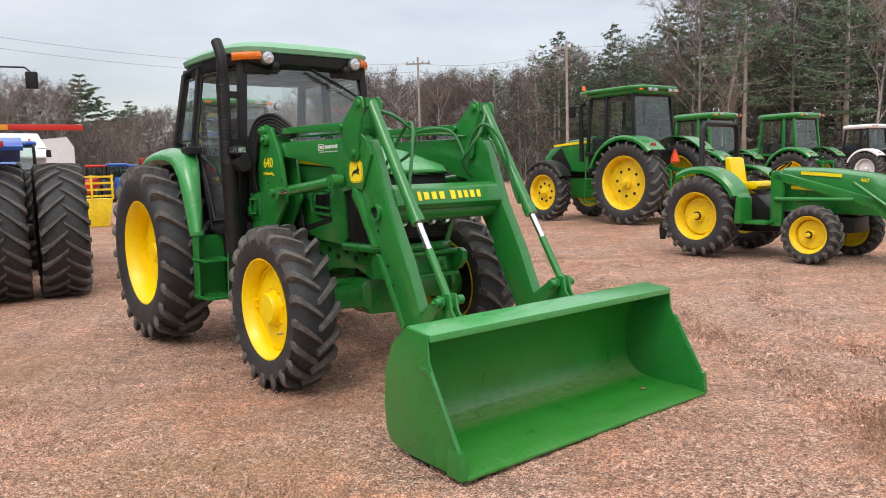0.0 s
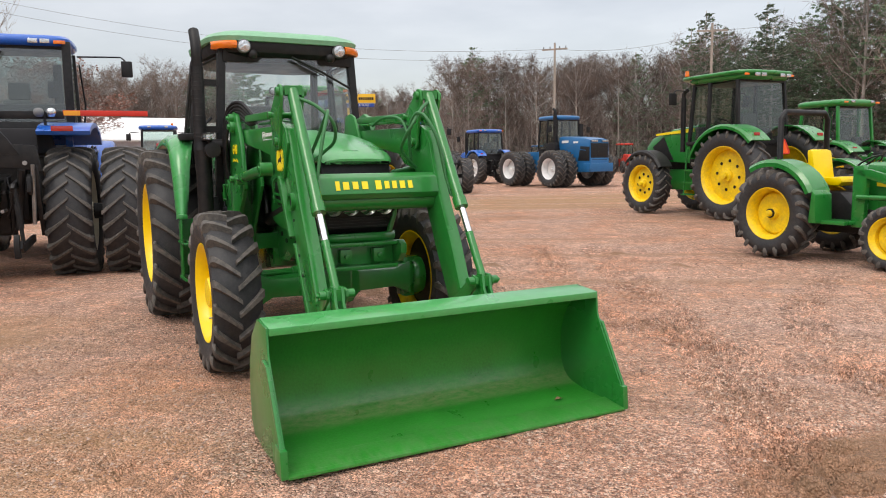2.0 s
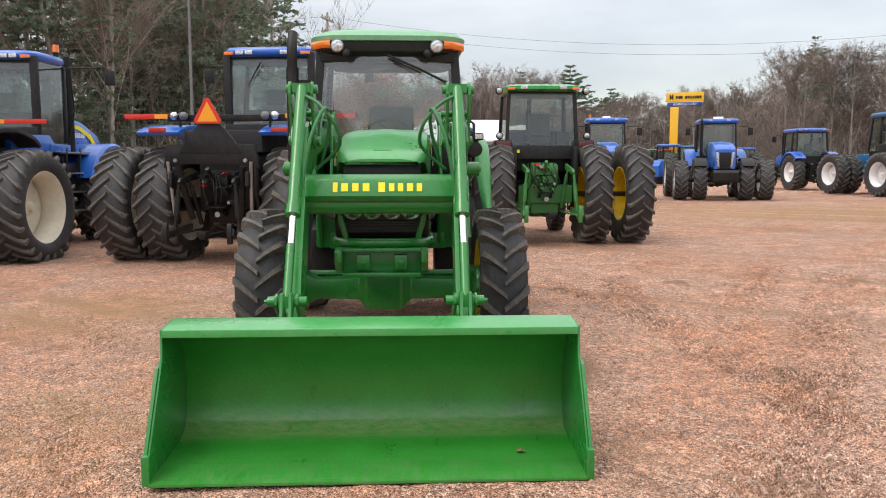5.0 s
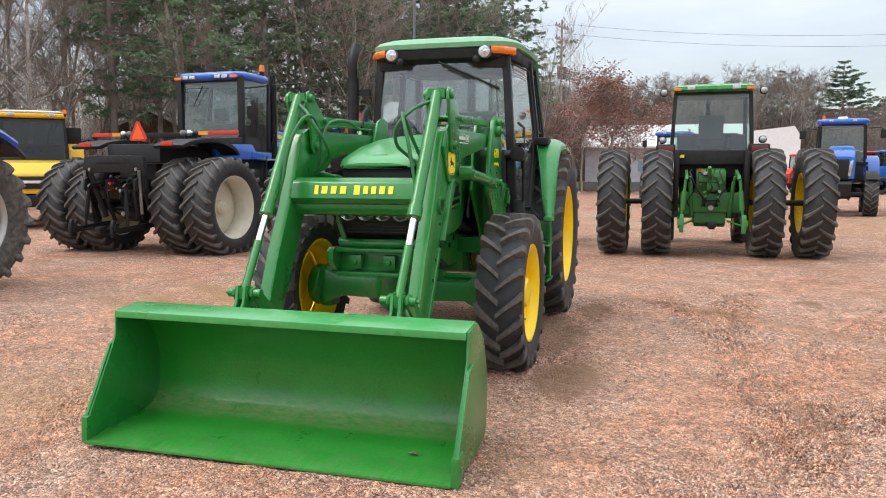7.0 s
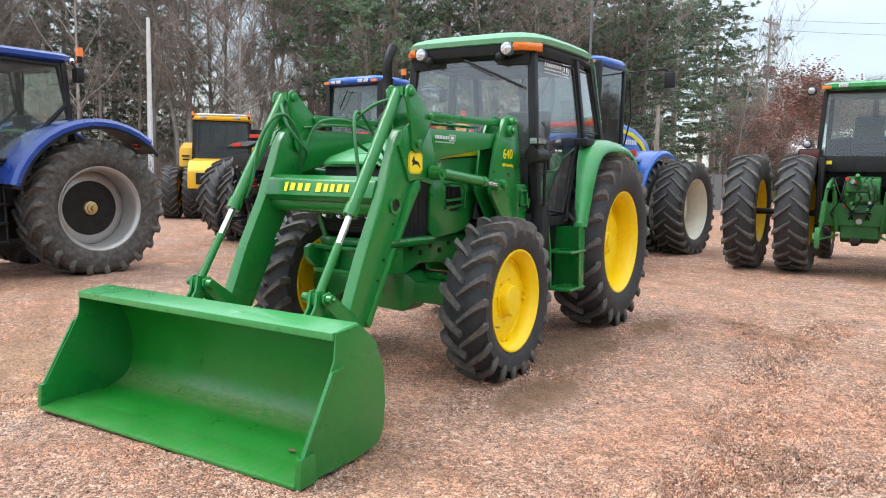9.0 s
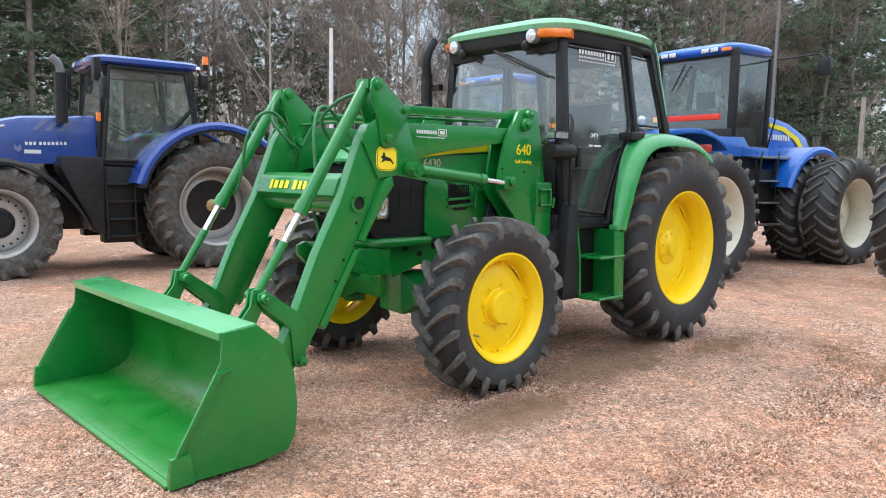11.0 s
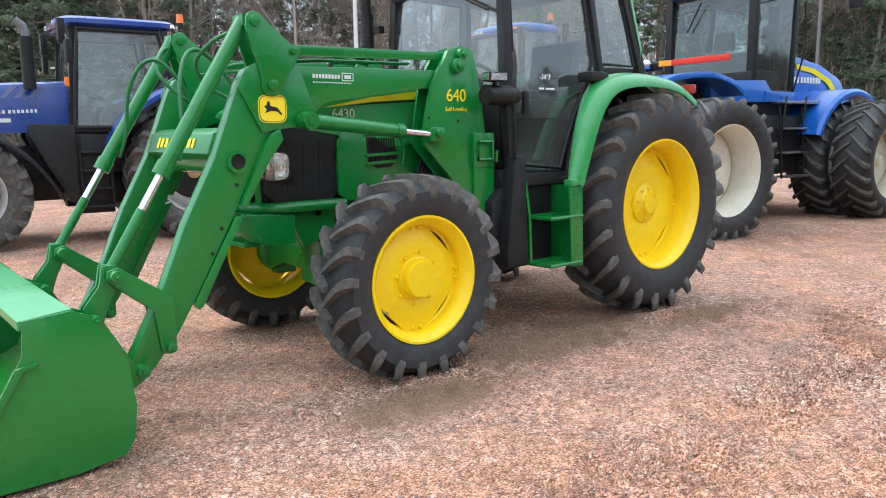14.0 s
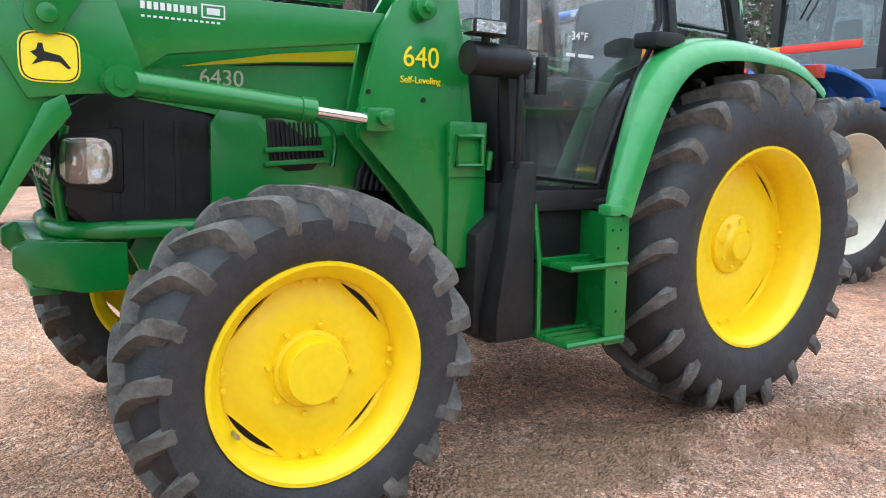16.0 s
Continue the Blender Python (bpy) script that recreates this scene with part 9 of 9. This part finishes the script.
def hazy_tree(seed, h):
    """A leafless tree for the far wood: trunk, limbs, and a rounded crown of very many fine twigs."""
    rnd = random.Random(seed)
    trunk, crown = Geo(), Geo()
    lean = Vector((rnd.uniform(-0.04, 0.04), rnd.uniform(-0.04, 0.04), 1))
    trunk.tube([lean * -0.3, lean * h * 0.45, lean * h * 0.9], 0.15, 6, 0.03, False)
    for k in range(22):
        t = rnd.uniform(0.22, 0.88)
        a = rnd.uniform(0, 6.28)
        foot = lean * h * t
        reach = h * rnd.uniform(0.14, 0.27) * (1.15 - 0.75 * abs(t - 0.45))
        tip = foot + Vector((math.cos(a) * reach, math.sin(a) * reach, reach * rnd.uniform(0.7, 1.5)))
        tip.z = min(tip.z, h * rnd.uniform(0.93, 1.02))
        trunk.tube([foot, foot.lerp(tip, 0.5) + Vector((0, 0, -0.1 * reach)), tip], 0.045, 3, 0.012, False)
        for q in range(15):
            b = foot.lerp(tip, rnd.uniform(0.25, 1.0))
            d = (tip - foot).normalized() * rnd.uniform(0.2, 0.9) + Vector((rnd.gauss(0, 0.6), rnd.gauss(0, 0.6), rnd.gauss(0.15, 0.5)))
            e = b + d.normalized() * h * rnd.uniform(0.03, 0.09)
            e.z = min(e.z, h * 1.03)
            side = d.cross(Vector((rnd.gauss(0, 1), rnd.gauss(0, 1), rnd.gauss(0, 1)))).normalized() * 0.016
            crown.add([b - side, b + side, e], [[0, 1, 2]])
            for w in range(13):
                p = b.lerp(e, rnd.uniform(0.2, 1.05))
                v = d.normalized() * 0.6 + Vector((rnd.gauss(0, 0.7), rnd.gauss(0, 0.7), rnd.gauss(0.1, 0.6)))
                sd = v.cross(Vector((rnd.gauss(0, 1), rnd.gauss(0, 1), rnd.gauss(0, 1)))).normalized() * 0.010
                crown.add([p - sd, p + sd, p + v.normalized() * rnd.uniform(0.35, 1.0)], [[0, 1, 2]])
    return trunk, crown, None


def raw(g, name, material):
    me = bpy.data.meshes.new(name)
    me.from_pydata(g.v, [], g.f)
    me.polygons.foreach_set("use_smooth", [True] * len(g.f))
    me.materials.append(material)
    return me


BARE = [tuple(raw(g, n, m) if g and g.v else None for g, n, m in zip(bare_tree(20 + i, 14.0), ("trunk", "crown", "foliage"), (BARK, TWIG, RED_LEAF))) for i in range(5)]
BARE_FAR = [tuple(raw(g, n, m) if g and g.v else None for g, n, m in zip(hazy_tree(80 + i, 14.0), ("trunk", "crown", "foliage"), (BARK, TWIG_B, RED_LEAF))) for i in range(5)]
BARE_HAZY = [tuple(raw(g, n, m) if g and g.v else None for g, n, m in zip(hazy_tree(90 + i, 14.0), ("trunk", "crown", "foliage"), (BARK, TWIG, RED_LEAF))) for i in range(4)]
RUSSET = [tuple(raw(g, n, m) if g and g.v else None for g, n, m in zip(bare_tree(60, 8.0, leaf=True), ("trunk", "crown", "foliage"), (BARK, TWIG, RED_LEAF)))]
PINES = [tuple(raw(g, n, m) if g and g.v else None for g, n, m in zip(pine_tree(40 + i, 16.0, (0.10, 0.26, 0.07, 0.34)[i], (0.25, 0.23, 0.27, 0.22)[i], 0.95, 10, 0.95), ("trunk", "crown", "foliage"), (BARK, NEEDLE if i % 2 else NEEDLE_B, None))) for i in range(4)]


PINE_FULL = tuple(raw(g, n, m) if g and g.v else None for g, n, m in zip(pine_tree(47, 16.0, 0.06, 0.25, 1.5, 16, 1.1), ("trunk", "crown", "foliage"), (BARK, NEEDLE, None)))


def plant(kind, x, y, h, base_h, turn, label, group, sx=1.0):
    name = "pine_tree" if "pine" in label else "bare_tree"
    e = thing(name, label, "tree", x, y, turn, group)
    k = h / base_h
    e.scale = (k * sx, k * sx, k)
    for me, n in zip(kind, ("trunk", "crown", "foliage")):
        if me:
            link(n, me, e)
    return e


EYE0 = (3.0, 4.0)


def grove(yaw0, yaw1, d0, d1, count, h0, h1, pines=0.3, seed=1):
    r = random.Random(seed)
    for i in range(count):
        yaw = yaw0 + (yaw1 - yaw0) * (i + r.uniform(0, 1)) / count
        d = r.uniform(d0, d1)
        x, y = place(EYE0, yaw, d)
        if r.random() < pines:
            plant(PINES[r.randrange(4)], x, y, r.uniform(h0, h1) * 1.08, 16.0, r.uniform(0, 360), "tall dark green pine with layered boughs", "pines")
        else:
            plant(BARE[r.randrange(5)] if d < 64 and r.random() < 0.5 else BARE_HAZY[r.randrange(4)] if yaw > 50 else BARE_FAR[r.randrange(5)], x, y, r.uniform(h0, h1), 14.0, r.uniform(0, 360), "leafless grey broadleaf tree in the wood", "bare trees", r.uniform(0.8, 1.1))


# wood beyond the far rows, and the nearer wood on the other side
grove(-46, -16.5, 60, 86, 54, 16, 21, 0.42, 1)
grove(-17.5, -6.0, 72, 95, 30, 12.5, 15.5, 0.62, 2)
grove(-7, 3, 74, 96, 30, 11, 13.5, 0.10, 12)
grove(1, 12, 78, 100, 36, 10.5, 13.5, 0.08, 3)
grove(11, 18, 130, 150, 30, 11.5, 15, 0.08, 4)
grove(17, 24, 132, 154, 24, 11, 14.5, 0.08, 5)
grove(24, 28.5, 104, 130, 14, 9.0, 11.0, 0.08, 6)
grove(28.5, 50, 104, 130, 66, 12.0, 15.5, 0.08, 16)
grove(53, 62, 50, 64, 13, 15, 20, 0.42, 7)
grove(60, 79, 42, 62, 27, 15, 20, 0.17, 8)
grove(78, 107, 42, 62, 36, 15, 20, 0.15, 13)
grove(106, 130, 42, 62, 27, 15, 20, 0.30, 9)
for yaw, d, h in ((25.2, 160, 22.0), (22.3, 165, 17.5), (23.9, 172, 15.5)):
    plant(PINE_FULL, *place((0, 0), yaw, d), h, 16.0, yaw * 40, "lone full pine on the skyline", "pines", 1.5)
for yaw, d, h in ((47.8, 88, 27), (50.3, 80, 28), (52.6, 84, 26), (49, 98, 27)):
    plant(PINES[int(h) % 4], *place((2.5, 0.85), yaw, d), h, 16.0, yaw * 40, "tall dark green pine with layered boughs", "pines")
for yaw, d, h in ((47.4, 60, 13.5), (49.3, 56, 15.0)):
    plant(BARE[int(h) % 5], *place((5.19, 4.44), yaw, d), h, 14.0, yaw * 30, "leafless grey broadleaf tree in the wood", "bare trees", 0.7)
for yaw, d, h, wide in ((42.4, 52, 7.6, 1.75), (41.2, 55, 6.6, 1.5), (44.4, 58, 6.6, 1.4), (46.5, 60, 6.0, 1.2)):
    plant(RUSSET[0], *place((4.56, 2.93), yaw, d), h, 8.0, yaw * 50, "small broad tree with some russet leaves hanging on", "bare trees", wide)


# brushwood at the feet of the trees
def brush(yaw0, yaw1, d0, d1, count, h, seed):
    r, g = random.Random(seed), Geo()
    for i in range(count):
        yaw, d = r.uniform(yaw0, yaw1), r.uniform(d0, d1)
        x, y = place(EYE0, yaw, d)
        z = lie(x, y)
        for k in range(4):
            p = Vector((x + r.uniform(-0.4, 0.4), y + r.uniform(-0.4, 0.4), z - 0.1))
            tip = p + Vector((r.uniform(-0.9, 0.9), r.uniform(-0.9, 0.9), h * r.uniform(0.4, 1.1)))
            mid = p.lerp(tip, 0.5) + Vector((r.uniform(-0.3, 0.3), r.uniform(-0.3, 0.3), 0))
            g.tube([p, tip], 0.03, 3, 0.008, False)
            for q in range(3):
                b = mid.lerp(tip, r.random())
                g.tube([b, b + Vector((r.uniform(-0.7, 0.7), r.uniform(-0.7, 0.7), r.uniform(0.2, 1.0)))], 0.016, 3, 0.006, False)
    return g


tagged(new("brushwood", raw(brush(51, 130, 36, 60, 900, 2.6, 5), "brushwood", TWIG)), "tangled leafless brushwood at the wood's edge", "brush", kind="stuff")
for yaw0, yaw1, d, h, seed in ((135, 310, 90, 12, 4),):
    # the dim depth of the wood: a ragged bank of stems far behind the front trees
    r, g, n = random.Random(seed), Geo(), int((yaw1 - yaw0) * d / 60)
    for i in range(n):
        x, y = place(EYE0, yaw0 + (yaw1 - yaw0) * r.random(), d + r.uniform(-6, 10))
        hh = h * r.uniform(0.6, 1.15)
        z = lie(x, y)
        top = Vector((x + r.uniform(-0.6, 0.6), y + r.uniform(-0.6, 0.6), z + hh))
        g.tube([(x, y, z - 0.3), top], 0.14, 4, 0.03, False)
        for k in range(9):
            b = Vector((x, y, z)).lerp(top, r.uniform(0.25, 1.0))
            e = b + Vector((r.uniform(-2.2, 2.2), r.uniform(-2.2, 2.2), r.uniform(0.3, 2.2)))
            g.tube([b, e], 0.05, 3, 0.012, False)
            for q in range(3):
                bb = b.lerp(e, r.uniform(0.3, 1.0))
                g.tube([bb, bb + Vector((r.uniform(-1, 1), r.uniform(-1, 1), r.uniform(0.1, 1.2)))], 0.026, 3, 0.008, False)
    tagged(new("far_woods", raw(g, "far_woods", TWIG)), "far leafless grey-brown woodland", "woods", kind="stuff")
# thickets of stems that close the wood between its trunks
def thicket(yaw0, yaw1, d0, d1, count, h0, h1, seed, wide=1.0, stems=0.025, material=None):
    """Slanting stems and twigs at all heights, thinning out towards an uneven top."""
    r = np.random.RandomState(seed)
    yaw, d = np.radians(r.uniform(yaw0, yaw1, count)), r.uniform(d0, d1, count)
    x, y = EYE0[0] - d * np.sin(yaw), EYE0[1] + d * np.cos(yaw)
    z = relief(x, y)
    top = h0 + (h1 - h0) * np.clip(0.5 + 0.28 * np.sin(yaw * 31 + 2 * np.sin(yaw * 13)) + 0.22 * np.sin(yaw * 83 + seed) + 0.2 * np.sin(yaw * 210), 0, 1)
    stem = r.rand(count) < stems
    low = np.where(stem, -0.3, r.rand(count) ** 1.35 * top)
    ln = np.where(stem, top * r.uniform(0.5, 1.0, count), r.uniform(0.6, 1.8, count))
    w = np.where(stem, r.uniform(0.04, 0.085, count), r.uniform(0.012, 0.028, count)) * wide
    a, lean = r.uniform(0, 6.28, count), np.where(stem, r.uniform(0, 0.12, count), r.uniform(0.15, 0.97, count)) * ln
    b = r.uniform(0, 6.28, count)
    c, s = np.cos(a) * w, np.sin(a) * w
    P = [(x + c, y + s, z + low), (x - 0.5 * c - s, y - 0.5 * s + c, z + low), (x - 0.5 * c + s, y - 0.5 * s - c, z + low), (x + lean * np.cos(b), y + lean * np.sin(b), z + low + np.sqrt(np.maximum(ln * ln - lean * lean, 0.1)))]
    V = np.stack([np.stack(p, -1) for p in P], 1).reshape(-1, 3)
    F = (np.array([[0, 1, 3], [1, 2, 3], [2, 0, 3]])[None] + 4 * np.arange(count)[:, None, None]).reshape(-1, 3)
    g = Geo()
    g.v, g.f = V.tolist(), F.tolist()
    tagged(new("thicket", raw(g, "thicket", material or THICKET)), "dense grey-brown thicket of leafless stems", "woods", kind="stuff")


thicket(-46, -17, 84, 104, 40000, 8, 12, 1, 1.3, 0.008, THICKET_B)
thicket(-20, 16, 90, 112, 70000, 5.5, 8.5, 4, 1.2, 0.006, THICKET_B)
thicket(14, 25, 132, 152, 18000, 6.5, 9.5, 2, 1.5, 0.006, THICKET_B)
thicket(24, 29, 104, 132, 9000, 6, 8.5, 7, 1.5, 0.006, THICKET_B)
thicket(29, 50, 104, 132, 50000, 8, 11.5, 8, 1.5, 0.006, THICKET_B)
thicket(53, 135, 56, 78, 92000, 6, 12, 3, 1.2, 0.012)
thicket(54, 135, 48, 62, 16000, 3.5, 7.5, 5, 0.9, 0.01)
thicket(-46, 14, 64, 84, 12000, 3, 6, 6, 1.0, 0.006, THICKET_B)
# a strip of thin grass before the far pines
gs, r = Geo(), random.Random(8)
for i in range(16000):
    x, y = place(EYE0, r.uniform(42, 56), r.uniform(60, 100))
    z = lie(x, y)
    a, k = r.uniform(0, 6.28), r.uniform(0.08, 0.16)
    gs.add([(x, y, z - 0.02), (x + k * math.cos(a), y + k * math.sin(a), z - 0.02), (x + r.uniform(-0.1, 0.1), y + r.uniform(-0.1, 0.1), z + r.uniform(0.08, 0.22))], [[0, 1, 2]])
tagged(new("grass", raw(gs, "grass", GRASS)), "thin short grass along the edge of the yard", "grass", kind="stuff")

# ---- loose stones on the yard ----
r = np.random.RandomState(3)
N = 62000
inner = r.rand(N) < 0.8
px = np.where(inner, r.uniform(-3.5, 6.4, N), r.uniform(-8, 9, N))
py = np.where(inner, r.uniform(1.0, 11.5, N), r.uniform(-1, 18, N))
keep = damp_print_shade(px, py) < 0.42 + 0.3 * r.rand(N)
px, py = px[keep], py[keep]
N = len(px)
pq = r.uniform(0.004, 0.010, N) * np.where(r.rand(N) < 0.10, 1.8, 1.0)
pz = relief(px, py)
pa, pk, ph = r.uniform(0, 6.28, N), r.uniform(0.55, 1.0, N), r.uniform(0.5, 1.0, N)
pc, ps = np.cos(pa) * pq, np.sin(pa) * pq
V = np.stack([np.stack([px + pc, py + ps, pz], -1), np.stack([px - ps * pk, py + pc * pk, pz], -1), np.stack([px - pc, py - ps, pz], -1), np.stack([px + ps * pk, py - pc * pk, pz], -1), np.stack([px + 0.3 * pc, py + 0.2 * ps, pz + pq * ph], -1)], 1).reshape(-1, 3)
F = (np.array([[0, 1, 4], [1, 2, 4], [2, 3, 4], [3, 0, 4]])[None] + 5 * np.arange(N)[:, None, None]).reshape(-1, 3)
g = Geo()
g.v, g.f = V.tolist(), F.tolist()
STONES = mat("loose_pebbles", (0.46, 0.34, 0.28), 0.9, vary=0.35, scale=9, fine=70)
nt = STONES.node_tree
geo_n, ramp = nt.nodes.new("ShaderNodeNewGeometry"), nt.nodes.new("ShaderNodeValToRGB")
for p, c in ((0.0, (0.15, 0.085, 0.065)), (1.0, (0.60, 0.430, 0.335))):
    ramp.color_ramp.elements[int(p)].color = (*c, 1)
nt.links.new(geo_n.outputs["Random Per Island"], ramp.inputs["Fac"])
nt.links.new(ramp.outputs["Color"], nt.nodes["Principled BSDF"].inputs["Base Color"])
tagged(new("gravel", raw(g, "gravel", STONES)), "loose reddish and pale pebbles over the yard", "gravel", kind="stuff")
